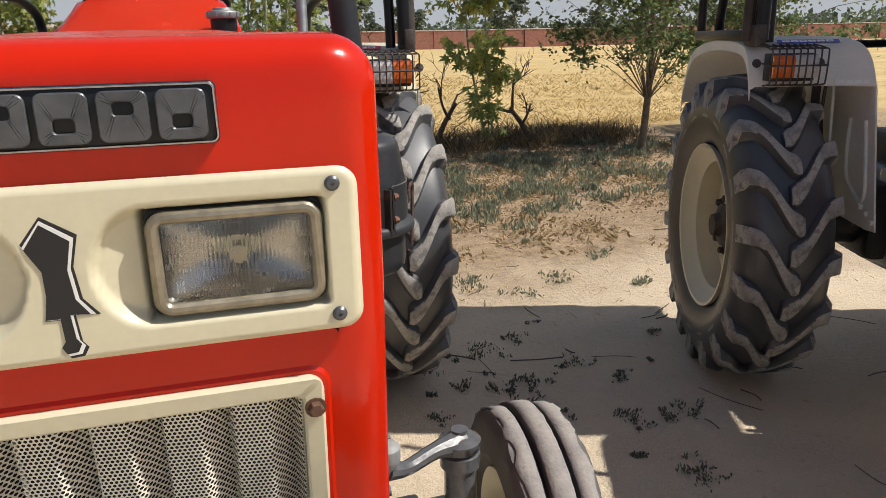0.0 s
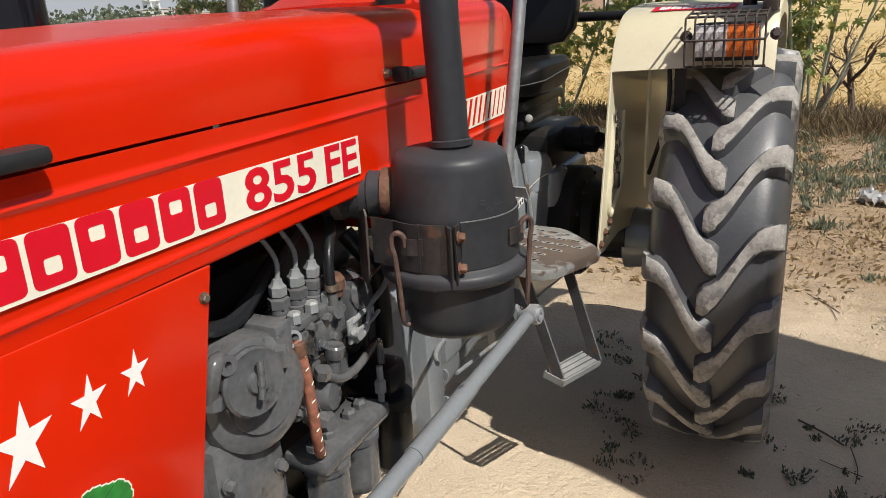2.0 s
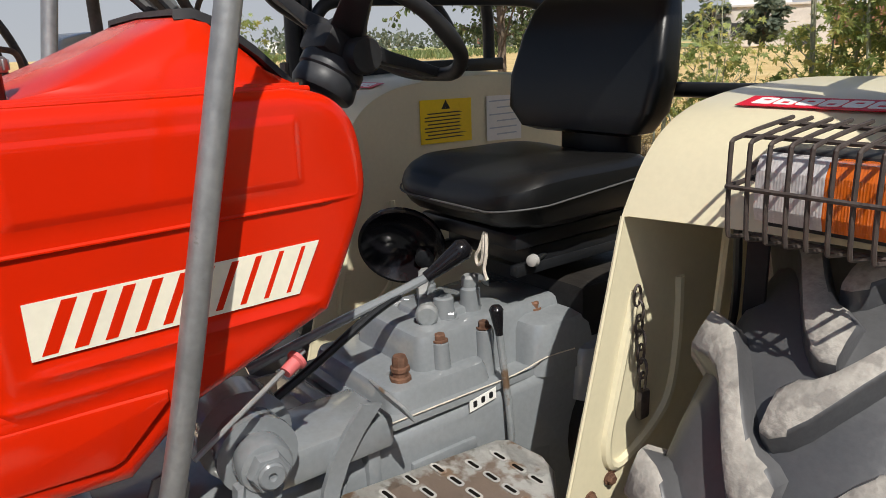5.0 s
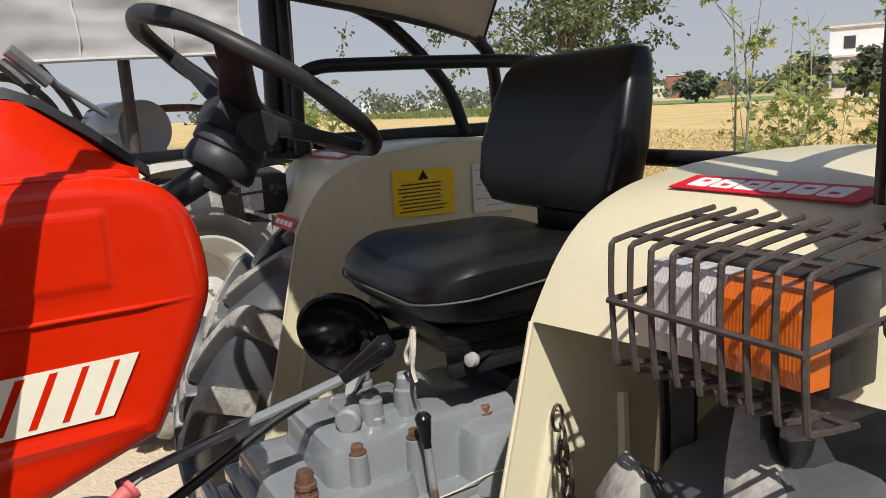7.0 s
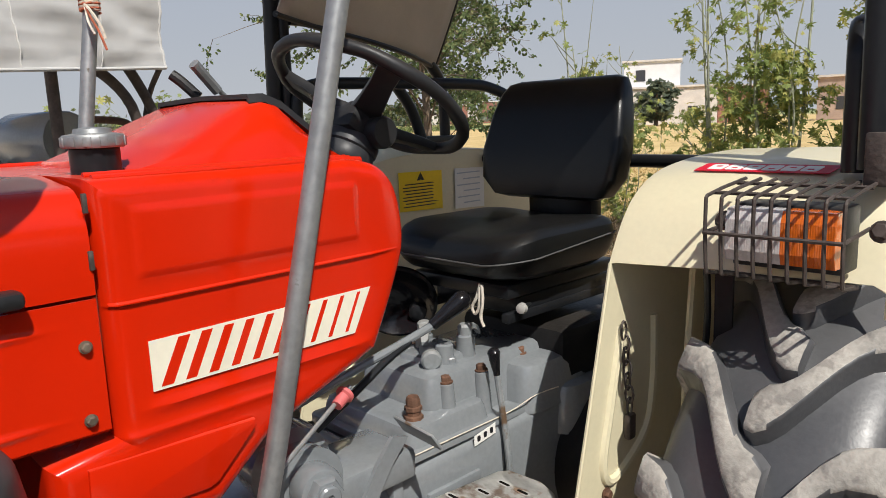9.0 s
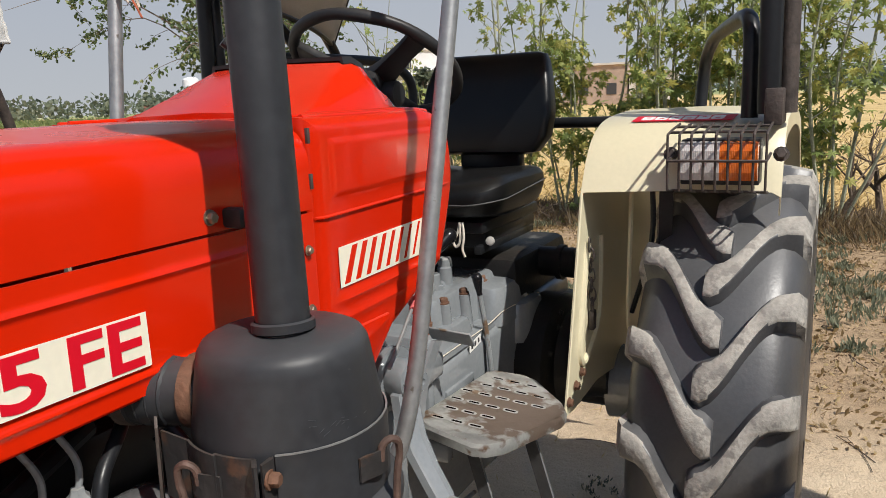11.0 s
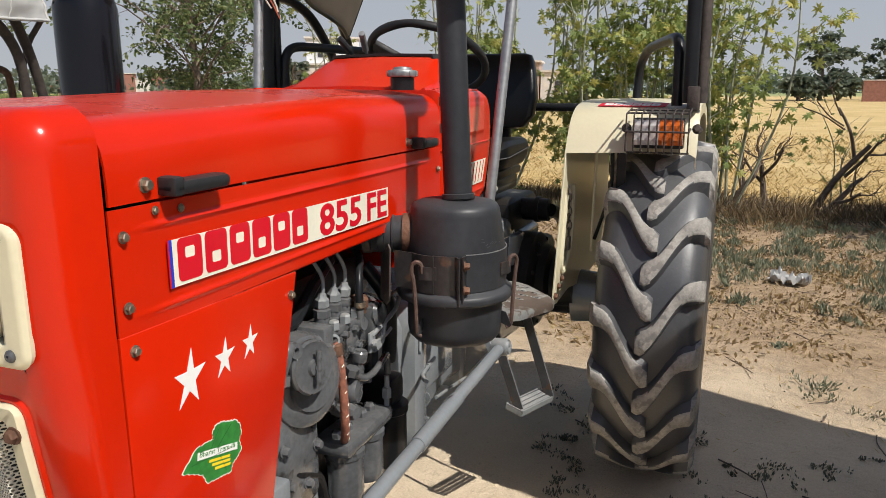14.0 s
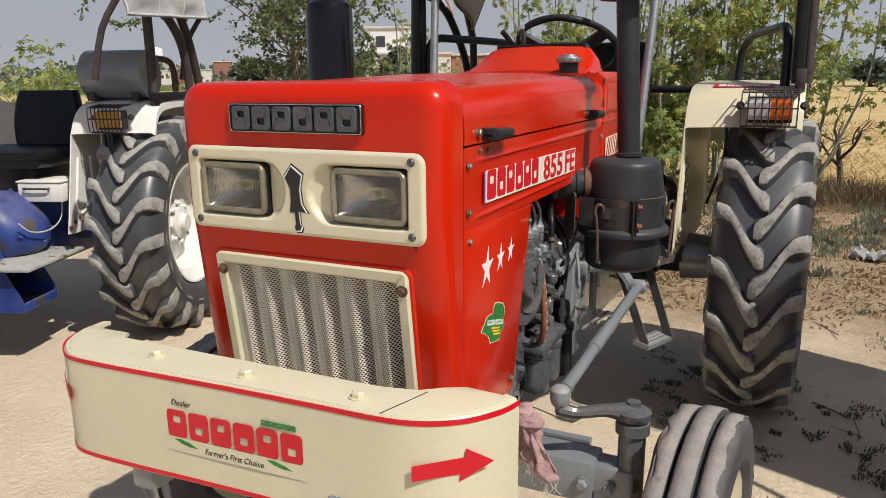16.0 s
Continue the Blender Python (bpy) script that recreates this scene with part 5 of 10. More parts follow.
    lathe(bm, [(0, -0.05), (0.019, -0.05), (0.021, 0.0), (0.015, 0.014), (0, 0.015)], axis((0.300, 0.735, 0.828), (1, -0.2, 0)), 8)
    box(bm, 0.25, 0.288, 0.742, 0.80, 0.862, 0.905, 0.008)
    part("feed_pump", bm, ENGINE_SHADED, pump)
    bm = bmesh.new()
    lathe(bm, [(0, 0), (0.016, 0), (0.016, 0.018), (0, 0.02)], axis((0.296, 0.742, 0.913), (0.3, 0, 1)), 6)
    tube(bm, [(0.298, 0.745, 0.918), (0.304, 0.785, 0.890), (0.302, 0.84, 0.883), (0.294, 0.90, 0.888), (0.284, 0.945, 0.888), (0.278, 0.962, 0.87), (0.278, 0.963, 0.83)], 0.0085, 12, 6)
    part("fuel_line", bm, ENGINE_SHADED, pump)
    bm = bmesh.new()
    tube(bm, [(0.282, 0.95, 0.83), (0.284, 0.945, 0.79), (0.284, 0.942, 0.745)], 0.007, 10, 4)
    lathe(bm, [(0, 0), (0.013, 0), (0.013, 0.02), (0.009, 0.026), (0, 0.026)], axis((0.284, 0.944, 0.775), (0, 0, 1)), 6)
    part("banjo_pipe", bm, GREY_WORN, pump)
    bm = bmesh.new()
    line = [(0.278, 0.700, 0.998), (0.286, 0.703, 0.980), (0.294, 0.703, 0.93), (0.300, 0.70, 0.87), (0.300, 0.702, 0.82), (0.290, 0.718, 0.775), (0.272, 0.745, 0.748), (0.262, 0.765, 0.744)]
    tube(bm, line, 0.0100, 12, 6)
    hose = part("braided_hose", bm, BRAID, pump, "brown braided fuel hose")
    bm = bmesh.new()
    lathe(bm, [(0, 0), (0.014, 0), (0.014, 0.022), (0.011, 0.026), (0, 0.026)], axis((0.285, 0.703, 0.972), (-0.1, 0, 1)), 14)
    part("hose_end", bm, RUST, hose)
    path = smooth_path([Vector(p) for p in line], 10)
    for k in range(6, len(path) - 6, 5):
        bm = bmesh.new()
        d = (path[k + 1] - path[k]).normalized()
        o = Vector((1, -0.4 + 0.5 * (k % 2), 0)).normalized()
        side = d.cross(o).normalized()
        tube(bm, [path[k] + o * 0.0098 - side * 0.003, path[k] + o * 0.0102 + d * 0.004 + side * 0.004], 0.0010, 5, 1)
        part("braid_fleck", bm, CREAM_INK, hose)
    bm = bmesh.new()
    lathe(bm, [(0.009, -0.006), (0.015, -0.006), (0.015, 0.006), (0.009, 0.006)], axis((0.279, 0.698, 1.004), (0.9, -0.3, 0.3)), 16, closed=True)
    part("hose_banjo", bm, GREY_WORN, pump)
    bm = bmesh.new()
    box(bm, 0.285, 0.292, 0.845, 0.875, 0.925, 0.975, 0.003)
    tube(bm, [(0.289, 0.86, 0.965), (0.300, 0.905, 0.985), (0.306, 0.955, 1.005), (0.304, 0.985, 1.03)], 0.0055, 8, 4)
    tube(bm, [(0.300, 0.91, 0.988), (0.304, 0.885, 0.945), (0.296, 0.855, 0.93)], 0.005, 8, 4)
    tube(bm, [(0.298, 0.84, 0.950), (0.304, 0.90, 0.955), (0.306, 0.93, 0.965)], 0.004, 8, 3)
    lathe(bm, [(0, 0), (0.012, 0), (0.012, 0.02), (0, 0.02)], axis((0.287, 0.86, 0.945), (1, 0, 0)), 10)
    part("throttle_lever", bm, GREY_WORN, pump)
    bm = bmesh.new()
    tube(bm, [(0.306, 0.955, 1.005), (0.300, 1.02, 1.035), (0.285, 1.10, 1.05), (0.25, 1.18, 1.05)], 0.004, 8, 4)
    part("throttle_rod", bm, BLACK, pump)
    bm = bmesh.new()
    tube(bm, [(0.285, 0.905, 1.02), (0.298, 0.94, 1.04), (0.31, 0.99, 1.055)], 0.003, 6, 3)
    part("bare_wire", bm, BOLT, pump)
    # flank of the block, near-black for shade: ribs, a lower pipe, drain taps
    for y, z, r in ((0.93, 0.70, 0.03), (1.00, 0.86, 0.035), (0.70, 0.74, 0.028)):
        bm = bmesh.new()
        lathe(bm, [(0, 0), (r, 0), (r, 0.03), (r * 0.7, 0.04), (0, 0.042)], axis((0.165, y, z), (1, 0, 0)), 20)
        part("core_plug", bm, SHADED_OILY, block)
    bm = bmesh.new()
    tube(bm, [(0.22, 0.52, 0.82), (0.25, 0.56, 0.76), (0.25, 0.66, 0.70), (0.24, 0.70, 0.62)], 0.012, 10, 5)
    part("drain_pipe", bm, SHADED_OILY, block)
    bm = bmesh.new()
    tube(bm, [(0.21, 0.98, 1.10), (0.26, 1.00, 1.02), (0.262, 1.015, 0.93), (0.25, 1.03, 0.84)], 0.019, 14, 6)
    part("breather_hose", bm, BLACK, block, "black breather hose")
    # paper filters hanging from a cast head
    bm = bmesh.new()
    box(bm, 0.20, 0.30, 0.715, 0.955, 0.715, 0.755, 0.014)
    for y in (0.745, 0.79, 0.865, 0.905):
        lathe(bm, [(0, 0), (0.015, 0), (0.015, 0.014), (0.010, 0.02), (0, 0.02)], axis((0.255, y, 0.752), (0, 0, 1)), 6)
    head = part("filter_head", bm, ENGINE_SHADED, TRACTOR, "cast fuel filter head")
    for y in (0.775, 0.880):
        bm = bmesh.new()
        lathe(bm, [(0, 0), (0.036, 0.004), (0.043, 0.018), (0.044, 0.03), (0.044, 0.115), (0.048, 0.118), (0.048, 0.132), (0.040, 0.138), (0, 0.14)], axis((0.255, y, 0.582), (0, 0, 1)), 28)
        part("filter_bowl", bm, ENGINE_SHADED, head, "grey fuel filter canister")
    bm = bmesh.new()
    lathe(bm, [(0, 0), (0.04, 0), (0.045, 0.01), (0.045, 0.15), (0.05, 0.155), (0.05, 0.175), (0, 0.18)], axis((0.25, 1.03, 0.545), (0, 0, 1)), 28)
    oil = part("oil_filter", bm, BLACK, TRACTOR, "black oil filter canister")
    bm = bmesh.new()
    box(bm, 0.16, 0.28, 0.99, 1.07, 0.72, 0.80, 0.02)
    part("oil_filter_head", bm, BLACK, oil)
    # bell housing and dark pipes behind
    bm = bmesh.new()
    rows = []
    for y, w, h0, h1 in ((1.10, 0.185, 0.48, 0.90), (1.235, 0.195, 0.48, 0.90), (1.25, 0.228, 0.46, 0.915), (1.26, 0.233, 0.458, 0.92), (1.325, 0.233, 0.458, 0.92), (1.337, 0.228, 0.46, 0.912), (1.345, 0.187, 0.48, 0.885), (1.45, 0.186, 0.48, 0.88), (1.55, 0.182, 0.49, 0.875), (1.70, 0.172, 0.50, 0.86), (1.78, 0.185, 0.49, 0.87)):
        rows.append([Vector((x, y, z)) for x, z in rounded(-w, w, h0, h1, 0.05, 4)])
    loft(bm, rows)
    bell = part("bell_housing", bm, GREY, TRACTOR, "grey cast bell housing")
    for z in (0.52, 0.60, 0.70, 0.80, 0.88):
        bm = bmesh.new()
        bolt(bm, (0.222, 1.342, z), (0, 1, 0), 0.012, 0.012)
        part("housing_bolt", bm, GREY_WORN, bell)
    bm = bmesh.new()
    box(bm, 0.17, 0.196, 1.42, 1.66, 0.585, 0.735, 0.012)
    box(bm, 0.17, 0.198, 1.70, 1.725, 0.70, 0.83, 0.006)
    part("inspection_cover", bm, GREY, bell)
    bm = bmesh.new()
    flank = plane_at((0.1885, 0, 0), (-0.012, 1, 0), (0, 0, 1))
    prism(bm, [(1.352, 0.800), (1.520, 0.790), (1.522, 0.858), (1.352, 0.868)], 0.0012, flank)
    plate = part("data_plate", bm, BLACK_INK, bell, "small printed data plate with a red mark")
    bm = bmesh.new()
    prism(bm, [(1.356, 0.804), (1.517, 0.794), (1.519, 0.854), (1.356, 0.864)], 0.0018, flank)
    part("plate_face", bm, WHITE_INK, plate)
    for k in range(4):
        bm = bmesh.new()
        prism(bm, [(1.366, 0.812 + 0.008 * k), (1.44 + 0.02 * (k % 2), 0.808 + 0.008 * k), (1.44 + 0.02 * (k % 2), 0.8105 + 0.008 * k), (1.366, 0.8145 + 0.008 * k)], 0.0022, flank)
        part("small_print", bm, BLACK_INK, plate)
    for y, z in ((1.50, 0.843), (1.484, 0.806)):
        bm = bmesh.new()
        prism(bm, [(y - 0.022, z - 0.004), (y + 0.008, z - 0.006), (y + 0.008, z + 0.002), (y - 0.022, z + 0.004)], 0.0022, flank)
        part("red_mark", bm, RED_INK, plate)
    bm = bmesh.new()
    box(bm, 0.165, 0.215, 1.352, 1.40, 0.872, 0.918, 0.006)
    prism(bm, [(1.39, 0.872), (1.45, 0.872), (1.465, 0.93), (1.44, 0.965), (1.41, 0.955), (1.392, 0.91)], 0.006, plane_at((0.165, 0, 0), (0, 1, 0), (0, 0, 1)), 0.002)
    part("cable_bracket", bm, GREY, bell)
    bm = bmesh.new()
    tube(bm, [(0.20, 0.50, 1.10), (0.22, 0.62, 1.055), (0.20, 0.75, 1.10), (0.16, 0.9, 1.13)], 0.014, 8, 5)
    part("radiator_hose", bm, BLACK, block)
    bm = bmesh.new()
    tube(bm, [(0.30, 1.17, 0.73), (0.24, 1.28, 0.70), (0.23, 1.40, 0.71)], 0.006, 8, 3)
    tube(bm, [(0.27, 1.19, 0.80), (0.262, 1.21, 0.86), (0.250, 1.235, 0.892), (0.225, 1.32, 0.897), (0.20, 1.415, 0.893), (0.188, 1.425, 0.905)], 0.0052, 10, 5)
    part("control_rod", bm, GREY_WORN, bell)
    # radiator and its bracket low behind the cheek
    bm = bmesh.new()
    box(bm, -0.29, 0.29, 0.13, 0.20, 0.72, 1.44, 0.01)
    part("radiator", bm, BLACK, TRACTOR, "black radiator behind the grille")
    bm = bmesh.new()
    box(bm, -0.20, 0.20, 0.08, 0.75, 0.50, 0.62, 0.012)
    box(bm, 0.20, 0.29, 0.43, 0.50, 0.60, 0.79, 0.006)
    box(bm, -0.29, -0.20, 0.43, 0.50, 0.60, 0.79, 0.006)
    box(bm, -0.29, 0.29, 0.05, 0.42, 0.62, 0.70, 0.012)
    part("front_support", bm, GREY, TRACTOR, "grey front axle support")


def make_front_axle():
    y = 0.586
    bm = bmesh.new()
    box(bm, -0.50, 0.50, y - 0.055, y + 0.055, 0.395, 0.515, 0.010)
    axle = part("front_axle", bm, GREY, TRACTOR, "grey box-section front axle")
    for s in (1, -1):
        bm = bmesh.new()
        box(bm, min(s * 0.44, s * 0.60), max(s * 0.44, s * 0.60), y - 0.045, y + 0.045, 0.40, 0.505, 0.01)
        part("axle_extension", bm, GREY, axle)
        for x in (0.47, 0.54):
            bm = bmesh.new()
            bolt(bm, (s * x, y - 0.057, 0.455), (0, -1, 0), 0.015, 0.014)
            part("axle_bolt", bm, GREY_WORN, axle)
        bm = bmesh.new()
        lathe(bm, [(0, 0), (0.036, 0), (0.036, 0.20), (0.045, 0.205), (0.045, 0.235), (0.030, 0.245), (0, 0.25)], axis((s * 0.585, y, 0.40), (0, 0, 1)), 20)
        king = part("kingpin", bm, ENGINE_SHADED, axle, "grey kingpin housing")
        bm = bmesh.new()
        tube(bm, [(s * 0.60, y, 0.40), (s * 0.74, y, 0.358)], 0.028, 14, 1)
        part("stub_axle", bm, GREY, king)
        bm = bmesh.new()
        tube(bm, [(s * 0.585, y, 0.655), (s * 0.52, y - 0.03, 0.665), (s * 0.45, y - 0.065, 0.66), (s * 0.407, y - 0.08, 0.672)], 0.02, 10, 4, radii=[0.034, 0.018, 0.016, 0.022])
        lathe(bm, [(0, 0), (0.045, 0), (0.047, 0.02), (0.03, 0.03), (0.018, 0.032), (0.018, 0.045), (0, 0.046)], axis((s * 0.585, y, 0.645), (0, 0, 1)), 20)
        part("steering_arm", bm, ENGINE_SHADED, king, "grey forged steering arm")
        front_wheel(TRACTOR, Matrix.Translation((s * 0.762, y, 0.318)) @ Matrix.Rotation(radians(-6), 4, "Z"), s)
    bm = bmesh.new()
    tube(bm, [(0.45, y + 0.115, 0.49), (-0.45, y + 0.115, 0.49)], 0.013, 10, 1)
    part("tie_rod", bm, GREY, axle)
    bm = bmesh.new()
    prism(bm, [(0.512, 0.70), (0.517, 0.688), (0.622, 0.579), (0.658, 0.592), (0.656, 0.722), (0.630, 0.738), (0.528, 0.781)], 0.010, plane_at((0.236, 0, 0), (0, 1, 0), (0, 0, 1)), 0.002)
    side = part("axle_support", bm, GREY, axle, "grey support plate with holes")
    # holes are black discs on the plate, their dark only coloured on
    for yy, zz in ((0.545, 0.735), (0.637, 0.690), (0.632, 0.615)):
        bm = bmesh.new()
        lathe(bm, [(0, 0.0108), (0.0085, 0.0108), (0.0095, 0.0102), (0, 0.0102)], axis((0.236, yy, zz), (1, 0, 0)), 14)
        part("hole", bm, HOLE_SHADE, side)
    # drag link from the steering arm to the drop arm
    a, b = Vector((0.409, 0.507, 0.705)), Vector((0.424, 1.470, 0.748))
    bm = bmesh.new()
    tube(bm, [a + (b - a) * 0.04, b - (b - a) * 0.03], 0.0185, 14, 1)
    tube(bm, [a + (b - a) * 0.34, a + (b - a) * 0.60], 0.021, 14, 1)
    rod = part("drag_link", bm, GREY, TRACTOR, "worn grey steering drag link")
    bm = bmesh.new()
    lathe(bm, [(0, -0.048), (0.012, -0.048), (0.014, -0.03), (0.023, -0.02), (0.026, -0.004), (0.026, 0.018), (0.020, 0.026), (0.010, 0.030), (0, 0.030)], axis(a, (0, 0, 1)), 20)
    part("ball_joint", bm, GREY_WORN, rod)
    bm = bmesh.new()
    lathe(bm, [(0, -0.03), (0.024, -0.028), (0.027, -0.02), (0.027, 0.020), (0.024, 0.026), (0.019, 0.024), (0.016, 0.030), (0.006, 0.030), (0.005, 0.026), (0, 0.026)], axis(b, (1, -0.1, 0.1)), 20)
    part("ball_joint", bm, GREY_WORN, rod)
    # drop arm and steering box shaft
    bm = bmesh.new()
    # forged arm: a flat web with raised rims, round a hub with a hexagon nut
    spine = [((0.268, 1.545, 0.965), 0.044), ((0.282, 1.525, 0.915), 0.036), ((0.310, 1.503, 0.86), 0.030), ((0.350, 1.486, 0.81), 0.025), ((0.388, 1.474, 0.765), 0.024), ((0.398, 1.470, 0.742), 0.022)]
    rows = []
    for c, w in spine:
        c = Vector(c)
        rows.append([c + Vector((0.010 * a, w * b, 0.25 * w * b)) for a, b in ((-1, -1), (1, -1), (1.2, -0.8), (0.45, -0.62), (0.45, 0.62), (1.2, 0.8), (1, 1), (-1, 1))])
    loft(bm, rows)
    arm = part("drop_arm", bm, GREY, TRACTOR, "forged grey steering drop arm")
    hub = axis((0.288, 1.547, 0.975), (1, -0.12, 0.02))
    bm = bmesh.new()
    lathe(bm, [(0, -0.05), (0.041, -0.05), (0.043, -0.044), (0.043, -0.012), (0.039, -0.004), (0.033, -0.002), (0, -0.002)], hub, 30)
    part("arm_hub", bm, GREY, arm)
    bm = bmesh.new()
    lathe(bm, [(0, -0.004), (0.033, -0.004), (0.033, 0.004), (0.0315, 0.012), (0.028, 0.016), (0, 0.016)], hub, 6)
    lathe(bm, [(0.021, 0.014), (0.021, 0.022), (0.018, 0.025), (0.007, 0.025), (0.005, 0.020), (0, 0.020)], hub, 24)
    part("hub_nut", bm, GREY, arm, "grey painted hexagon nut")
    bm = bmesh.new()
    lathe(bm, [(0, -0.20), (0.075, -0.20), (0.078, -0.12), (0.060, -0.10), (0.060, -0.062), (0.064, -0.060), (0.064, -0.048), (0, -0.046)], hub, 28)
    box(bm, 0.06, 0.215, 1.57, 1.82, 0.875, 0.940, 0.012)
    part("steering_box", bm, GREY, arm, "grey steering box")


def make_air_cleaner():
    cx, cy = 0.455, 0.973
    m = Matrix.Translation((cx, cy, 0))
    bm = bmesh.new()
    lathe(bm, [(0, 1.286), (0.036, 1.286), (0.060, 1.283), (0.086, 1.279), (0.097, 1.274), (0.1025, 1.265), (0.105, 1.253), (0.1165, 1.180), (0.1175, 1.170), (0.1185, 1.088), (0.123, 1.083), (0.132, 1.080), (0.1355, 1.076), (0.1375, 1.069), (0.137, 1.062), (0.133, 1.057), (0.127, 1.056), (0, 1.056)], m, 56)
    body = part("air_cleaner", bm, CLEANER, TRACTOR, "matt black oil-bath air cleaner, scuffed")
    bm = bmesh.new()
    lathe(bm, [(0, 1.058), (0.112, 1.058), (0.113, 1.02), (0.1125, 0.985), (0.109, 0.966), (0.098, 0.954), (0.07, 0.946), (0, 0.942)], m, 48)
    part("oil_bowl", bm, CLEANER, body, "black oil bowl")

    def on_wall(angle, r, z):
        a = radians(angle)
        return Vector((cx + r * math.cos(a), cy + r * math.sin(a), z))

    def band(bm, a0, a1, r0, r1, z0, z1, flare=0.0):
        rows = []
        for k in range(29):
            a = a0 + (a1 - a0) * k / 28
            rows.append([on_wall(a, r, z) for r, z in ((r0, z0), (r1, z0), (r1 + flare, z1), (r0 + flare, z1))])
        loft(bm, rows)
    # sheet band round the body; a bright strip paints the light on its top edge
    bm = bmesh.new()
    band(bm, -58, 200, 0.1188, 0.1212, 1.089, 1.1745)
    sheet = part("clamp_band", bm, CLEANER, body, "black sheet band, scuffed")
    bm = bmesh.new()
    band(bm, -58, 200, 0.1192, 0.1215, 1.1745, 1.1762)
    part("lit_edge", bm, STEEL, sheet, "bright strip painted as light along the sheet edge")
    bm = bmesh.new()
    band(bm, -94, -69, 0.1188, 0.1225, 1.080, 1.172)
    strap = part("mounting_band", bm, BAND, body, "black steel mounting band, rusting through")
    # flat arm that leaves the body and runs to the engine side
    bm = bmesh.new()
    band(bm, -121, -92, 0.1225, 0.1255, 1.086, 1.172)
    end = on_wall(-121, 0.124, 0)
    way = Vector((math.cos(radians(-121 - 62)), math.sin(radians(-121 - 62)), 0))
    loft(bm, [[end + way * k + off + Vector((0, 0, z)) for off, z in ((Vector((0, 0, 0)), 1.086 + 0.10 * k), (Vector((0.001, -0.003, 0)), 1.086 + 0.10 * k), (Vector((0.001, -0.003, 0)), 1.172 + 0.06 * k), (Vector((0, 0, 0)), 1.172 + 0.06 * k))] for k in (0.0, 0.02, 0.045)])
    part("bracket_arm", bm, BAND, strap, "black bracket arm with bright edges")
    # folded ears and their two bolts
    turn = Matrix.Translation((cx, cy, 0)) @ Matrix.Rotation(radians(-65), 4, "Z")
    bm = bmesh.new()
    loft(bm, [[turn @ Vector((r, y, z)) for r, y in ((0.118, -0.012), (0.138, -0.006), (0.140, -0.003), (0.138, 0.0), (0.120, -0.006))] for z in (1.064, 1.100, 1.140, 1.172)])
    part("band_ear", bm, BAND, strap, "folded black clamp ear, rusty at the edges")
    bm = bmesh.new()
    loft(bm, [[turn @ Vector((r, y, z)) for r, y in ((0.118, 0.012), (0.122, 0.014), (0.139, 0.006), (0.137, 0.003), (0.120, 0.008))] for z in (1.070, 1.100, 1.140, 1.174)])
    part("band_ear", bm, BAND, strap)
    for z in (1.153, 1.098):
        bm = bmesh.new()
        bolt(bm, turn @ Vector((0.1295, 0.009, z)), turn.to_3x3() @ Vector((0.15, 1, 0)), 0.0085, 0.010)
        part("band_bolt", bm, RUST, strap)
    # wire clips that hold the bowl, each hooked through a bracket on the band
    for ang, sg in ((-96, -1), (-6, 1), (130, 1)):
        a = radians(ang)
        out, side = Vector((math.cos(a), math.sin(a), 0)), Vector((-math.sin(a), math.cos(a), 0)) * sg
        c = Vector((cx, cy, 0))

        def at(o, q, z):
            return c + out * o + side * q + Vector((0, 0, z))
        bm = bmesh.new()
        tube(bm, [at(0.128, 0.018, 1.132), at(0.130, 0.019, 1.150), at(0.136, 0.026, 1.158), at(0.140, 0.036, 1.152), at(0.140, 0.038, 1.135), at(0.139, 0.034, 1.115), at(0.137, 0.031, 1.07), at(0.133, 0.030, 1.00), at(0.129, 0.031, 0.988), at(0.123, 0.024, 0.983)], 0.0047, 8, 5)
        clip = part("wire_clip", bm, CLIP, body, "rusty wire clip")
        bm = bmesh.new()
        loft(bm, [[at(o, q, z) for o, z in ((o0, 1.117), (o0 + 0.003, 1.117), (o0 + 0.003, 1.147), (o0, 1.147))] for o0, q in ((0.1215, -0.014), (0.1225, -0.004), (0.1265, 0.006), (0.1285, 0.016), (0.127, 0.028))])
        part("clip_bracket", bm, BAND, clip)
        bm = bmesh.new()
        prism(bm, [(0.111, 1.022), (0.121, 1.020), (0.137, 0.990), (0.132, 0.984), (0.111, 0.992)], 0.003, plane_at(at(0, 0.026, 0), out, (0, 0, 1)))
        part("bowl_lug", bm, CLEANER, clip)
    # a few fine bare scratches on the paint
    random.seed(44)
    for k in range(13):
        ang, z, ln = random.gauss(-22, 14), random.gauss(1.194, 0.008), random.uniform(0.003, 0.010)
        rise, w = random.uniform(-0.3, 0.9), random.uniform(0.00025, 0.0005)
        bm = bmesh.new()
        rows = []
        for i in range(4):
            u = i / 3 - 0.5
            zz, aa = z + ln * rise * u, ang + math.degrees(ln * u / 0.12)
            r = 0.1169 + (1.18 - zz) * 0.1575
            rows.append([on_wall(aa, r, zz - w), on_wall(aa, r, zz + w)])
        loft(bm, rows, closed=False, cap=False)
        part("scratch", bm, BADGE, body)
    # stack and pre-cleaner
    bm = bmesh.new()
    tube(bm, [(0.467, 0.962, 1.272), (0.431, 0.996, 1.79)], 0.0325, 28, 1)
    lathe(bm, [(0.034, 0), (0.038, 0.002), (0.038, 0.012), (0.034, 0.014)], axis((0.467, 0.962, 1.284), (-0.069, 0.066, 1)), 28, closed=True)
    pipe = part("intake_pipe", bm, CLEANER, body, "tall black intake pipe, scratched")
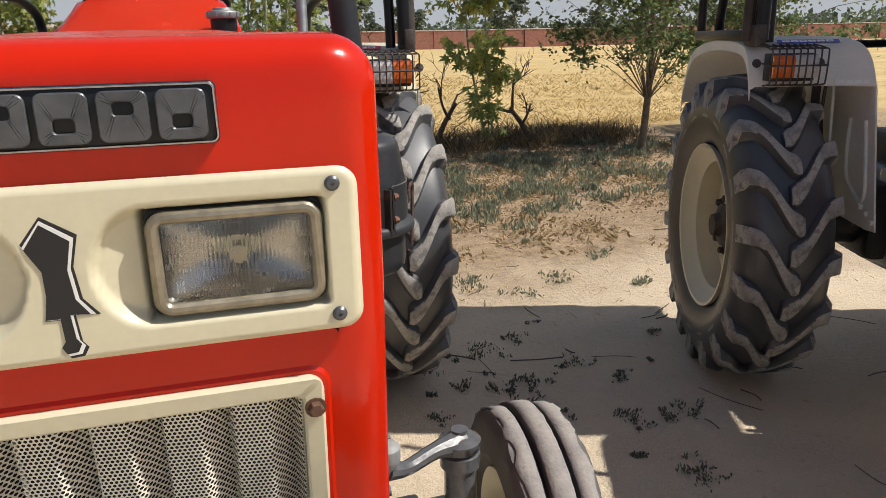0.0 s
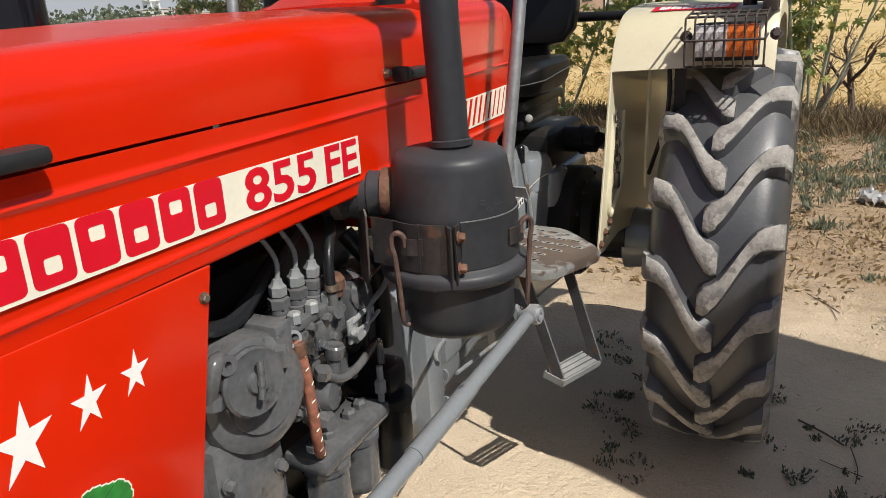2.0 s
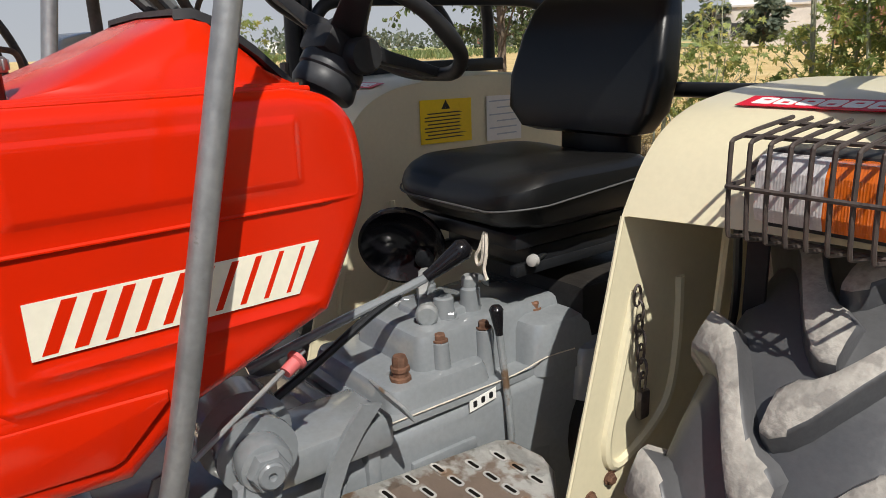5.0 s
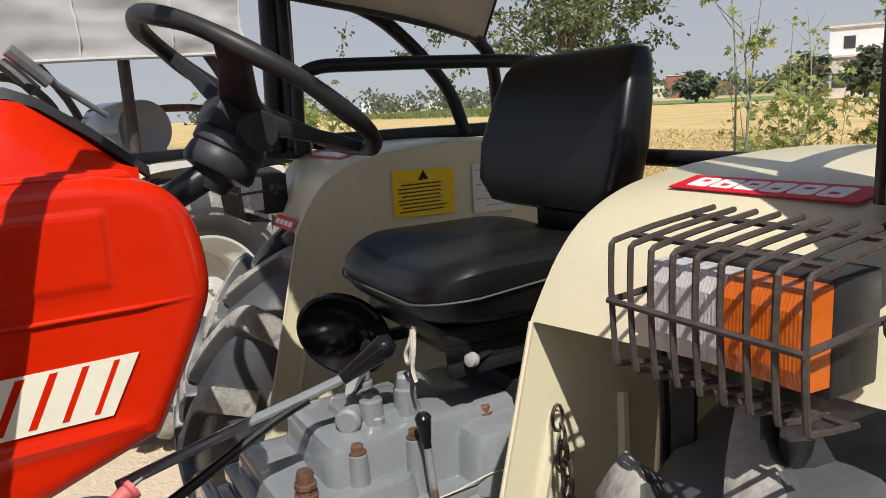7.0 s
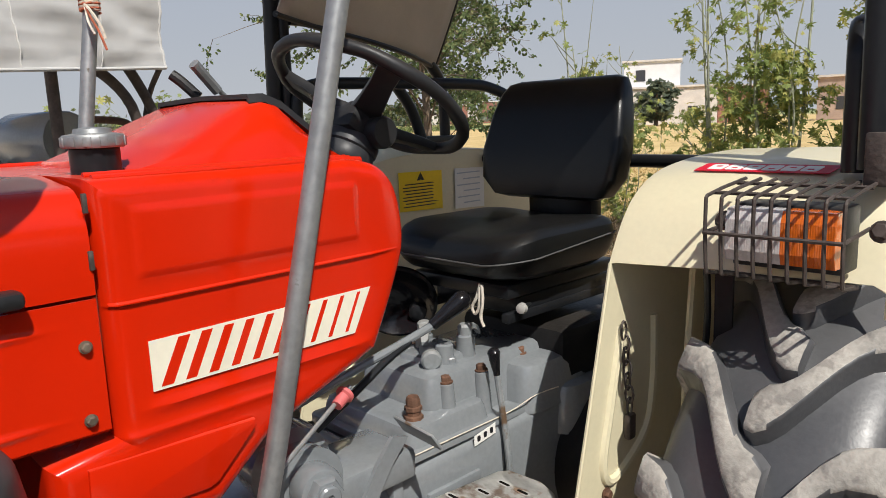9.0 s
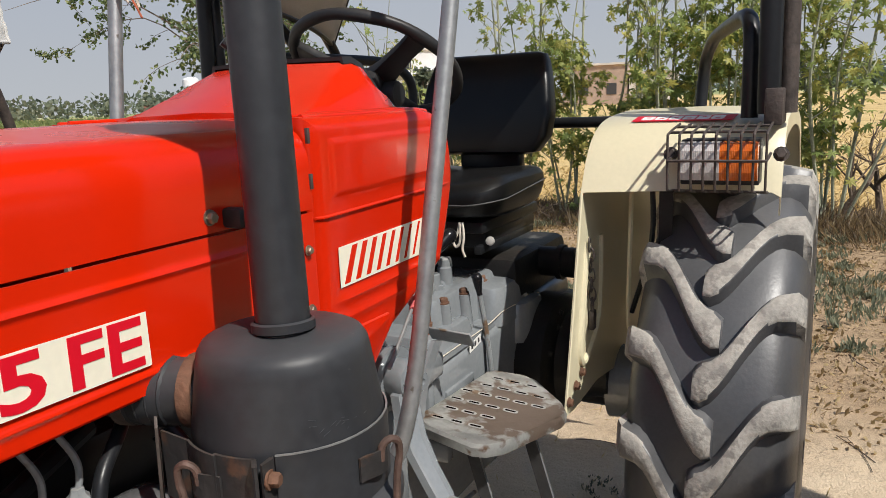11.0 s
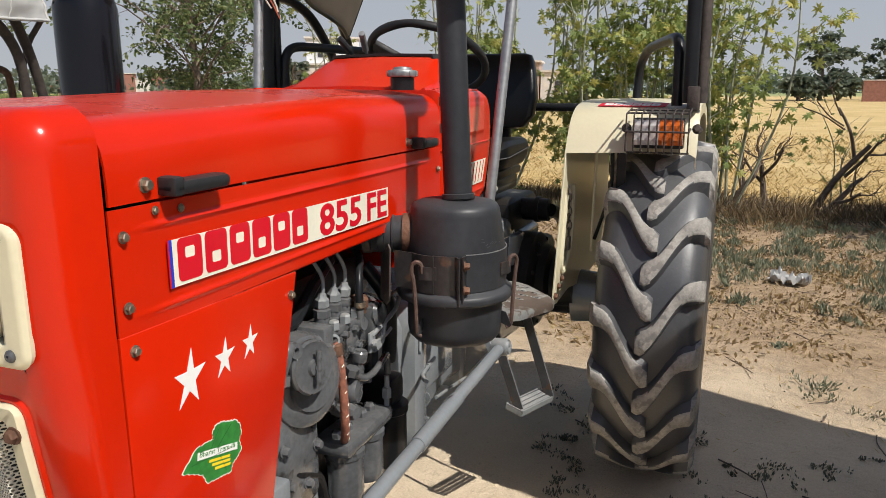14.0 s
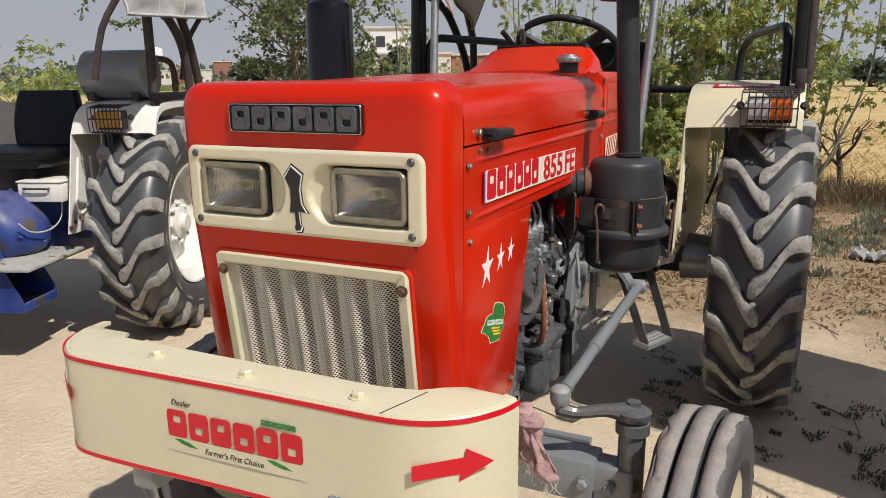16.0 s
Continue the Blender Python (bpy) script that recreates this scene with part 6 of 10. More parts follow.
    bm = bmesh.new()
    lathe(bm, [(0, 0), (0.036, 0), (0.085, 0.004), (0.106, 0.014), (0.116, 0.036), (0.116, 0.09), (0.108, 0.112), (0.07, 0.135), (0, 0.15)], axis((0.433, 0.994, 1.736), (-0.069, 0.066, 1)), 40)
    part("pre_cleaner", bm, CLEANER, pipe, "black mushroom pre-cleaner bowl")
    # elbow to the engine
    bm = bmesh.new()
    tube(bm, [(0.40, 0.945, 1.200), (0.345, 0.925, 1.203), (0.29, 0.905, 1.200), (0.22, 0.90, 1.205), (0.15, 0.90, 1.22)], 0.042, 20, 6)
    for k in range(4):
        lathe(bm, [(0.042, -0.004), (0.0455, 0.0), (0.042, 0.004)], axis((0.322 - 0.016 * k, 0.917 - 0.005 * k, 1.202), (1, 0.33, 0)), 20)
    elbow = part("intake_hose", bm, CLEANER, body, "ribbed black intake hose")
    for k, q in enumerate(((0.352, 0.928, 1.203), (0.262, 0.902, 1.201))):
        bm = bmesh.new()
        lathe(bm, [(0.0425, -0.009), (0.0465, -0.009), (0.0465, 0.009), (0.0425, 0.009)], axis(q, (1, 0.36, 0)), 24, closed=True)
        part("hose_clip", bm, RUST if k == 0 else DARK_RUST, elbow)
    # hanging bracket plates
    bm = bmesh.new()
    prism(bm, [(-0.030, 0.075), (0.0, 0.080), (0.022, 0.060), (0.028, -0.06), (0.010, -0.075), (-0.024, -0.066)], 0.004, plane_at((0.318, 0.885, 1.115), (0.75, -0.66, 0), (0.05, 0, 1)), 0.0015)
    part("cleaner_bracket", bm, DARK_RUST, body, "rusty mounting bracket")


def make_exhaust():
    bm = bmesh.new()
    lathe(bm, [(0, 1.10), (0.035, 1.10), (0.05, 1.18), (0.074, 1.22), (0.076, 1.24), (0.076, 1.730), (0.070, 1.752), (0.045, 1.770), (0.036, 1.775), (0.036, 2.15), (0.032, 2.15), (0.032, 1.78), (0, 1.77)], Matrix.Translation((-0.502, 0.868, 0)), 40)
    ex = part("silencer", bm, BLACK_GLOSS, TRACTOR, "glossy black upright exhaust silencer")
    bm = bmesh.new()
    tube(bm, [(-0.502, 0.868, 1.12), (-0.502, 0.86, 1.04), (-0.42, 0.84, 1.0), (-0.15, 0.82, 1.0)], 0.036, 16, 5)
    part("exhaust_bend", bm, DARK_RUST, ex)


def make_cloth():
    """A faded rag bunched and knotted round the front support, its fringe hanging."""
    random.seed(4)
    verts, faces = [], []
    n, k = 46, 30
    knot = Vector((0.322, 0.448, 0.668))
    along = Vector((0.86, -0.50, 0)).normalized()
    out = Vector((0.50, 0.86, 0)).normalized() * -1
    for j in range(k):
        v = j / (k - 1)
        mid = knot + Vector((0.024 + 0.036 * v, 0.0, -0.012 - 0.150 * v + 0.02 * v * v))
        half = 0.022 + 0.046 * v ** 0.7
        for i in range(n):
            u = i / (n - 1)
            fold = (0.010 * math.sin(u * 24 + 1.5 * math.sin(v * 3)) + 0.006 * math.sin(u * 41 + 2)) * (0.5 + 0.6 * v) + 0.02 * noise.noise(Vector((u * 4, v * 3, 0)))
            edge = 0.012 * noise.noise(Vector((u * 3, v * 5, 9)))
            p = mid + along * ((u - 0.5) * 2 * half + edge) + out * (fold + 0.022 * math.cos((u - 0.5) * 2.6))
            p.z += 0.012 * math.sin(u * 5) * v
            verts.append(tuple(p))
    for j in range(k - 1):
        for i in range(n - 1):
            faces.append((j * n + i, j * n + i + 1, (j + 1) * n + i + 1, (j + 1) * n + i))
    rag = raw("rag", verts, faces, CLOTH, None, smooth=True)
    mod = rag.modifiers.new("thick", "SOLIDIFY")
    mod.thickness = 0.003
    tagged(rag, "faded pink cotton rag with a fringe, knotted to the front support", "rag")
    bm = bmesh.new()
    for i in range(44):
        p = Vector(verts[(k - 1) * n + i])
        tube(bm, [p, p + Vector((random.uniform(-0.008, 0.008), random.uniform(-0.006, 0.006), -0.022)), p + Vector((random.uniform(-0.016, 0.016), random.uniform(-0.012, 0.012), -0.034 - 0.02 * random.random()))], 0.0012, 4, 2)
    part("fringe", bm, STRING, rag, "pale frayed fringe")
    # bunched cloth round the knot
    for c, r, squash in ((knot, 0.028, (1.2, 0.9, 0.8)), (knot + Vector((0.034, -0.014, -0.012)), 0.024, (1.4, 0.9, 0.7)), (knot + Vector((-0.026, -0.012, -0.026)), 0.024, (1.1, 1.0, 1.0))):
        bm = bmesh.new()
        bmesh.ops.create_icosphere(bm, subdivisions=4, radius=r)
        for v in bm.verts:
            w = v.co.copy()
            v.co = Vector((w.x * squash[0], w.y * squash[1], w.z * squash[2])) * (1 + 0.5 * noise.noise(w * 45 + c * 9)) + c
        part("knot", bm, CLOTH, rag)


make_engine()
make_front_axle()
make_air_cleaner()
make_exhaust()
make_cloth()

# ---- rear: wheels, fenders, lamps, seat, steps, posts ----
AXLE_Y, AXLE_Z = 2.53, 0.636
FENDER = [(2.118, 1.298), (2.138, 1.335), (2.168, 1.383), (2.208, 1.424), (2.265, 1.455), (2.34, 1.474), (2.47, 1.486), (2.70, 1.488), (2.95, 1.465), (3.12, 1.41), (3.22, 1.28), (3.26, 1.15)]


def fender(parent, m, s, paint, inner=0.468, outer=0.93, profile=FENDER):
    """A wheel arch: a bent top, a flat inner wall with a pressed panel, a folded outer edge."""
    bm = bmesh.new()
    line = [Vector((0, y, z)) for y, z in profile]
    line = smooth_path(line, 3)
    rows = []
    for p in line:
        rows.append([m @ Vector((s * x, p.y + 0.08 * max(0.0, 1 - (p.y - 2.118) / 0.22) * (x - inner) / (outer - inner), p.z + dz)) for x, dz in ((inner, -0.004), (inner + 0.012, 0.0), (inner + 0.2, 0.004), (outer - 0.02, 0.0), (outer, -0.012), (outer, -0.055))])
    loft(bm, rows, closed=False)
    solid_sheet(bm, 0.004)
    top = part("fender", bm, paint, parent, "painted steel wheel fender")
    bm = bmesh.new()
    wall = [(2.120, 1.296), (2.043, 0.99), (1.978, 0.742), (2.05, 0.735), (2.26, 0.74), (2.50, 0.70), (3.0, 0.70), (3.20, 0.95), (3.20, 1.29)] + [(y, z - 0.006) for y, z in profile[9:1:-1]]
    prism(bm, [(s * y, z) for y, z in wall][::s], 0.004, m @ plane_at((s * inner, 0, 0), (0, s, 0), (0, 0, 1)))
    part("inner_wall", bm, paint, top, "flat inner fender wall")
    bm = bmesh.new()
    loop = [(2.155, 1.16), (2.115, 1.0), (2.09, 0.88), (2.13, 0.84), (2.25, 0.91), (2.28, 1.02), (2.28, 1.16)]
    tube(bm, [m @ Vector((s * (inner + 0.004), y, z)) for y, z in loop], 0.011, 8, 5)
    part("pressed_bead", bm, paint, top)
    bm = bmesh.new()
    tube(bm, [m @ Vector((s * (inner + 0.002), y, z)) for y, z in ((2.120, 1.296), (2.043, 0.99), (1.978, 0.742))], 0.004, 6, 3)
    tube(bm, [m @ Vector((s * (inner + 0.09), y, z)) for y, z in ((2.30, 1.42), (2.26, 1.0), (2.27, 0.9))], 0.007, 6, 3)
    part("folded_edge", bm, paint, top)
    bm = bmesh.new()
    box(bm, 0, 1, 0, 1, 0, 1)
    q = m @ Vector((s * (inner + 0.20), 2.19, 1.235))
    bmesh.ops.transform(bm, matrix=Matrix.Translation(q) @ Matrix.Diagonal((0.034, 0.006, 0.16, 1)) @ Matrix.Translation((-0.5, -0.5, -0.5)), verts=bm.verts)
    # coloured black to carry the darkness under the fender
    part("stay", bm, BLACK, top)
    # added black bar stands in for the dark gap beside the plate
    bm = bmesh.new()
    tube(bm, [m @ Vector((s * (inner + 0.165), 2.185, 1.33)), m @ Vector((s * (inner + 0.163), 2.20, 1.16)), m @ Vector((s * (inner + 0.10), 2.26, 0.95))], 0.007, 8, 4)
    part("gap_dark_bar", bm, BLACK, top, "black bar painted for the dark gap under the fender")
    for y, z in ((1.995, 0.775), (2.05, 0.80), (2.10, 0.82)):
        bm = bmesh.new()
        bolt(bm, m @ Vector((s * (inner + 0.006), y, z)), m.to_3x3() @ Vector((s, 0, 0)), 0.010, 0.009)
        part("fender_bolt", bm, RUST, top)
    return top


def lamp_in_cage(parent, m, s, x0=0.695, x1=0.905, amber_outer=True, wire=DARK_RUST, clear=True):
    """A marker lamp on the front slope of a fender behind a wire guard."""
    y0, z0, z1 = 2.118, 1.335, 1.425
    mid = x0 + (x1 - x0) * 0.52
    spans = [(x0 + 0.02, mid, CLEAR_PLASTIC if clear else PALE_AMBER, "clear" if clear else "amber"), (mid, x1 - 0.02, AMBER if clear else PALE_AMBER, "amber")]
    lamp = None
    bm = bmesh.new()
    box(bm, s * (x0 + 0.018), s * (x1 - 0.018), y0, y0 + 0.07, z0 - 0.012, z1 + 0.004, 0.004)
    bmesh.ops.transform(bm, matrix=m, verts=bm.verts)
    lamp = part("marker_lamp", bm, PLASTIC, parent, "amber and clear marker lamp behind a wire guard")
    for a, b, mt, nm in spans:
        bm = bmesh.new()
        n = 44
        lo, hi = min(s * a, s * b), max(s * a, s * b)
        rows = []
        for i in range(n + 1):
            x = lo + (hi - lo) * i / n
            f = 0.00014 * math.cos(math.pi * i)
            rows.append([Vector((x, y0 + 0.01, z0)), Vector((x, y0 - 0.030 + f, z0 + 0.002)), Vector((x, y0 - 0.036 + f, z0 + 0.02)), Vector((x, y0 - 0.036 + f, z1 - 0.02)), Vector((x, y0 - 0.028 + f, z1 - 0.002)), Vector((x, y0 + 0.01, z1))])
        loft(bm, [[m @ p for p in r] for r in rows])
        part("lens", bm, mt, lamp, nm + " lamp lens", smooth=False)
    # wire guard
    ya, yb = y0 - 0.065, y0 + 0.085
    zt, zb = 1.452, 1.318
    n = 9
    for i in range(n):
        x = x0 + (x1 - x0) * i / (n - 1)
        bm = bmesh.new()
        tube(bm, [m @ Vector((s * x, y, z)) for y, z in ((yb, zt + 0.010), (ya + 0.02, zt - 0.004), (ya, zt - 0.022), (ya + 0.005, zb + 0.01), (ya + 0.02, zb - 0.004), (y0 + 0.01, zb - 0.012))], 0.0032, 6, 3)
        part("guard_wire", bm, wire, lamp)
    for y, z in ((yb - 0.03, zt + 0.004), (ya + 0.03, zt - 0.004), (ya - 0.003, 1.385), (y0, zb - 0.010)):
        bm = bmesh.new()
        tube(bm, [m @ Vector((s * (x0 - 0.002), y, z)), m @ Vector((s * (x1 + 0.002), y, z))], 0.0036, 6, 1)
        part("guard_bar", bm, wire, lamp)
    for x in (x0, x1):
        bm = bmesh.new()
        tube(bm, [m @ Vector((s * x, ya, 1.385)), m @ Vector((s * x, yb - 0.03, 1.392))], 0.0036, 6, 1)
        bolt(bm, m @ Vector((s * (x + (0.024 if x == x1 else -0.010)), y0 + 0.03, 1.392)), m.to_3x3() @ Vector((0, -1, 0.3)), 0.013, 0.012)
        part("guard_bolt", bm, wire, lamp)
    return lamp


def bar_frame(parent, name, lines, r, mat, m=None, label="", steps=5):
    m = m or Matrix()
    first = None
    for pts in lines:
        bm = bmesh.new()
        tube(bm, [m @ Vector(p) for p in pts], r, 12, steps)
        ob = part(name, bm, mat, parent, label)
        first = first or ob
    return first


def make_rear():
    for s in (1, -1):
        rear_wheel(TRACTOR, Matrix.Translation((s * 0.812, AXLE_Y, AXLE_Z)), s)
        f = fender(TRACTOR, Matrix(), s, CREAM)
        lamp_in_cage(f, Matrix(), s)
        # name sticker on the fender's bend
        bm = bmesh.new()
        m = plane_at((s * 0.68, 2.305, 1.4715), (1, 0, 0), (0, 0.966, 0.26))
        prism(bm, [(-0.125, -0.022), (0.125, -0.022), (0.135, 0.022), (-0.115, 0.022)], 0.0012, m)
        st = part("name_sticker", bm, RED_INK, f, "red sticker with white marks")
        mark_shapes("white_mark", -0.105, 0.105, -0.014, 0.014, 6, m, WHITE_INK, st, 0.0008, slant=0.2, base=0.0012)
        if s < 0:
            lm = plane_at((-0.56, 2.121, 1.318), (1, 0, 0), (0, 0.46, 0.89))
            bm = bmesh.new()
            prism(bm, [(-0.07, -0.016), (0.075, -0.016), (0.075, 0.016), (-0.07, 0.016)], 0.0012, lm)
            tag = part("lip_sticker", bm, RED_INK, f, "small red sticker with pale script bars")
            for k in range(4):
                bm = bmesh.new()
                prism(bm, [(-0.058 + 0.032 * k, -0.007), (-0.034 + 0.032 * k, -0.007), (-0.034 + 0.032 * k, 0.006), (-0.058 + 0.032 * k, 0.006)], 0.002, lm)
                part("script_bar", bm, WHITE_INK, tag)
        bm = bmesh.new()
        tube(bm, [(s * 0.45, AXLE_Y, AXLE_Z), (s * 0.8, AXLE_Y, AXLE_Z)], 0.09, 20, 1, radii=[0.12, 0.085])
        part("axle_housing", bm, GREY, TRACTOR, "grey rear axle housing")
        # roll posts and hoop
        bar_frame(TRACTOR, "canopy_post", [[(s * 0.892, 2.225, 1.48), (s * 0.880, 2.25, 2.36)]], 0.026, BLACK, label="black steel canopy post")
        bm = bmesh.new()
        box(bm, min(s * 0.885, s * 0.925), max(s * 0.885, s * 0.925), 2.19, 2.33, 1.455, 1.54, 0.004)
        part("post_bracket", bm, DARK_RUST, TRACTOR)
        bar_frame(TRACTOR, "canopy_post", [[(s * 0.928, 2.285, 1.48), (s * 0.915, 2.30, 2.36)]], 0.024, DARK_RUST)
        bar_frame(TRACTOR, "hand_hoop", [[(s * 0.845, 2.28, 1.47), (s * 0.844, 2.283, 1.62), (s * 0.840, 2.295, 1.682), (s * 0.826, 2.345, 1.714), (s * 0.79, 2.47, 1.718), (s * 0.68, 2.90, 1.712), (s * 0.645, 3.03, 1.694), (s * 0.615, 3.11, 1.645), (s * 0.604, 3.13, 1.57), (s * 0.60, 3.107, 1.44)]], 0.0205, BLACK, label="black tube hand rail")
    # cross tube behind the seat
    bar_frame(TRACTOR, "cross_tube", [[(-0.46, 2.78, 1.448), (0.47, 2.78, 1.448)]], 0.019, BLACK)
    bm = bmesh.new()
    box(bm, -0.935, -0.865, 2.34, 3.06, 1.478, 1.522, 0.004)
    part("post_rail", bm, BLACK, TRACTOR, "black box rail under the canopy bows")


make_rear()

# ---- driver's place: gearbox, levers, seat, steering, steps, poles ----


def lever(parent, name, pts, r, knob, knob_mat, mat, label=""):
    bm = bmesh.new()
    tube(bm, pts, r, 10, 5)
    ob = part(name, bm, mat, parent, label)
    a, b = Vector(knob[0]), Vector(knob[1])
    bm = bmesh.new()
    tube(bm, [a, a + (b - a) * 0.15, a + (b - a) * 0.5, a + (b - a) * 0.85, b], knob[2], 14, 3, radii=[knob[2] * 0.55, knob[2] * 0.6, knob[2] * 0.85, knob[2] * 1.08, knob[2] * 0.6])
    part("knob", bm, knob_mat, ob, "black moulded lever knob")
    return ob


def make_gearbox():
    bm = bmesh.new()
    rows = []
    for y, w, z1 in ((1.76, 0.175, 0.86), (1.80, 0.182, 0.875), (2.10, 0.185, 0.885), (2.30, 0.20, 0.90), (2.45, 0.22, 0.92), (2.75, 0.22, 0.92)):
        rows.append([Vector((x, y, z)) for x, z in rounded(-w, w, 0.46, z1, 0.03, 4)])
    loft(bm, rows)
    box(bm, -0.195, 0.195, 1.77, 1.80, 0.46, 0.90, 0.008)
    box(bm, 0.17, 0.192, 1.87, 2.03, 0.775, 0.805, 0.004)
    box(bm, 0.17, 0.195, 2.18, 2.26, 0.62, 0.72, 0.012)
    gear = part("gearbox", bm, GREY, TRACTOR, "grey cast gearbox with rust streaks")
    # stepped top cover, its sides drafted, with bolt bosses on the flank
    def block(bm, x0, x1, y0, y1, z0, z1, draft, r, soft=0.016):
        rows = []
        for z, d in ((z0, 0.0), (z1 - soft, draft), (z1 - soft * 0.3, draft + soft * 0.3), (z1, draft + soft)):
            rows.append([Vector((x, y, z)) for x, y in rounded(x0 + d, x1 - d, y0 + d, y1 - d, max(0.004, r - d * 0.3), 5)])
        loft(bm, rows)
    cover = None
    for name, spec in (("gearbox_cover", (-0.135, 0.132, 1.935, 2.42, 0.900, 1.022, 0.010, 0.03, 0.02)), ("cover_flange", (-0.182, 0.182, 1.825, 2.30, 0.884, 0.903, 0.0, 0.02, 0.004)), ("front_shelf", (-0.165, 0.168, 1.845, 2.10, 0.900, 0.948, 0.006, 0.03, 0.016)), ("rear_shoulder", (-0.20, 0.205, 2.19, 2.46, 0.880, 1.000, 0.008, 0.05, 0.03)), ("rear_flange", (-0.235, 0.24, 2.30, 2.50, 0.80, 0.925, 0.006, 0.05, 0.02))):
        bm = bmesh.new()
        block(bm, *spec)
        ob = part(name, bm, GREY, cover or gear, "" if cover else "stepped grey gearbox top cover, rust in the corners")
        cover = cover or ob
    bm = bmesh.new()
    tube(bm, [(0.184, 1.83, 0.9035), (0.185, 2.0, 0.9045), (0.186, 2.14, 0.906), (0.198, 2.22, 0.925), (0.205, 2.30, 0.925)], 0.0016, 6, 5)
    part("gasket_line", bm, STRING, cover)
    for x, y in ((0.128, 1.995), (0.134, 2.105)):
        bm = bmesh.new()
        lathe(bm, [(0.021, 0), (0.019, 0.05), (0.017, 0.098), (0.012, 0.102), (0, 0.102)], axis((x, y, 0.902), (-0.05, 0, 1)), 16)
        boss = part("bolt_boss", bm, GREY, cover)
        bm = bmesh.new()
        bolt(bm, (x - 0.005, y, 1.003), (-0.05, 0, 1), 0.012, 0.012)
        part("boss_bolt", bm, RUST, cover)
    for x, y in ((0.05, 2.14), (0.075, 2.06), (-0.06, 2.04), (0.11, 2.267), (-0.02, 2.28)):
        bm = bmesh.new()
        bolt(bm, (x, y, 1.019 if y < 2.2 else 1.0), (0, 0, 1), 0.013, 0.013)
        part("cover_bolt", bm, RUST if x > 0.1 else GREY, cover)
    # selector turret with two forked fingers
    bm = bmesh.new()
    block(bm, -0.07, 0.075, 2.005, 2.165, 1.015, 1.036, 0.004, 0.03, 0.008)
    for x, y, h in ((0.058, 2.055, 0.046), (0.060, 2.125, 0.052), (-0.038, 2.08, 0.046), (0.012, 2.07, 0.040)):
        lathe(bm, [(0, 0), (0.024, 0), (0.022, h - 0.004), (0.018, h), (0.008, h), (0.007, h - 0.006), (0, h - 0.006)], axis((x, y, 1.022), (0, 0, 1)), 18)
    part("selector_turret", bm, GREY, cover)
    bm = bmesh.new()
    lathe(bm, [(0, -0.06), (0.020, -0.06), (0.020, 0.016), (0.024, 0.018), (0.024, 0.034), (0.019, 0.040), (0, 0.041)], axis((0.044, 2.022, 1.040), (0.8, -0.6, 0)), 20)
    part("detent_plug", bm, GREY_WORN, cover, "round detent plug with a rusty face")
    for x, y, d in ((-0.036, 2.080, (0.055, -0.05)), (0.060, 2.125, (-0.01, 0.055))):
        bm = bmesh.new()
        lathe(bm, [(0, 0), (0.017, 0), (0.018, 0.024), (0.012, 0.030), (0, 0.030)], axis((x, y, 1.070), (0, 0, 1)), 16)
        e = Vector((d[0], d[1], 0))
        loft(bm, [[Vector((x, y, 1.088)) + e * t + Vector((-e.y, e.x, 0)) * (w * s_) + Vector((0, 0, h * v)) + Vector((0, 0, dz)) for s_, v in ((-1, -1), (1, -1), (1, 1), (-1, 1))] for t, w, h, dz in ((0.0, 0.20, 0.008, 0), (0.45, 0.17, 0.007, 0.002), (0.8, 0.14, 0.006, -0.008), (1.05, 0.10, 0.005, -0.024))])
        part("selector_finger", bm, GREY_WORN, cover, "worn bright selector finger")
    # rusty filler plug with a breather
    bm = bmesh.new()
    lathe(bm, [(0, 0.885), (0.026, 0.885), (0.024, 0.945), (0, 0.945)], axis((0.118, 1.899, 0), (0, 0, 1)), 18)
    part("plug_boss", bm, GREY_WORN, gear)
    bm = bmesh.new()
    lathe(bm, [(0, 0.945), (0.022, 0.945), (0.022, 0.955), (0.017, 0.957), (0.017, 0.966), (0.020, 0.968), (0.020, 0.976), (0.016, 0.978), (0.016, 0.990), (0.013, 0.998), (0, 0.999)], axis((0.118, 1.899, 0), (0, 0, 1)), 8)
    part("filler_plug", bm, RUST, gear, "rusty brown hexagonal filler plug")
    bm = bmesh.new()
    prism(bm, [(2.015, 0.862), (2.085, 0.872), (2.085, 0.897), (2.015, 0.886)], 0.0012, plane_at((0.1865, 0, 0), (0, 1, 0), (0, 0, 1)))
    tag = part("shift_plate", bm, WHITE_INK, gear, "white plate with gear shift pictograms")
    for k in range(3):
        bm = bmesh.new()
        prism(bm, rounded(2.024 + 0.021 * k, 2.034 + 0.021 * k, 0.870 + 0.003 * k, 0.884 + 0.003 * k, 0.003, 3), 0.0018, plane_at((0.1865, 0, 0), (0, 1, 0), (0, 0, 1)))
        part("pictogram", bm, BLACK_INK, tag)
    lever(gear, "range_lever", [(0.190, 2.112, 0.755), (0.205, 2.11, 0.775), (0.198, 2.106, 0.88), (0.180, 2.102, 1.01)], 0.0075, ((0.181, 2.102, 1.004), (0.172, 2.101, 1.066), 0.014), BLACK_GLOSS, GREY_WORN, "short range lever")
    # main gear rods with the long knob, leaning back from below the cowl
    lever(gear, "gear_lever", [(0.05, 1.62, 1.03), (0.070, 1.80, 1.080), (0.078, 1.92, 1.108), (0.084, 2.005, 1.130)], 0.0095, ((0.083, 1.995, 1.127), (0.114, 2.082, 1.186), 0.022), BLACK_GLOSS, GREY, "long bent gear lever")
    bm = bmesh.new()
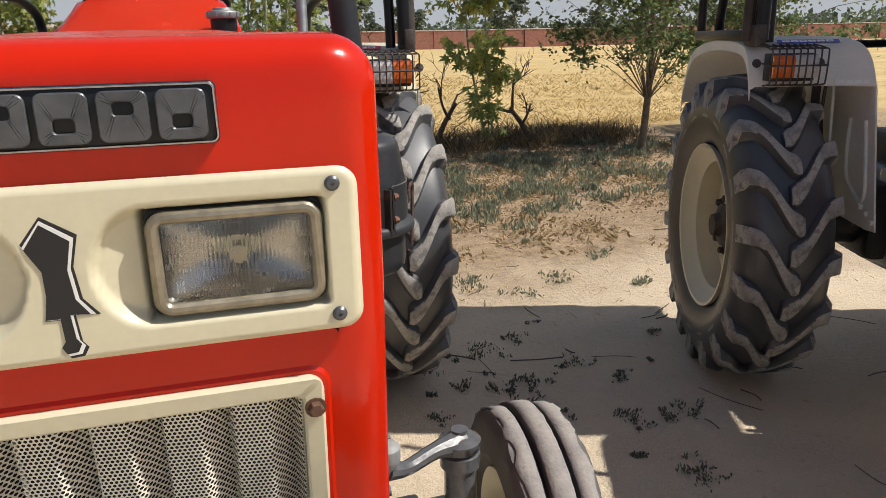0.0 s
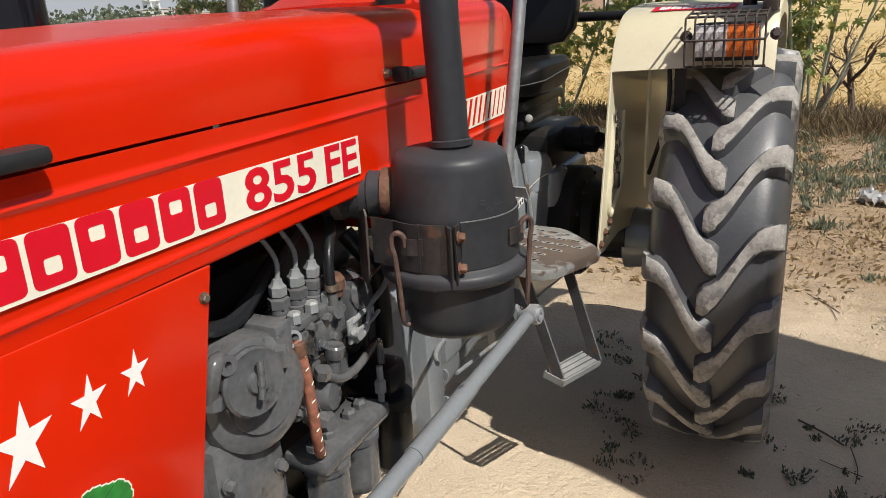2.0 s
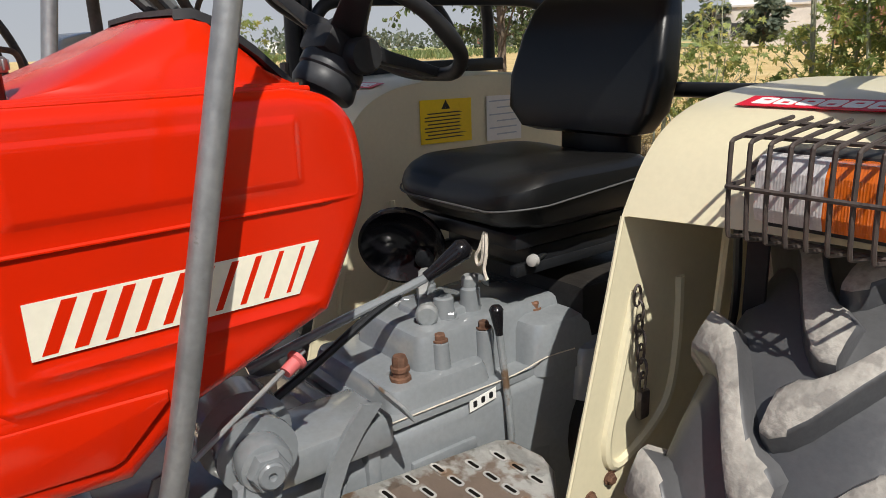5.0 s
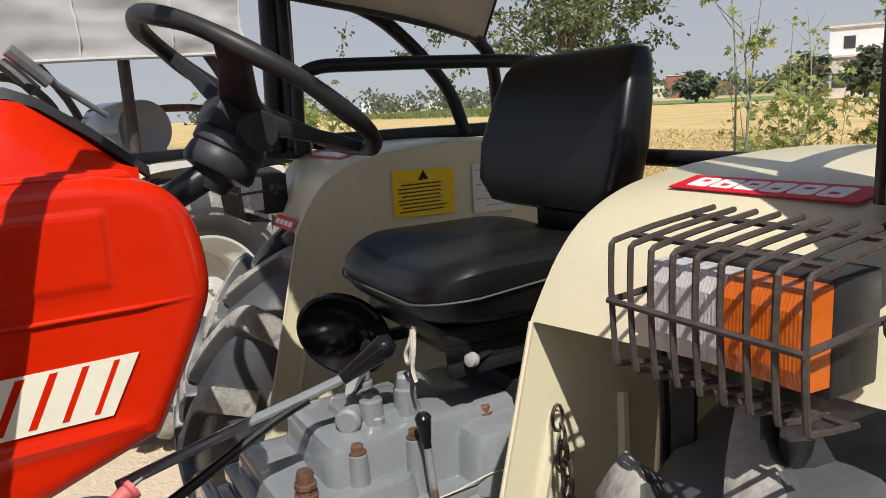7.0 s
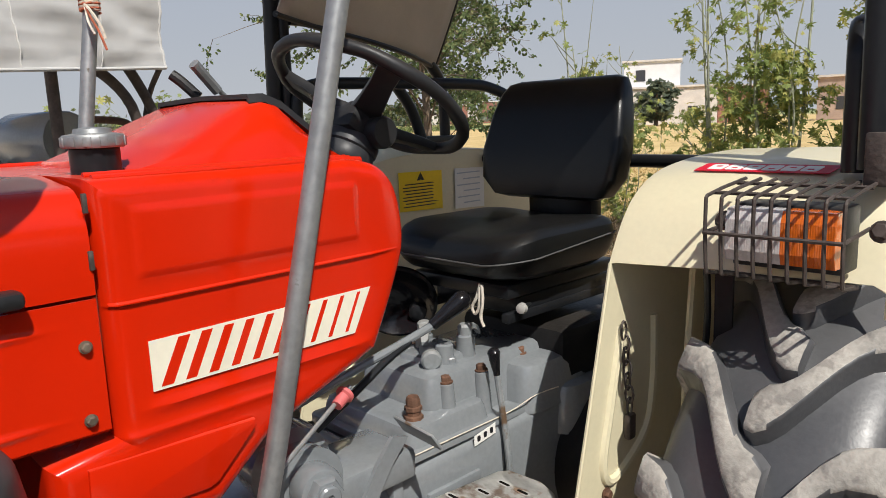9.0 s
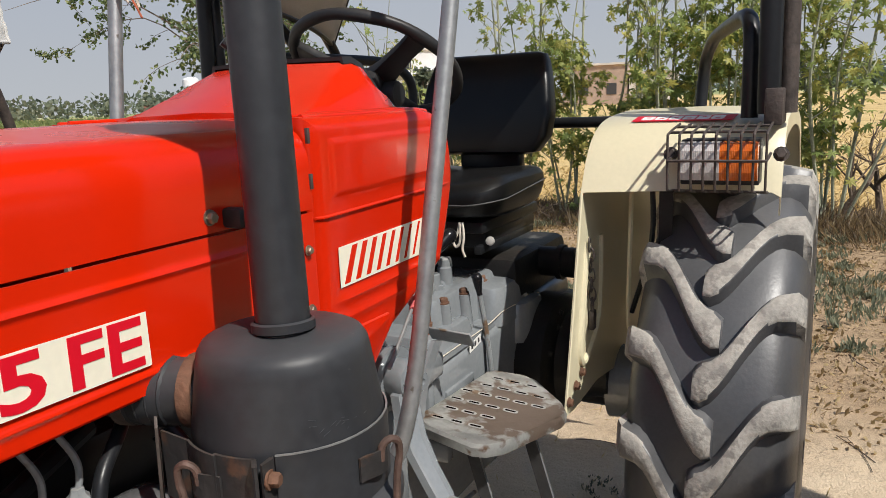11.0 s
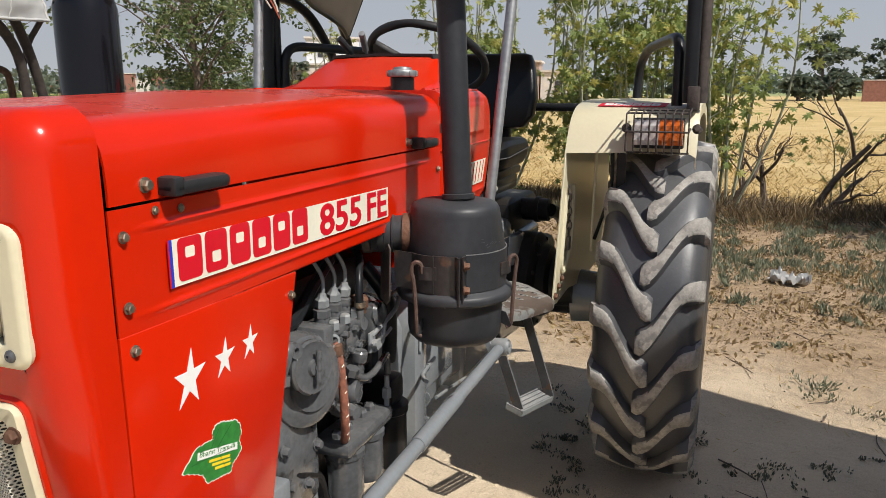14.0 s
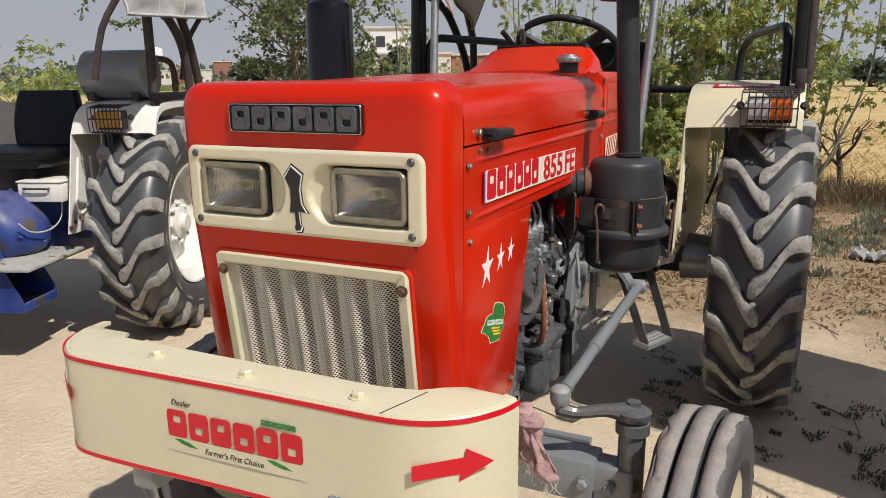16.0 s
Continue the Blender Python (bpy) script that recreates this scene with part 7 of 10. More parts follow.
    tube(bm, [(0.08, 1.60, 0.95), (0.085, 1.74, 1.02), (0.082, 1.86, 1.08), (0.080, 1.93, 1.105)], 0.009, 10, 4)
    part("gear_rod", bm, BLACK, gear)
    bm = bmesh.new()
    tube(bm, [(0.30, 1.44, 1.04), (0.25, 1.64, 1.128)], 0.0042, 8, 1)
    rod = part("stop_cable", bm, STEEL, gear)
    bm = bmesh.new()
    lathe(bm, [(0, 0), (0.010, 0), (0.012, 0.022), (0.0165, 0.025), (0.0165, 0.031), (0, 0.032)], axis((0.264, 1.600, 1.108), (-0.3, 0.9, 0.42)), 16)
    part("red_grommet", bm, material("faded_red_rubber", (0.55, 0.12, 0.12), 0.6), rod, "faded red rubber grommet")
    # clutch pedal: arm and worn pad
    bm = bmesh.new()
    rows = []
    for c, w in (((0.224, 1.705, 0.66), 0.013), ((0.222, 1.682, 0.735), 0.014), ((0.220, 1.670, 0.800), 0.015), ((0.220, 1.680, 0.848), 0.016), ((0.220, 1.700, 0.894), 0.017), ((0.221, 1.730, 0.938), 0.018), ((0.224, 1.768, 0.983), 0.019)):
        c = Vector(c)
        rows.append([c + Vector((0.005 * a, w * b, -0.3 * w * b)) for a, b in ((-1, -1), (1, -1), (1, 1), (-1, 1))])
    loft(bm, rows)
    pedal = part("clutch_pedal", bm, GREY, TRACTOR, "worn grey clutch pedal")
    bm = bmesh.new()
    box(bm, -0.062, 0.062, -0.022, 0.022, 0, 0.006, 0.002, plane_at((0.245, 1.795, 0.985), (0.99, -0.09, -0.01), (0.05, 0.55, -0.83)))
    part("pedal_pad", bm, GREY_WORN, pedal, "bare worn pedal pad")
    # undergear behind, its deep shade put into a near-black colour
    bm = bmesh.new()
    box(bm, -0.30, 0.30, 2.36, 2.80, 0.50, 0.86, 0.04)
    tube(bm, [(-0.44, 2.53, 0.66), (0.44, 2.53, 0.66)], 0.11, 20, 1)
    part("rear_axle", bm, SHADED_OILY, TRACTOR, "rear axle casting, coloured near-black for shade")
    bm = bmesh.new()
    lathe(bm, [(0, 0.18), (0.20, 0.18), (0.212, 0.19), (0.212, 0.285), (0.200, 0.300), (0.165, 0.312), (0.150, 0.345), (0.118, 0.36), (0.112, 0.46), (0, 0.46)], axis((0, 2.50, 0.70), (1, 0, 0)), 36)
    drum = part("brake_housing", bm, SHADED_OILY, TRACTOR, "round brake housing beside the axle, coloured near-black for shade")
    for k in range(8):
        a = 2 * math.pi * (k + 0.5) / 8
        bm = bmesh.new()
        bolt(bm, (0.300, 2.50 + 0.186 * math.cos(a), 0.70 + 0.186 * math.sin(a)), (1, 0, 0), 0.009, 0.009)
        part("housing_bolt", bm, SHADED_OILY, drum)
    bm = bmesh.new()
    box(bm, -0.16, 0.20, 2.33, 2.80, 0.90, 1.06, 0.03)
    part("hydraulic_housing", bm, SHADED_OILY, TRACTOR, "hydraulic lift housing under the seat, coloured near-black for shade")
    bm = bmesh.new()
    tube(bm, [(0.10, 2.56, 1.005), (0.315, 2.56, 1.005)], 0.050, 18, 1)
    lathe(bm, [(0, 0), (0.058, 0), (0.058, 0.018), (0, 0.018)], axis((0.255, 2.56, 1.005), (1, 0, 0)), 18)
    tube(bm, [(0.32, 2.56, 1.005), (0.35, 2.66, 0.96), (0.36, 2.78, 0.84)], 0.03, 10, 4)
    part("lift_arm", bm, SHADED_OILY, TRACTOR, "lift shaft with its arm, coloured near-black for shade")


def make_seat():
    seat = None
    bm = bmesh.new()
    rows = []
    for k, (z, gx, gy, y0) in enumerate(((1.205, 0.17, 0.17, 2.36), (1.215, 0.205, 0.215, 2.345), (1.255, 0.225, 0.235, 2.335), (1.290, 0.222, 0.230, 2.335), (1.312, 0.205, 0.215, 2.34), (1.320, 0.17, 0.18, 2.345))):
        rows.append([Vector((0.01 + x, y0 + y, z)) for x, y in rounded(-gx, gx, -gy, gy, 0.09, 6)])
    loft(bm, rows)
    for e in range(2):
        bmesh.ops.subdivide_edges(bm, edges=[e for e in bm.edges if e.calc_length() > 0.06], cuts=1, use_grid_fill=True)
    for v in bm.verts:
        x, y = v.co.x - 0.01, v.co.y - 2.335
        if v.co.z > 1.24:
            v.co.z += 0.022 * (x / 0.22) ** 2 + 0.016 * (-y / 0.23 if y < 0 else 0) * 0.2 - 0.010 * math.exp(-(x / 0.10) ** 2 - (y / 0.12) ** 2)
            v.co.z -= 0.05 * max(0, -y - 0.12) / 0.11 * 0.35
        if v.co.z < 1.24:
            v.co.z += 0.006 * noise.noise(v.co * 22)
    seat = part("seat", bm, VINYL, TRACTOR, "black vinyl seat cushion")
    puffed = seat.modifiers.new("puffed", "SUBSURF")
    puffed.levels = puffed.render_levels = 1
    bm = bmesh.new()
    line = [Vector((0.01 + x * 1.0, 2.335 + y, 1.268 + 0.018 * (x / 0.22) ** 2 - (0.020 if y < -0.1 else 0.0))) for x, y in rounded(-0.2245, 0.2245, -0.2345, 0.2345, 0.09, 6)]
    tube(bm, line, 0.0022, 5, 1, closed=True)
    part("piping", bm, material("grey_thread", (0.07, 0.07, 0.07), 0.7), seat)
    # backrest
    bm = bmesh.new()
    rows = []
    for z, w, y0, d in ((1.362, 0.15, 2.545, 0.03), (1.372, 0.185, 2.548, 0.045), (1.42, 0.222, 2.558, 0.05), (1.50, 0.232, 2.575, 0.048), (1.60, 0.218, 2.597, 0.045), (1.66, 0.203, 2.612, 0.04), (1.686, 0.19, 2.620, 0.03), (1.695, 0.16, 2.624, 0.016)):
        row = []
        for x, y in rounded(-w, w, -d, d, min(0.03, d * 0.9), 5):
            curve = 0.045 * (x / 0.23) ** 2
            row.append(Vector((0.020 + x, y0 + y - curve, z - 0.012 * (z - 1.36) / 0.33)))
        rows.append(row)
    loft(bm, rows)
    back = part("backrest", bm, VINYL, TRACTOR, "black vinyl backrest, slightly bowed")
    bm = bmesh.new()
    tube(bm, [Vector((0.01 + 0.17, 2.585 - 0.02, 1.40)), Vector((0.01 + 0.188, 2.60, 1.52)), Vector((0.01 + 0.17, 2.62, 1.66))], 0.002, 5, 4)
    part("piping", bm, VINYL, back)
    bm = bmesh.new()
    box(bm, -0.10, 0.12, 2.565, 2.62, 1.20, 1.42, 0.012)
    box(bm, -0.16, 0.17, 2.16, 2.60, 1.165, 1.20, 0.008)
    box(bm, -0.14, 0.15, 2.22, 2.62, 1.11, 1.16, 0.012)
    for x in (-0.13, 0.14):
        box(bm, x - 0.012, x + 0.012, 2.18, 2.60, 1.10, 1.125, 0.004)
    part("seat_frame", bm, BLACK, TRACTOR, "black sprung seat frame")
    bm = bmesh.new()
    tube(bm, [(0.13, 2.30, 1.135), (0.165, 2.22, 1.135)], 0.006, 8, 1)
    ob = part("seat_catch", bm, BLACK, seat)
    bm = bmesh.new()
    lathe(bm, [(0, 0), (0.008, 0.002), (0.014, 0.012), (0.012, 0.024), (0, 0.03)], axis((0.163, 2.225, 1.135), (0.3, -0.95, 0.1)), 14)
    part("catch_knob", bm, material("grey_knob", (0.35, 0.34, 0.32), 0.6), ob)
    # string tied under the cushion
    bm = bmesh.new()
    tube(bm, [(0.115, 2.125, 1.205), (0.112, 2.115, 1.175), (0.10, 2.112, 1.15), (0.108, 2.112, 1.135), (0.120, 2.114, 1.155), (0.118, 2.118, 1.20)], 0.0038, 6, 5)
    tube(bm, [(0.125, 2.120, 1.205), (0.132, 2.113, 1.165), (0.128, 2.110, 1.13), (0.135, 2.112, 1.108)], 0.0038, 6, 5)
    part("tie_string", bm, STRING, seat, "pale cotton tie string")


def make_steering():
    c, n = Vector((-0.005, 1.925, 1.632)), Vector((0.0, 0.54, 0.84)).normalized()
    m = axis(c, n)
    bm = bmesh.new()
    R = 0.212
    line = [m @ Vector((R * math.cos(2 * math.pi * k / 64), R * math.sin(2 * math.pi * k / 64), 0)) for k in range(64)]
    tube(bm, line, 0.0145, 12, 1, closed=True)
    inv = m.inverted()
    for v in bm.verts:                     # finger grips below the rim
        q = inv @ v.co
        if q.z < 0:
            q.z += 0.0022 * math.cos(math.atan2(q.y, q.x) * 56)
            v.co = m @ q
    wheel = part("steering_wheel", bm, PLASTIC, TRACTOR, "black three-spoke steering wheel")
    for a in (30, 150, 270):
        d = Vector((math.cos(radians(a)), math.sin(radians(a)), 0))
        bm = bmesh.new()
        t = Vector((-d.y, d.x, 0))
        rows = []
        for s, w, h, dz in ((0.02, 0.036, 0.016, -0.050), (0.08, 0.029, 0.013, -0.038), (0.15, 0.024, 0.011, -0.014), (0.205, 0.026, 0.010, 0.0)):
            rows.append([m @ (d * s + t * a_ * w + Vector((0, 0, b_ * h + dz))) for a_, b_ in ((-1, -1), (1, -1), (1, 1), (-1, 1))])
        loft(bm, rows)
        bmesh.ops.bevel(bm, geom=list(bm.edges), offset=0.004, segments=2, affect="EDGES", profile=0.5)
        part("spoke", bm, PLASTIC, wheel)
    bm = bmesh.new()
    lathe(bm, [(0, -0.025), (0.040, -0.028), (0.050, -0.045), (0.052, -0.10), (0, -0.10)], m, 24)
    boot = part("column_shroud", bm, PLASTIC, wheel, "black plastic column shroud")
    bm = bmesh.new()
    lathe(bm, [(0, -0.096), (0.056, -0.096), (0.060, -0.102), (0.060, -0.120), (0.056, -0.124), (0.058, -0.128), (0.061, -0.150), (0.056, -0.160), (0.036, -0.166), (0.028, -0.190), (0, -0.190)], m, 32)
    part("bellows", bm, CLEANER, boot, "dusty grey rubber column boot")
    bm = bmesh.new()
    lathe(bm, [(0, -0.02), (0.030, -0.02), (0.034, -0.014), (0.034, 0.012), (0.028, 0.018), (0, 0.02)], m @ Matrix.Translation((-0.062, -0.012, -0.075)) @ Matrix.Rotation(radians(90), 4, "Y"), 20)
    part("switch_knob", bm, PLASTIC, boot)
    bm = bmesh.new()
    foot = Vector((0.0, 1.735, 1.45))
    tube(bm, [m @ Vector((0, 0, -0.15)), foot], 0.024, 16, 1)
    part("steering_column", bm, BLACK, wheel)
    # turn signal housing under the wheel
    bm = bmesh.new()
    box(bm, -0.052, 0.052, -0.045, 0.060, -0.10, -0.045, 0.014, m)
    part("switch_box", bm, PLASTIC, wheel)
    bm = bmesh.new()
    tube(bm, [(-0.14, 1.60, 1.645), (-0.155, 1.575, 1.675), (-0.165, 1.56, 1.690)], 0.011, 10, 3)
    part("hand_throttle", bm, PLASTIC, TRACTOR, "black hand throttle grip")
    bm = bmesh.new()
    tube(bm, [(-0.13, 1.70, 1.60), (-0.10, 1.62, 1.66), (-0.09, 1.58, 1.70)], 0.005, 8, 3)
    tube(bm, [(-0.10, 1.62, 1.655), (-0.087, 1.57, 1.705)], 0.011, 8, 1)
    part("signal_stalk", bm, STEEL, TRACTOR)


def make_work_lamp():
    """A round black work lamp on the far side of the seat."""
    c = Vector((-0.155, 2.10, 1.13))
    m = axis(c, (0.55, -0.55, -0.25))
    bm = bmesh.new()
    lathe(bm, [(0, -0.055), (0.045, -0.05), (0.085, -0.02), (0.098, 0.0), (0.103, 0.004), (0.103, 0.014), (0.096, 0.016), (0.085, 0.004), (0.04, -0.03), (0, -0.032)], m, 32)
    lamp = part("horn", bm, BLACK_GLOSS, TRACTOR, "round black dished housing beside the gearbox")
    bm = bmesh.new()
    lathe(bm, [(0, -0.03), (0.025, -0.03), (0.025, 0.0), (0.014, 0.006), (0, 0.006)], m @ Matrix.Translation((0.05, -0.045, 0)), 16)
    part("mount", bm, BLACK, lamp)


def plate_material():
    """Grey paint, trodden through to rust where the boot lands."""
    m = STEP_STEEL.copy()
    m.name = "trodden_step_paint"
    n, l = m.node_tree.nodes, m.node_tree.links
    b = n["Principled BSDF"]
    old = b.inputs["Base Color"].links[0].from_socket
    co, grain = n.new("ShaderNodeTexCoord"), n.new("ShaderNodeTexNoise")
    grain.inputs["Scale"].default_value, grain.inputs["Detail"].default_value = 24, 6
    l.new(co.outputs["Object"], grain.inputs["Vector"])
    dist = n.new("ShaderNodeVectorMath")
    dist.operation = "DISTANCE"
    dist.inputs[1].default_value = (0.365, 1.86, 0.785)
    l.new(co.outputs["Object"], dist.inputs[0])
    far, mask, mixer = n.new("ShaderNodeMath"), n.new("ShaderNodeMapRange"), n.new("ShaderNodeMix")
    far.operation = "MULTIPLY_ADD"
    l.new(dist.outputs["Value"], far.inputs[0])
    far.inputs[1].default_value = -3.3
    l.new(grain.outputs["Fac"], far.inputs[2])
    mask.inputs["From Min"].default_value, mask.inputs["From Max"].default_value = -0.02, 0.10
    l.new(far.outputs[0], mask.inputs["Value"])
    mixer.data_type = "RGBA"
    l.new(mask.outputs[0], mixer.inputs[0])
    l.new(old, mixer.inputs[6])
    mixer.inputs[7].default_value = (0.18, 0.135, 0.105, 1)
    l.new(mixer.outputs[2], b.inputs["Base Color"])
    return m


def make_steps():
    plate = [(0.208, 1.705), (0.222, 1.672), (0.252, 1.655), (0.372, 1.638), (0.400, 1.652), (0.425, 1.690), (0.486, 1.905), (0.484, 1.945), (0.460, 1.985), (0.350, 2.088), (0.308, 2.100), (0.232, 2.080), (0.220, 2.055)]

    def tilt(p):
        x, y = p
        return Vector((x, y, 0.800 - 0.12 * (x - 0.3) - 0.055 * (y - 1.85)))
    bm = bmesh.new()
    n = len(plate)
    cx, cy = sum(p[0] for p in plate) / n, sum(p[1] for p in plate) / n
    loops = []
    for k, dz in ((1.0, -0.028), (1.012, -0.006), (0.985, 0.002)):
        loops.append([bm.verts.new(tilt((cx + (x - cx) * k, cy + (y - cy) * k)) + Vector((0, 0, dz))) for x, y in plate])
    for a, b in zip(loops, loops[1:]):
        for i in range(n):
            bm.faces.new((a[i], a[(i + 1) % n], b[(i + 1) % n], b[i]))
    bm.faces.new(loops[-1])
    bmesh.ops.solidify(bm, geom=list(bm.faces), thickness=0.003)
    board = part("step_plate", bm, plate_material(), TRACTOR, "worn grey foot plate with slots, rusted")
    # slots in six staggered rows: raised rims, the hole's dark laid in as flat black
    inside = []
    for y0, x0, count in ((1.709, 0.251, 3), (1.772, 0.252, 3), (1.832, 0.237, 4), (1.895, 0.237, 5), (1.960, 0.262, 4), (2.022, 0.267, 3)):
        inside += [Vector((x0 + 0.0458 * k, y0 + 0.006 * k)) for k in range(count)]
    for q in inside:
        bm = bmesh.new()
        c = tilt((q.x, q.y))
        m = plane_at((c.x, c.y, c.z + 0.0036), (0.985, 0.13, -0.125), (-0.13, 0.99, -0.04))
        out, inn = rounded(-0.0190, 0.0190, -0.0085, 0.0085, 0.008, 4), rounded(-0.0135, 0.0135, -0.0045, 0.0045, 0.004, 4)
        ring_plate(bm, out, inn, 0.0008, m)
        part("slot_rim", bm, STEP_STEEL, board)
        bm = bmesh.new()
        prism(bm, inn, 0.0005, m)
        part("slot", bm, HOLE_SHADE, board)
    # brackets, struts and the lower tread
    bm = bmesh.new()
    box(bm, 0.19, 0.30, 1.66, 1.69, 0.73, 0.775, 0.006)
    part("plate_bracket", bm, GREY, board)
    bm = bmesh.new()
    box(bm, 0.19, 0.30, 1.95, 1.98, 0.74, 0.785, 0.006)
    part("plate_bracket", bm, GREY, board)
    for a, b in (((0.268, 1.805, 0.768), (0.420, 1.722, 0.428)), ((0.353, 1.958, 0.768), (0.488, 1.902, 0.414))):
        bm = bmesh.new()
        a, b = Vector(a), Vector(b)
        w = Vector((0.80, -0.15, 0.30)).normalized()
        t = (b - a).normalized().cross(w).normalized()
        loft(bm, [[p + w * i * 0.018 + t * j * 0.0025 for i, j in ((-1, -1), (1, -1), (1, 1), (-1, 1))] for p in (a, b)])
        strut = part("step_strut", bm, STRUT_SHADED, board, "flat steel strut, coloured dark for its shaded face")
        # steel strip paints the worn edge bright, as the sun strikes it
        bm = bmesh.new()
        loft(bm, [[p + w * (0.018 + i) + t * j * 0.0025 for i, j in ((0.0, -1), (0.0012, -1), (0.0012, 1), (0.0, 1))] for p in (a.lerp(b, 0.12), b)])
        part("lit_edge", bm, STEEL, strut, "strut edge painted bright for sun and wear")
    o, u, v = Vector((0.436, 1.715, 0.428)), Vector((0.066, 0.190, -0.010)), Vector((-0.062, 0.012, 0.016))
    up = u.cross(v).normalized()

    def bar(bm, p, q, wide, thick):
        d = (q - p).normalized()
        n = up.cross(d).normalized()
        loft(bm, [[c + n * (i * wide / 2) + up * (j * thick) for i, j in ((-1, -1), (1, -1), (1, 0), (-1, 0))] for c in (p, q)])
    bm = bmesh.new()
    for p, q in ((o, o + u), (o + u, o + u + v), (o + u + v, o + v), (o + v, o)):
        bar(bm, p, q, 0.0045, 0.022)
    tread = part("lower_tread", bm, GREY_WORN, board, "boxed lower tread with worn edges")
    for k in (0.22, 0.52, 0.80):
        bm = bmesh.new()
        bar(bm, o + v * k - up * 0.003, o + u + v * k - up * 0.003, 0.014, 0.005)
        part("tread_slat", bm, GREY_WORN, tread)
    bm = bmesh.new()
    tube(bm, [(0.235, 1.40, 0.578), (0.202, 1.985, 0.466)], 0.006, 8, 1)
    part("brake_rod", bm, GREY_WORN, TRACTOR, "thin worn brake rod")


def make_poles():
    bm = bmesh.new()
    tube(bm, [(0.27, 1.295, 0.845), (0.31, 1.305, 0.858), (0.35, 1.325, 0.885), (0.378, 1.352, 0.95), (0.392, 1.395, 1.10), (0.403, 1.464, 1.40), (0.420, 1.575, 1.90), (0.434, 1.665, 2.30)], 0.0155, 16, 6)
    pole = part("canopy_pole", bm, STEEL, TRACTOR, "bare galvanised canopy pole, bent at the foot")
    bm = bmesh.new()
    box(bm, 0.222, 0.275, 1.272, 1.318, 0.822, 0.866, 0.006)
    lathe(bm, [(0.016, -0.02), (0.021, -0.02), (0.021, 0.02), (0.016, 0.02)], axis((0.300, 1.302, 0.856), (1, 0.3, 0.35)), 14, closed=True)
    part("pole_foot", bm, GREY_WORN, pole, "stained pole clamp")
    bm = bmesh.new()
    tube(bm, [(-0.30, 1.32, 0.86), (-0.372, 1.345, 0.93), (-0.395, 1.41, 1.20), (-0.41, 1.442, 1.40), (-0.436, 1.527, 1.90), (-0.457, 1.595, 2.30)], 0.0155, 16, 6)
    far = part("canopy_pole", bm, STEEL, TRACTOR, "bare galvanised canopy pole, bent at the foot")
    random.seed(2)
    bm = bmesh.new()
    tube(bm, [(-0.431 + 0.019 * math.cos(k), 1.515 + 0.019 * math.sin(k), 1.842 + 0.0012 * k) for k in np.arange(0, 26, 0.7)], 0.0035, 5, 1)
    tube(bm, [(-0.415, 1.50, 1.85), (-0.38, 1.50, 1.83), (-0.365, 1.51, 1.80), (-0.36, 1.515, 1.775)], 0.003, 5, 4)
    tube(bm, [(-0.415, 1.50, 1.845), (-0.39, 1.495, 1.81), (-0.375, 1.50, 1.785)], 0.003, 5, 4)
    part("tied_string", bm, STRING, far, "frayed string knotted round the pole")
    bm = bmesh.new()
    tube(bm, [(-0.431 + 0.020 * math.cos(k + 1.2), 1.515 + 0.020 * math.sin(k + 1.2), 1.836 + 0.0016 * k) for k in np.arange(0, 19, 0.7)], 0.0030, 5, 1)
    tube(bm, [(-0.413, 1.50, 1.85), (-0.385, 1.498, 1.822), (-0.368, 1.506, 1.79), (-0.352, 1.512, 1.752)], 0.0026, 5, 4)
    part("tied_thread", bm, material("red_brown_thread", (0.36, 0.10, 0.05), 0.85, var=0.3, scale=60, bump=0.2), far, "red-brown thread")
    # folded canopy on the far side: bent black tubes and a slack beige sheet
    bars = [[(-0.875, 2.27, 1.49), (-0.878, 2.27, 2.4)],
            [(-0.878, 2.30, 1.93), (-0.88, 2.42, 1.92), (-0.88, 2.60, 1.85), (-0.88, 2.80, 1.66), (-0.87, 2.87, 1.49)],
            [(-0.72, 2.38, 2.15), (-0.82, 2.66, 1.98), (-0.895, 2.95, 1.795), (-0.91, 3.02, 1.70), (-0.91, 3.03, 1.49)]]
    bar_frame(TRACTOR, "canopy_bow", bars, 0.022, BLACK, label="bent black canopy bow")
    verts, faces = [], []
    nu, nv = 14, 10
    tip, left, up = Vector((-0.895, 2.965, 1.79)), Vector((-0.60, 2.08, 1.895)), Vector((0.10, 0.10, 0.42))
    for j in range(nv):
        for i in range(nu):
            u, v = i / (nu - 1), j / (nv - 1)
            p = tip + (left - tip) * u + up * v
            p.z += 0.02 * math.sin(u * 3.1) * (1 - v) - 0.03 * u * (1 - u)
            p.x += 0.02 * math.sin(u * 6 + v * 2)
            verts.append(p)
    for j in range(nv - 1):
        for i in range(nu - 1):
            faces.append((j * nu + i, j * nu + i + 1, (j + 1) * nu + i + 1, (j + 1) * nu + i))
    sheet = raw("canopy_sheet", verts, faces, TAN_CANVAS, TRACTOR, "slack beige canvas canopy sheet", smooth=True)
    sheet.modifiers.new("thick", "SOLIDIFY").thickness = 0.006
    bm = bmesh.new()
    tube(bm, [verts[i] for i in range(nu)], 0.010, 8, 2)
    tube(bm, [verts[j * nu] for j in range(nv)], 0.010, 8, 2)
    part("sheet_hem", bm, BLACK, sheet)
    # roof over the seat, out of view, sized by the shade it has to cast
    bm = bmesh.new()
    rows = []
    for i in range(13):
        x = -0.80 + 1.56 * i / 12
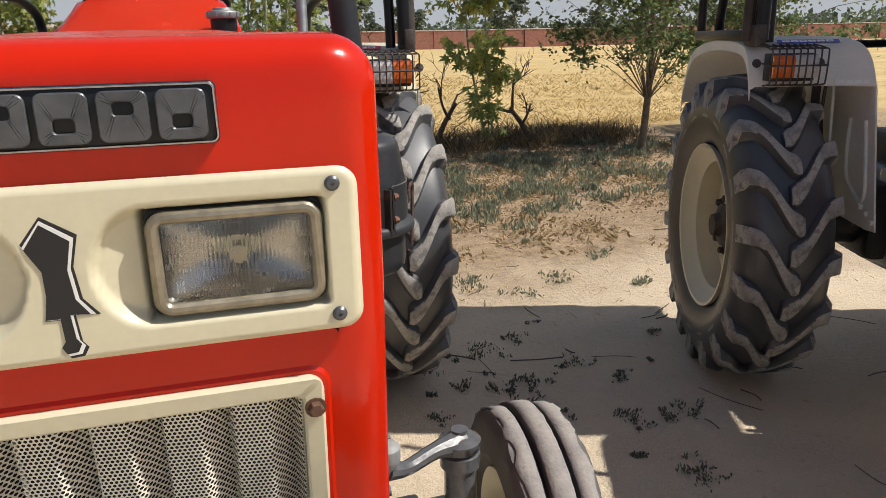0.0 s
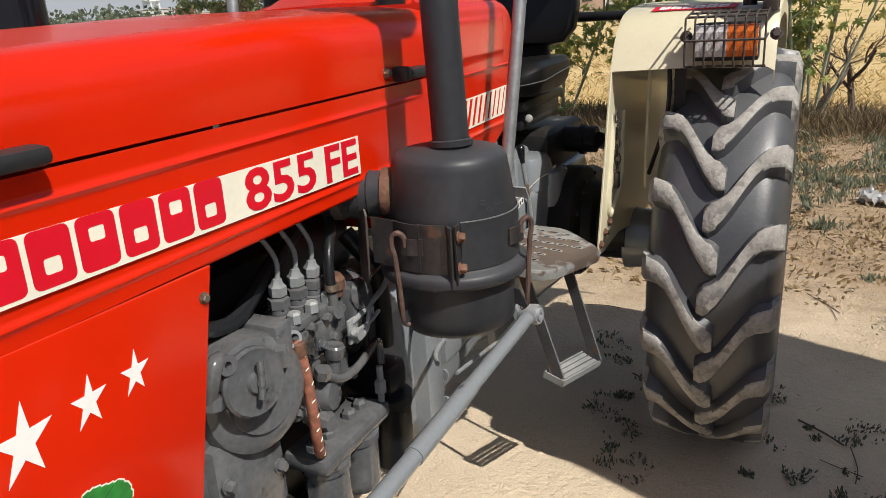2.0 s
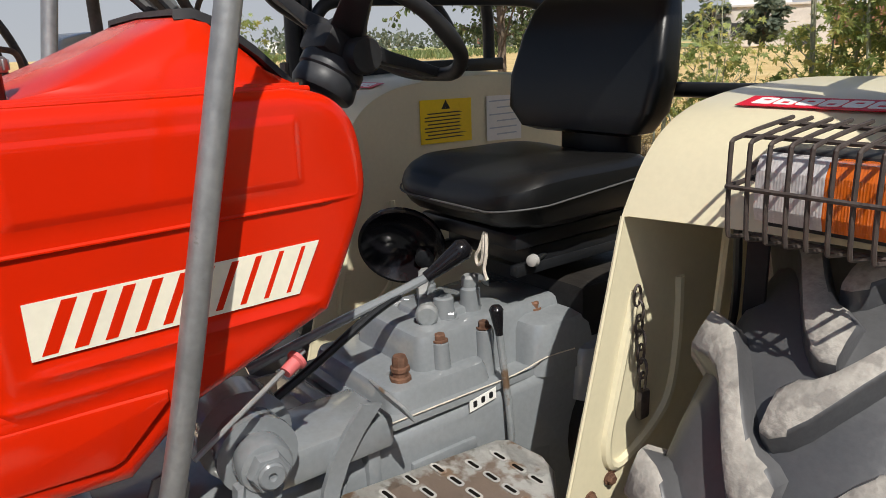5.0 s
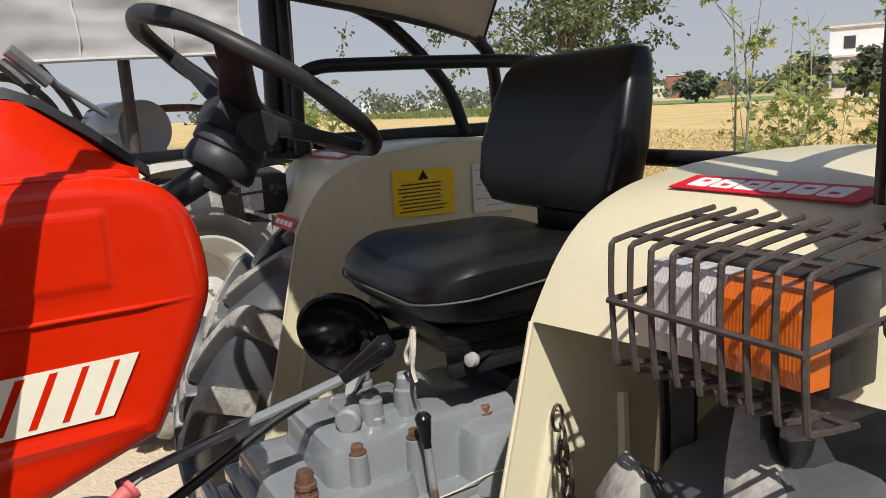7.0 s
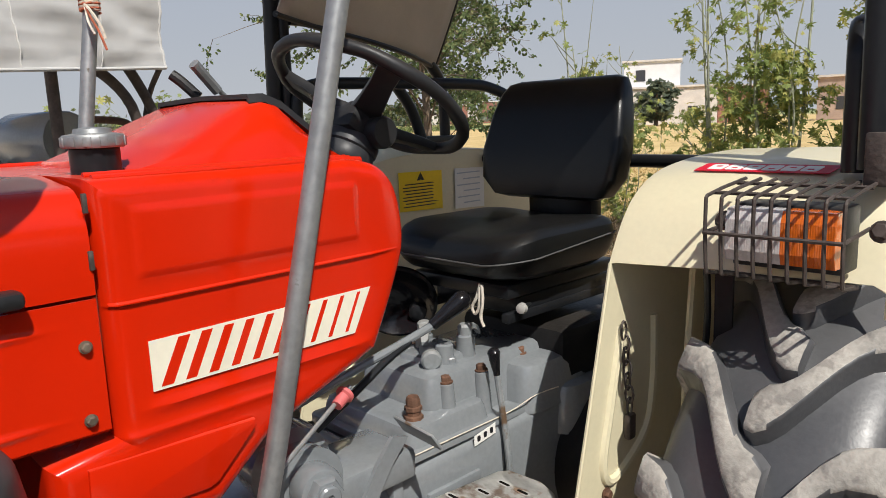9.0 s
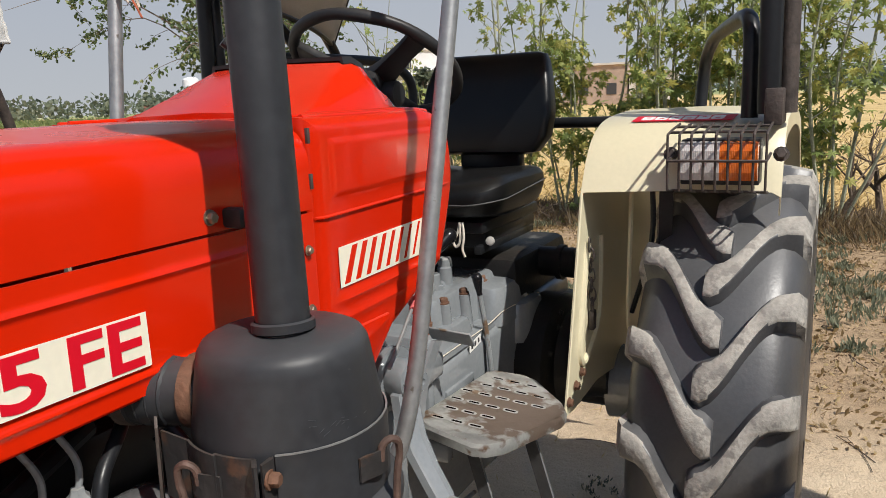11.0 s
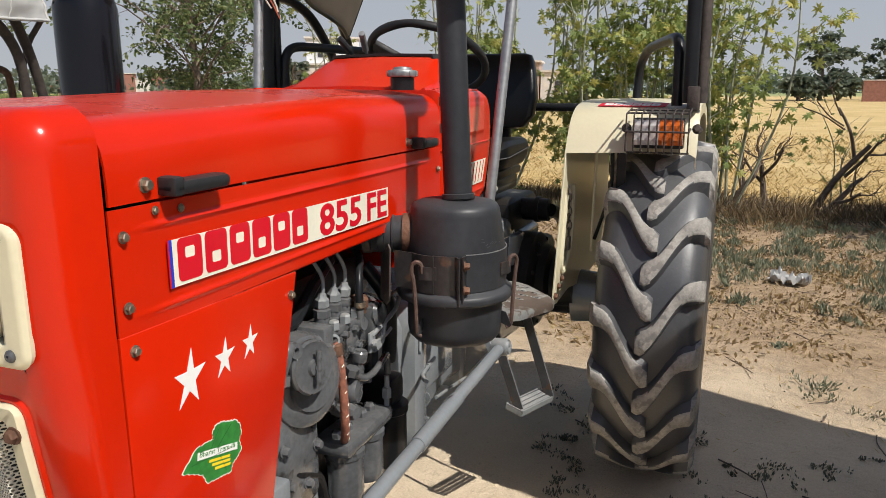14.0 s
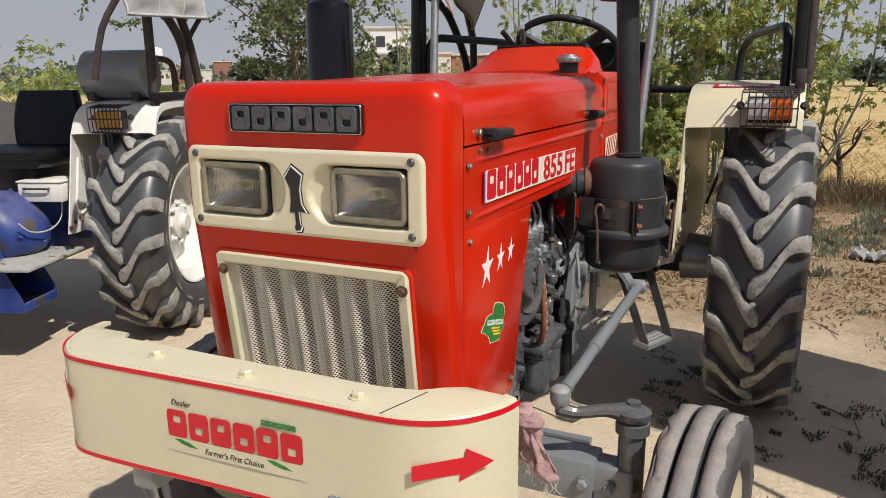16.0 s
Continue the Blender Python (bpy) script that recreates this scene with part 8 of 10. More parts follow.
        rows.append([Vector((x, 1.72 + 1.48 * k / 8, 2.36 + 0.05 * math.sin(math.pi * i / 12) - 0.02 * math.sin(math.pi * k / 8) + 0.01 * noise.noise(Vector((x * 4, k, 0))))) for k in range(9)])
    loft(bm, rows, closed=False)
    part("roof_sheet", solid_sheet(bm, 0.006), TAN_CANVAS, sheet, "beige canvas canopy roof")


def make_labels():
    m = plane_at((-0.4635, 0, 0), (0, 1, 0), (0, 0, 1))
    bm = bmesh.new()
    prism(bm, [(2.385, 1.305), (2.570, 1.300), (2.570, 1.424), (2.385, 1.428)], 0.0012, m)
    lab = part("warning_label", bm, YELLOW_INK, TRACTOR, "yellow warning label with black print")
    bm = bmesh.new()
    ring_plate(bm, [(2.46, 1.398), (2.492, 1.398), (2.476, 1.424)], [(2.4745, 1.400), (2.4775, 1.400), (2.476, 1.403)], 0.0016, m)
    part("warning_sign", bm, BLACK_INK, lab)
    random.seed(5)
    for k in range(8):
        y0 = 2.40 + (0.0 if k % 3 else 0.01)
        bm = bmesh.new()
        prism(bm, [(y0, 1.386 - 0.010 * k), (2.555 - 0.03 * random.random(), 1.386 - 0.010 * k), (2.555 - 0.03, 1.3895 - 0.010 * k), (y0, 1.3895 - 0.010 * k)], 0.0016, m)
        part("print_line", bm, DARK_RUST, lab)
    bm = bmesh.new()
    prism(bm, [(2.63, 1.29), (2.77, 1.285), (2.77, 1.420), (2.63, 1.424)], 0.0012, m)
    lab = part("service_label", bm, WHITE_INK, TRACTOR, "pale service chart label")
    for k in range(6):
        bm = bmesh.new()
        prism(bm, [(2.64 + 0.03 * (k % 2), 1.405 - 0.02 * k), (2.75, 1.405 - 0.02 * k), (2.75, 1.409 - 0.02 * k), (2.64 + 0.03 * (k % 2), 1.409 - 0.02 * k)], 0.0016, m)
        part("print_line", bm, GREY_INK, lab)


def make_chain():
    """A short chain hanging inside the near fender."""
    for k in range(7):
        bm = bmesh.new()
        c = Vector((0.482 + 0.002 * (k % 2), 2.150 + 0.004 * k, 1.155 - 0.028 * k))
        line = []
        for i in range(12):
            a = 2 * math.pi * i / 12
            u, v = 0.009 * math.cos(a), 0.019 * math.sin(a)
            line.append(c + (Vector((u, 0, v)) if k % 2 else Vector((0, u, v))))
        tube(bm, line, 0.0026, 6, 1, closed=True)
        part("chain_link", bm, DARK_RUST, TRACTOR)
    bm = bmesh.new()
    box(bm, 0.474, 0.490, 2.163, 2.190, 0.915, 0.972, 0.006)
    part("chain_hook", bm, DARK_RUST, TRACTOR)


make_gearbox()
make_seat()
make_steering()
make_work_lamp()
make_steps()
make_poles()
make_labels()
make_chain()

# ---- the two tractors beside it ----


# the twin on the sunny side, turned a little
TURN_B = Matrix.Rotation(radians(-20), 4, "Z")
PUT_B = Matrix.Translation(Vector((3.207, 1.782, -0.01)) - TURN_B @ Vector((0, 2.53, 0))) @ TURN_B
second = copy_thing(TRACTOR, PUT_B @ Matrix.Translation(TRACTOR.location))
tagged(second, "second tractor with cream fenders and rusty wheel hubs, parked on sand", "tractor")
for o in second.children_recursive:
    # unseen roof widened so that its shade closes a sunlit gap
    if o.name.startswith("roof_sheet"):
        o.data = o.data.copy()
        o.data.transform(Matrix.Translation((0.06, -0.06, 0)) @ Matrix.Diagonal((1.18, 1.02, 1, 1)))
    if o.name.startswith(("fender", "inner_wall", "pressed_bead", "folded_edge")):
        o.material_slots[0].link = "OBJECT"
        o.material_slots[0].material = WHITE_PAINT
    if o.name.startswith("lip_sticker"):
        o.material_slots[0].link = "OBJECT"
        o.material_slots[0].material = WHITE_PAINT
    if o.name.startswith("name_sticker"):
        o.material_slots[0].link = "OBJECT"
        o.material_slots[0].material = BLUE_INK

# the older blue one on the shaded side
TURN_A = Matrix.Rotation(radians(21), 4, "Z") @ Matrix.Scale(1.02, 4)
PUT_A = Matrix.Translation((-3.51, 1.95, -0.07)) @ TURN_A @ Matrix.Translation((0, -2.53, 0))
OLD = thing("tractor", "old blue tractor with white fenders and a grey tank", "tractor", PUT_A @ Vector((0, 1.8, 0)))


def make_old_tractor():
    rear_wheel(OLD, PUT_A @ Matrix.Translation((0.812, 2.53, 0.668)), 1, r=0.678, half=0.195, rim=WHITE_PAINT, hub=WHITE_PAINT)
    rear_wheel(OLD, PUT_A @ Matrix.Translation((-0.812, 2.53, 0.668)), -1, r=0.678, half=0.195, rim=WHITE_PAINT, hub=WHITE_PAINT)
    low = PUT_A @ Matrix.Translation((0, 0, -0.040))
    for s in (1, -1):
        f = fender(OLD, low, s, WHITE_PAINT)
        if s > 0:
            lamp_in_cage(f, low, 1, 0.62, 0.80, clear=False, wire=DARK_RUST)
        bar_frame(OLD, "canopy_post", [[(s * 0.90, 2.30, 1.41), (s * 0.90, 2.30, 2.2)], [(s * 0.90, 2.36, 1.95), (s * 0.90, 2.55, 1.93), (s * 0.90, 2.75, 1.75), (s * 0.90, 2.82, 1.41)], [(s * 0.90, 2.55, 2.2), (s * 0.90, 2.85, 1.80), (s * 0.90, 3.0, 1.41)]], 0.028, DARK_RUST, PUT_A, "dark steel canopy post")
        bar_frame(OLD, "hand_hoop", [[(s * 0.78, 2.36, 1.40), (s * 0.78, 2.36, 1.62), (s * 0.78, 2.45, 1.68), (s * 0.78, 2.75, 1.68), (s * 0.78, 2.85, 1.62), (s * 0.78, 2.86, 1.39)]], 0.02, RUST, PUT_A, "rusty tube hand rail")
        bm = bmesh.new()
        box(bm, min(s * 0.88, s * 0.94), max(s * 0.88, s * 0.94), 2.26, 3.0, 1.44, 1.485, 0.006, PUT_A)
        part("post_rail", bm, BLACK, OLD)
    # canvas roof: its near side hangs down, the front is thrown up
    bm = bmesh.new()
    a, b = Vector((-2.06, 1.46, 0)), Vector((-2.69, 2.67, 0))
    inward = Vector((-0.88, -0.46, 0))
    rows = []
    for i in range(41):
        t = i / 40
        p = a.lerp(b, t)
        sag = 0.012 * math.sin(t * 9) + 0.006 * noise.noise(Vector((t * 8, 0, 0)))
        row = []
        for k in range(22):
            v = k / 21
            crease = 0.010 * noise.noise(Vector((t * 5, v * 9, 2))) + 0.006 * noise.noise(Vector((t * 16 + v * 6, v * 14, 5)))
            row.append(p + inward * (0.012 * math.sin(t * 12 + 7 * v) + 0.01 * v + crease) + Vector((0, 0, 1.83 + 0.085 * t + (0.55 - 0.085 * t) * v)))
        for k in range(1, 7):
            row.append(p + inward * (0.34 * k) + Vector((0, 0, 2.38 + 0.10 * math.sin(math.pi * k / 7) + 0.05 * (1 - t) * k / 6 + sag)))
        rows.append(row)
    loft(bm, rows, closed=False)
    roof = part("canopy_roof", solid_sheet(bm, 0.006), CANVAS, OLD, "pale canvas canopy with a hanging side flap")
    bm = bmesh.new()
    tube(bm, [row[0] for row in rows], 0.009, 8, 1)
    part("hem", bm, CANVAS, roof, "stitched lower hem")
    for i in (0, 13, 27, 40):
        bm = bmesh.new()
        tube(bm, [q + inward * -0.004 for q in rows[i][:22]], 0.007 if i in (0, 40) else 0.0035, 6, 1)
        part("seam", bm, CANVAS, roof)
    for q in (a, b):
        bm = bmesh.new()
        foot = Vector((q.x, q.y, 1.86)) + inward * 0.03
        tube(bm, [foot + Vector((0, 0, 0.06)), foot + inward * 0.10 + Vector((0, 0, -0.10)), foot + inward * 0.16 + Vector((0, 0, -0.34))], 0.016, 8, 3)
        part("canopy_strut", bm, DARK_RUST, OLD)
    # tank lying on the fender
    bm = bmesh.new()
    lathe(bm, [(0, -0.185), (0.128, -0.185), (0.138, -0.187), (0.142, -0.180), (0.142, 0.180), (0.138, 0.187), (0.128, 0.185), (0, 0.185)], PUT_A @ Matrix.Translation((0.655, 2.40, 1.590)) @ Matrix.Rotation(radians(90), 4, "Y"), 32)
    tank = part("tank", bm, GREY, OLD, "grey steel drum strapped to the fender")
    for x in (0.52, 0.79):
        bm = bmesh.new()
        box(bm, x - 0.02, x + 0.02, 2.28, 2.52, 1.44, 1.49, 0.004, PUT_A)
        part("tank_saddle", bm, DARK_RUST, tank)
    # blue body
    bm = bmesh.new()
    rows = []
    for y, w, z0, z1 in ((-0.05, 0.27, 0.75, 1.32), (0.05, 0.29, 0.72, 1.38), (1.25, 0.30, 0.95, 1.42), (1.32, 0.27, 0.98, 1.40)):
        rows.append([PUT_A @ Vector((x, y, z)) for x, z in rounded(-w, w, z0, z1, 0.06, 4)])
    loft(bm, rows)
    part("bonnet", bm, BLUE_PAINT, OLD, "blue bonnet")
    bm = bmesh.new()
    for y0, y1, w, z0, z1 in ((0.4, 1.3, 0.17, 0.45, 1.0), (1.3, 2.1, 0.17, 0.48, 0.85), (2.1, 2.75, 0.22, 0.46, 0.92)):
        box(bm, -w, w, y0, y1, z0, z1, 0.04, PUT_A)
    tube(bm, [PUT_A @ Vector((-0.7, 2.53, 0.655)), PUT_A @ Vector((0.7, 2.53, 0.655))], 0.10, 16, 1)
    part("drive_housing", bm, BLUE_PAINT, OLD, "blue engine and gearbox housing")
    bm = bmesh.new()
    lathe(bm, [(0, -0.10), (0.205, -0.10), (0.21, -0.02), (0.20, 0.02), (0.175, 0.055), (0.13, 0.082), (0.07, 0.097), (0, 0.10)], PUT_A @ Matrix.Translation((0.17, 1.98, 0.78)) @ Matrix.Rotation(radians(52), 4, "Y"), 32)
    casing = part("side_casing", bm, BLUE_PAINT, OLD, "domed blue gear casing, oily and dusty")
    for k in range(7):
        a_ = 2 * math.pi * k / 7
        cm = PUT_A @ Matrix.Translation((0.17, 1.98, 0.78)) @ Matrix.Rotation(radians(52), 4, "Y")
        bm = bmesh.new()
        bolt(bm, cm @ Vector((0.186 * math.cos(a_), 0.186 * math.sin(a_), 0.036)), cm.to_3x3() @ Vector((0.3 * math.cos(a_), 0.3 * math.sin(a_), 1)), 0.012, 0.012)
        part("casing_bolt", bm, BLUE_PAINT, casing)
    bm = bmesh.new()
    tube(bm, [PUT_A @ Vector(p) for p in ((0.30, 1.80, 0.80), (0.33, 1.86, 0.74), (0.36, 1.98, 0.73), (0.36, 2.10, 0.78), (0.34, 2.16, 0.90))], 0.004, 6, 5)
    part("loose_wire", bm, STRING, casing, "pale loose wire")
    bm = bmesh.new()
    box(bm, 0.03, 0.46, 1.60, 2.14, 0.575, 0.595, 0.006, PUT_A)
    step = part("step_plate", bm, STEP_STEEL, OLD, "worn steel foot plate, rusty tan on top")
    bm = bmesh.new()
    box(bm, 0.10, 0.36, 1.66, 1.97, 0.33, 0.342, 0.003, PUT_A)
    box(bm, 0.348, 0.36, 1.66, 1.97, 0.342, 0.38, 0.003, PUT_A)
    for y in (1.66, 1.958):
        prism(bm, [(0.10, 0.342), (0.36, 0.342), (0.36, 0.40), (0.27, 0.58), (0.13, 0.58)], 0.008, PUT_A @ plane_at((0, y + 0.008, 0), (1, 0, 0), (0, 0, 1)))
    box(bm, 0.11, 0.118, 1.672, 1.955, 0.342, 0.56, 0.002, PUT_A)
    part("lower_tread", bm, BLUE_PAINT, step, "blue boxed lower step, open in front")
    bm = bmesh.new()
    box(bm, 0.15, 0.41, 2.05, 2.28, 0.875, 0.985, 0.008, PUT_A)
    case = part("battery_box", bm, WHITE_PAINT, OLD, "dirty white box beside the seat")
    bm = bmesh.new()
    box(bm, 0.145, 0.415, 2.045, 2.285, 0.986, 0.998, 0.004, PUT_A)
    part("lid", bm, WHITE_PAINT, case)
    bm = bmesh.new()
    tube(bm, [PUT_A @ Vector(p) for p in ((0.20, 2.046, 0.955), (0.20, 2.03, 0.955), (0.34, 2.03, 0.955), (0.34, 2.046, 0.955))], 0.006, 8, 2)
    part("handle", bm, DARK_RUST, case)
    # seat, wheel and dark bits
    bm = bmesh.new()
    rows = []
    for k in range(9):
        t = k / 8
        w = 0.245 * (1 - 0.10 * abs(2 * t - 1) ** 3)
        rows.append([PUT_A @ Vector((0.06 + x, 2.10 + 0.46 * t, z - 0.020 * (1 - (2 * t - 1) ** 2) * (1 - (x / 0.25) ** 2))) for x, z in rounded(-w, w, 1.06, 1.185 - 0.03 * abs(2 * t - 1) ** 4, 0.05, 5)])
    loft(bm, rows)
    part("seat", bm, VINYL, OLD, "black vinyl seat cushion, sagging")
    bm = bmesh.new()
    rows = []
    for k in range(9):
        t = k / 8
        w = 0.225 * (1 - 0.16 * t ** 3 - 0.10 * (1 - t) ** 4)
        rows.append([PUT_A @ Vector((0.09 + x, 2.50 + y + 0.07 * t, 1.17 + 0.33 * t)) for x, y in rounded(-w, w, -0.05, 0.06 - 0.02 * t, 0.045, 5)])
    loft(bm, rows)
    part("backrest", bm, VINYL, OLD, "black vinyl backrest with rounded shoulders")
    bm = bmesh.new()
    box(bm, -0.18, 0.18, 2.15, 2.62, 0.90, 1.12, 0.02, PUT_A)
    part("seat_frame", bm, BLACK, OLD)
    bm = bmesh.new()
    m = PUT_A @ axis((0, 1.80, 1.50), (0, 0.6, 0.8))
    tube(bm, [m @ Vector((0.2 * math.cos(a), 0.2 * math.sin(a), 0)) for a in np.linspace(0, 2 * math.pi, 40)[:-1]], 0.014, 10, 1, closed=True)
    wheel = part("steering_wheel", bm, PLASTIC, OLD, "black steering wheel")
    bm = bmesh.new()
    tube(bm, [m @ Vector((0, 0, 0)), PUT_A @ Vector((0, 1.45, 1.2))], 0.022, 10, 1)
    for a in (90, 210, 330):
        tube(bm, [m @ Vector((0, 0, -0.03)), m @ Vector((0.2 * math.cos(radians(a)), 0.2 * math.sin(radians(a)), 0))], 0.011, 8, 1)
    part("steering_column", bm, PLASTIC, wheel)
    for s in (1, -1):
        front_wheel(OLD, PUT_A @ Matrix.Translation((s * 0.66, 0.45, 0.352)), s, rim=WHITE_PAINT)
    bm = bmesh.new()
    box(bm, -0.60, 0.60, 0.40, 0.50, 0.33, 0.43, 0.01, PUT_A)
    box(bm, -0.12, 0.12, 0.40, 0.60, 0.40, 0.60, 0.01, PUT_A)
    part("front_axle", bm, BLUE_PAINT, OLD, "blue front axle")


make_old_tractor()

# ---- plants, field, distance ----


def leaf_material(name, a, b, c):
    """Leaves whose colour varies from leaf to leaf."""
    m = bpy.data.materials.new(name)
    m.use_nodes = True
    n, l = m.node_tree.nodes, m.node_tree.links
    bs = n["Principled BSDF"]
    bs.inputs["Roughness"].default_value = 0.5
    geo, ramp = n.new("ShaderNodeNewGeometry"), n.new("ShaderNodeValToRGB")
    ramp.color_ramp.elements[0].color, ramp.color_ramp.elements[1].color = (*a, 1), (*c, 1)
    mid = ramp.color_ramp.elements.new(0.6)
    mid.color = (*b, 1)
    ramp.color_ramp.elements[2].position = 1.0
    l.new(geo.outputs["Random Per Island"], ramp.inputs[0])
    l.new(ramp.outputs[0], bs.inputs["Base Color"])
    tr, mixer = n.new("ShaderNodeBsdfTranslucent"), n.new("ShaderNodeMixShader")
    mixer.inputs[0].default_value = 0.48
    l.new(ramp.outputs[0], tr.inputs["Color"])
    l.new(bs.outputs[0], mixer.inputs[1])
    l.new(tr.outputs[0], mixer.inputs[2])
    l.new(mixer.outputs[0], n["Material Output"].inputs["Surface"])
    return m


CASTOR = leaf_material("broad_leaf", (0.18, 0.24, 0.065), (0.32, 0.38, 0.12), (0.56, 0.50, 0.14))
TREE_LEAF = leaf_material("tree_leaf", (0.085, 0.125, 0.048), (0.16, 0.215, 0.08), (0.30, 0.32, 0.13))
WEED = leaf_material("grey_green_weed", (0.16, 0.18, 0.12), (0.25, 0.27, 0.18), (0.36, 0.35, 0.24))
WEED_GREEN = leaf_material("rank_grass", (0.13, 0.19, 0.06), (0.20, 0.26, 0.09), (0.32, 0.34, 0.15))
DARK_WEED = leaf_material("trodden_weed", (0.10, 0.105, 0.075), (0.16, 0.16, 0.11), (0.25, 0.23, 0.16))
DRY = leaf_material("dry_grass", (0.24, 0.16, 0.08), (0.38, 0.27, 0.13), (0.52, 0.40, 0.22))
DRY_BRUSH = leaf_material("dry_brush_leaf", (0.10, 0.068, 0.038), (0.20, 0.14, 0.075), (0.38, 0.28, 0.15))
LITTER = leaf_material("dead_leaf", (0.13, 0.085, 0.05), (0.26, 0.175, 0.105), (0.44, 0.32, 0.20))
STRAW = leaf_material("straw", (0.42, 0.29, 0.11), (0.58, 0.43, 0.19), (0.72, 0.57, 0.30))
# greyed and paled: the distance haze is mixed into the leaf colour
HAZED_LEAF = leaf_material("hazed_leaf", (0.10, 0.13, 0.09), (0.14, 0.17, 0.115), (0.19, 0.21, 0.14))
BARK = material("grey_brown_bark", (0.16, 0.12, 0.085), 0.9, var=0.3, scale=20, fine=120, bump=0.5)
PALE_BARK = material("pale_green_stem", (0.30, 0.31, 0.22), 0.8, var=0.25, scale=14, fine=80, bump=0.3)
DEAD = material("dead_wood", (0.13, 0.095, 0.07), 0.9, var=0.3, scale=25, fine=120, bump=0.5)


class Leaves:
    """Gathers many small leaf faces into one mesh."""

    def __init__(self):
        self.v, self.f = [], []

    def blade(self, p, d, up, length, width):
        side = d.cross(up).normalized() * width
        k = len(self.v)
        self.v += [p, p + d * length * 0.5 + side, p + d * length + up * (-0.1 * length), p + d * length * 0.5 - side]
        self.f.append((k, k + 1, k + 2, k + 3))

    def oval(self, p, d, up, length, width):
        """A rounded leaf with a point, folded a little along its rib."""
        side = d.cross(up).normalized()
        lift = side.cross(d) * width * 0.35
        k = len(self.v)
        self.v += [p, p + d * length, p + d * length * 0.28 + side * width * 0.9 + lift, p + d * length * 0.66 + side * width * 0.85 + lift, p + d * length * 0.28 - side * width * 0.9 + lift, p + d * length * 0.66 - side * width * 0.85 + lift]
        self.f += [(k, k + 2, k + 3, k + 1), (k, k + 1, k + 5, k + 4)]

    def palm(self, p, d, nrm, size, lobes=7):
        """A hand-shaped leaf."""
        d = (d - nrm * d.dot(nrm)).normalized()
        s = nrm.cross(d)
        k = len(self.v)
        self.v.append(p)
        pts = []
        for i in range(lobes):
            a = radians(-150 + 300 * i / (lobes - 1))
            r = size * (1.0 - 0.35 * abs(a) / 2.6)
            for da, rr in ((-0.30, 0.46), (-0.19, 0.72), (0.0, 1.0), (0.19, 0.72)):
                q = p + (d * math.cos(a + da) + s * math.sin(a + da)) * r * rr - nrm * (0.18 * size * rr * rr)
                pts.append(q)
        self.v += pts
        n = len(pts)
        for i in range(n - 1):
            self.f.append((k, k + 1 + i, k + 2 + i))

    def make(self, name, mat, parent=None, label=""):
        return raw(name, self.v, self.f, mat, parent, label)


def rand_dir(flat=1.0):
    a, z = random.uniform(0, 2 * math.pi), random.uniform(-1, 1) * flat
    r = math.sqrt(max(0, 1 - z * z))
    return Vector((r * math.cos(a), r * math.sin(a), z))


def castor_shrub(x, y, height, stems, spread, leaves, label, lean_=(0, 0), size=0.17, low=0.25, thin_top=0.0):
    random.seed(int(abs(x * 131 + y * 17) * 10))
    z0 = ground_height(x, y) - 0.03
    sh = thing("shrub", label, "shrub", (x, y, z0), "hedge of tall shrubs")
    bm, lv = bmesh.new(), Leaves()
    tips = []
    for i in range(stems):
        a = random.uniform(0, 2 * math.pi)
        h = height * random.uniform(0.65, 1.05)
        top = Vector((x + spread * math.cos(a) * random.uniform(0.3, 1) + lean_[0], y + spread * math.sin(a) * random.uniform(0.3, 1) + lean_[1], z0 + h))
        base = Vector((x + 0.10 * math.cos(a), y + 0.10 * math.sin(a), z0 - 0.02))
        mid = base.lerp(top, 0.5) + Vector((random.uniform(-0.28, 0.28), random.uniform(-0.2, 0.2), 0.1))
        r = random.uniform(0.009, 0.020) * (height / 3) ** 0.5
        tube(bm, [base, mid, top], r, 6, 6, radii=[r, r * 0.75, r * 0.25])
        path = smooth_path([base, mid, top], 8)
        for k in range(random.randint(4, 7)):
            p = path[random.randint(3, len(path) - 3)]
            d = (rand_dir(0.3) + Vector((0, 0, 0.9))).normalized()
            ln = random.uniform(0.25, 0.7)
            tube(bm, [p, p + d * ln * 0.5 + rand_dir() * 0.05, p + d * ln], r * 0.4, 5, 3, radii=[r * 0.45, r * 0.3, r * 0.12])
            tips.append([p + d * ln * t for t in (0.4, 0.7, 1.0)])
        tips.append([path[k] for k in range(int(len(path) * low), len(path))])
    part("trunk", bm, PALE_BARK, sh, "thin pale green stems")
    twigs = [t for t in tips if len(t) == 3]
    for i in range(leaves):
        p = random.choice(random.choice(twigs if i % 3 else tips))
        if p.z - z0 > 0.52 * height and random.random() < thin_top:
            p = random.choice(random.choice(tips))
            if p.z - z0 > 0.52 * height and random.random() < thin_top:
                continue
        for k in range(3):
            d = rand_dir(0.5)
            q = p + d * random.uniform(0.04, 0.24) + Vector((0, 0, random.uniform(-0.08, 0.06)))
            nrm = (Vector((0, 0, 0.7)) + rand_dir() * 0.9 + d * 0.4).normalized()
            lv.palm(q, d + Vector((0, 0, -0.5)), nrm, size * random.uniform(0.45, 1.25), 7)
    lv.make("crown", CASTOR, sh, "loose hand-shaped leaves, some yellowing")
    return sh


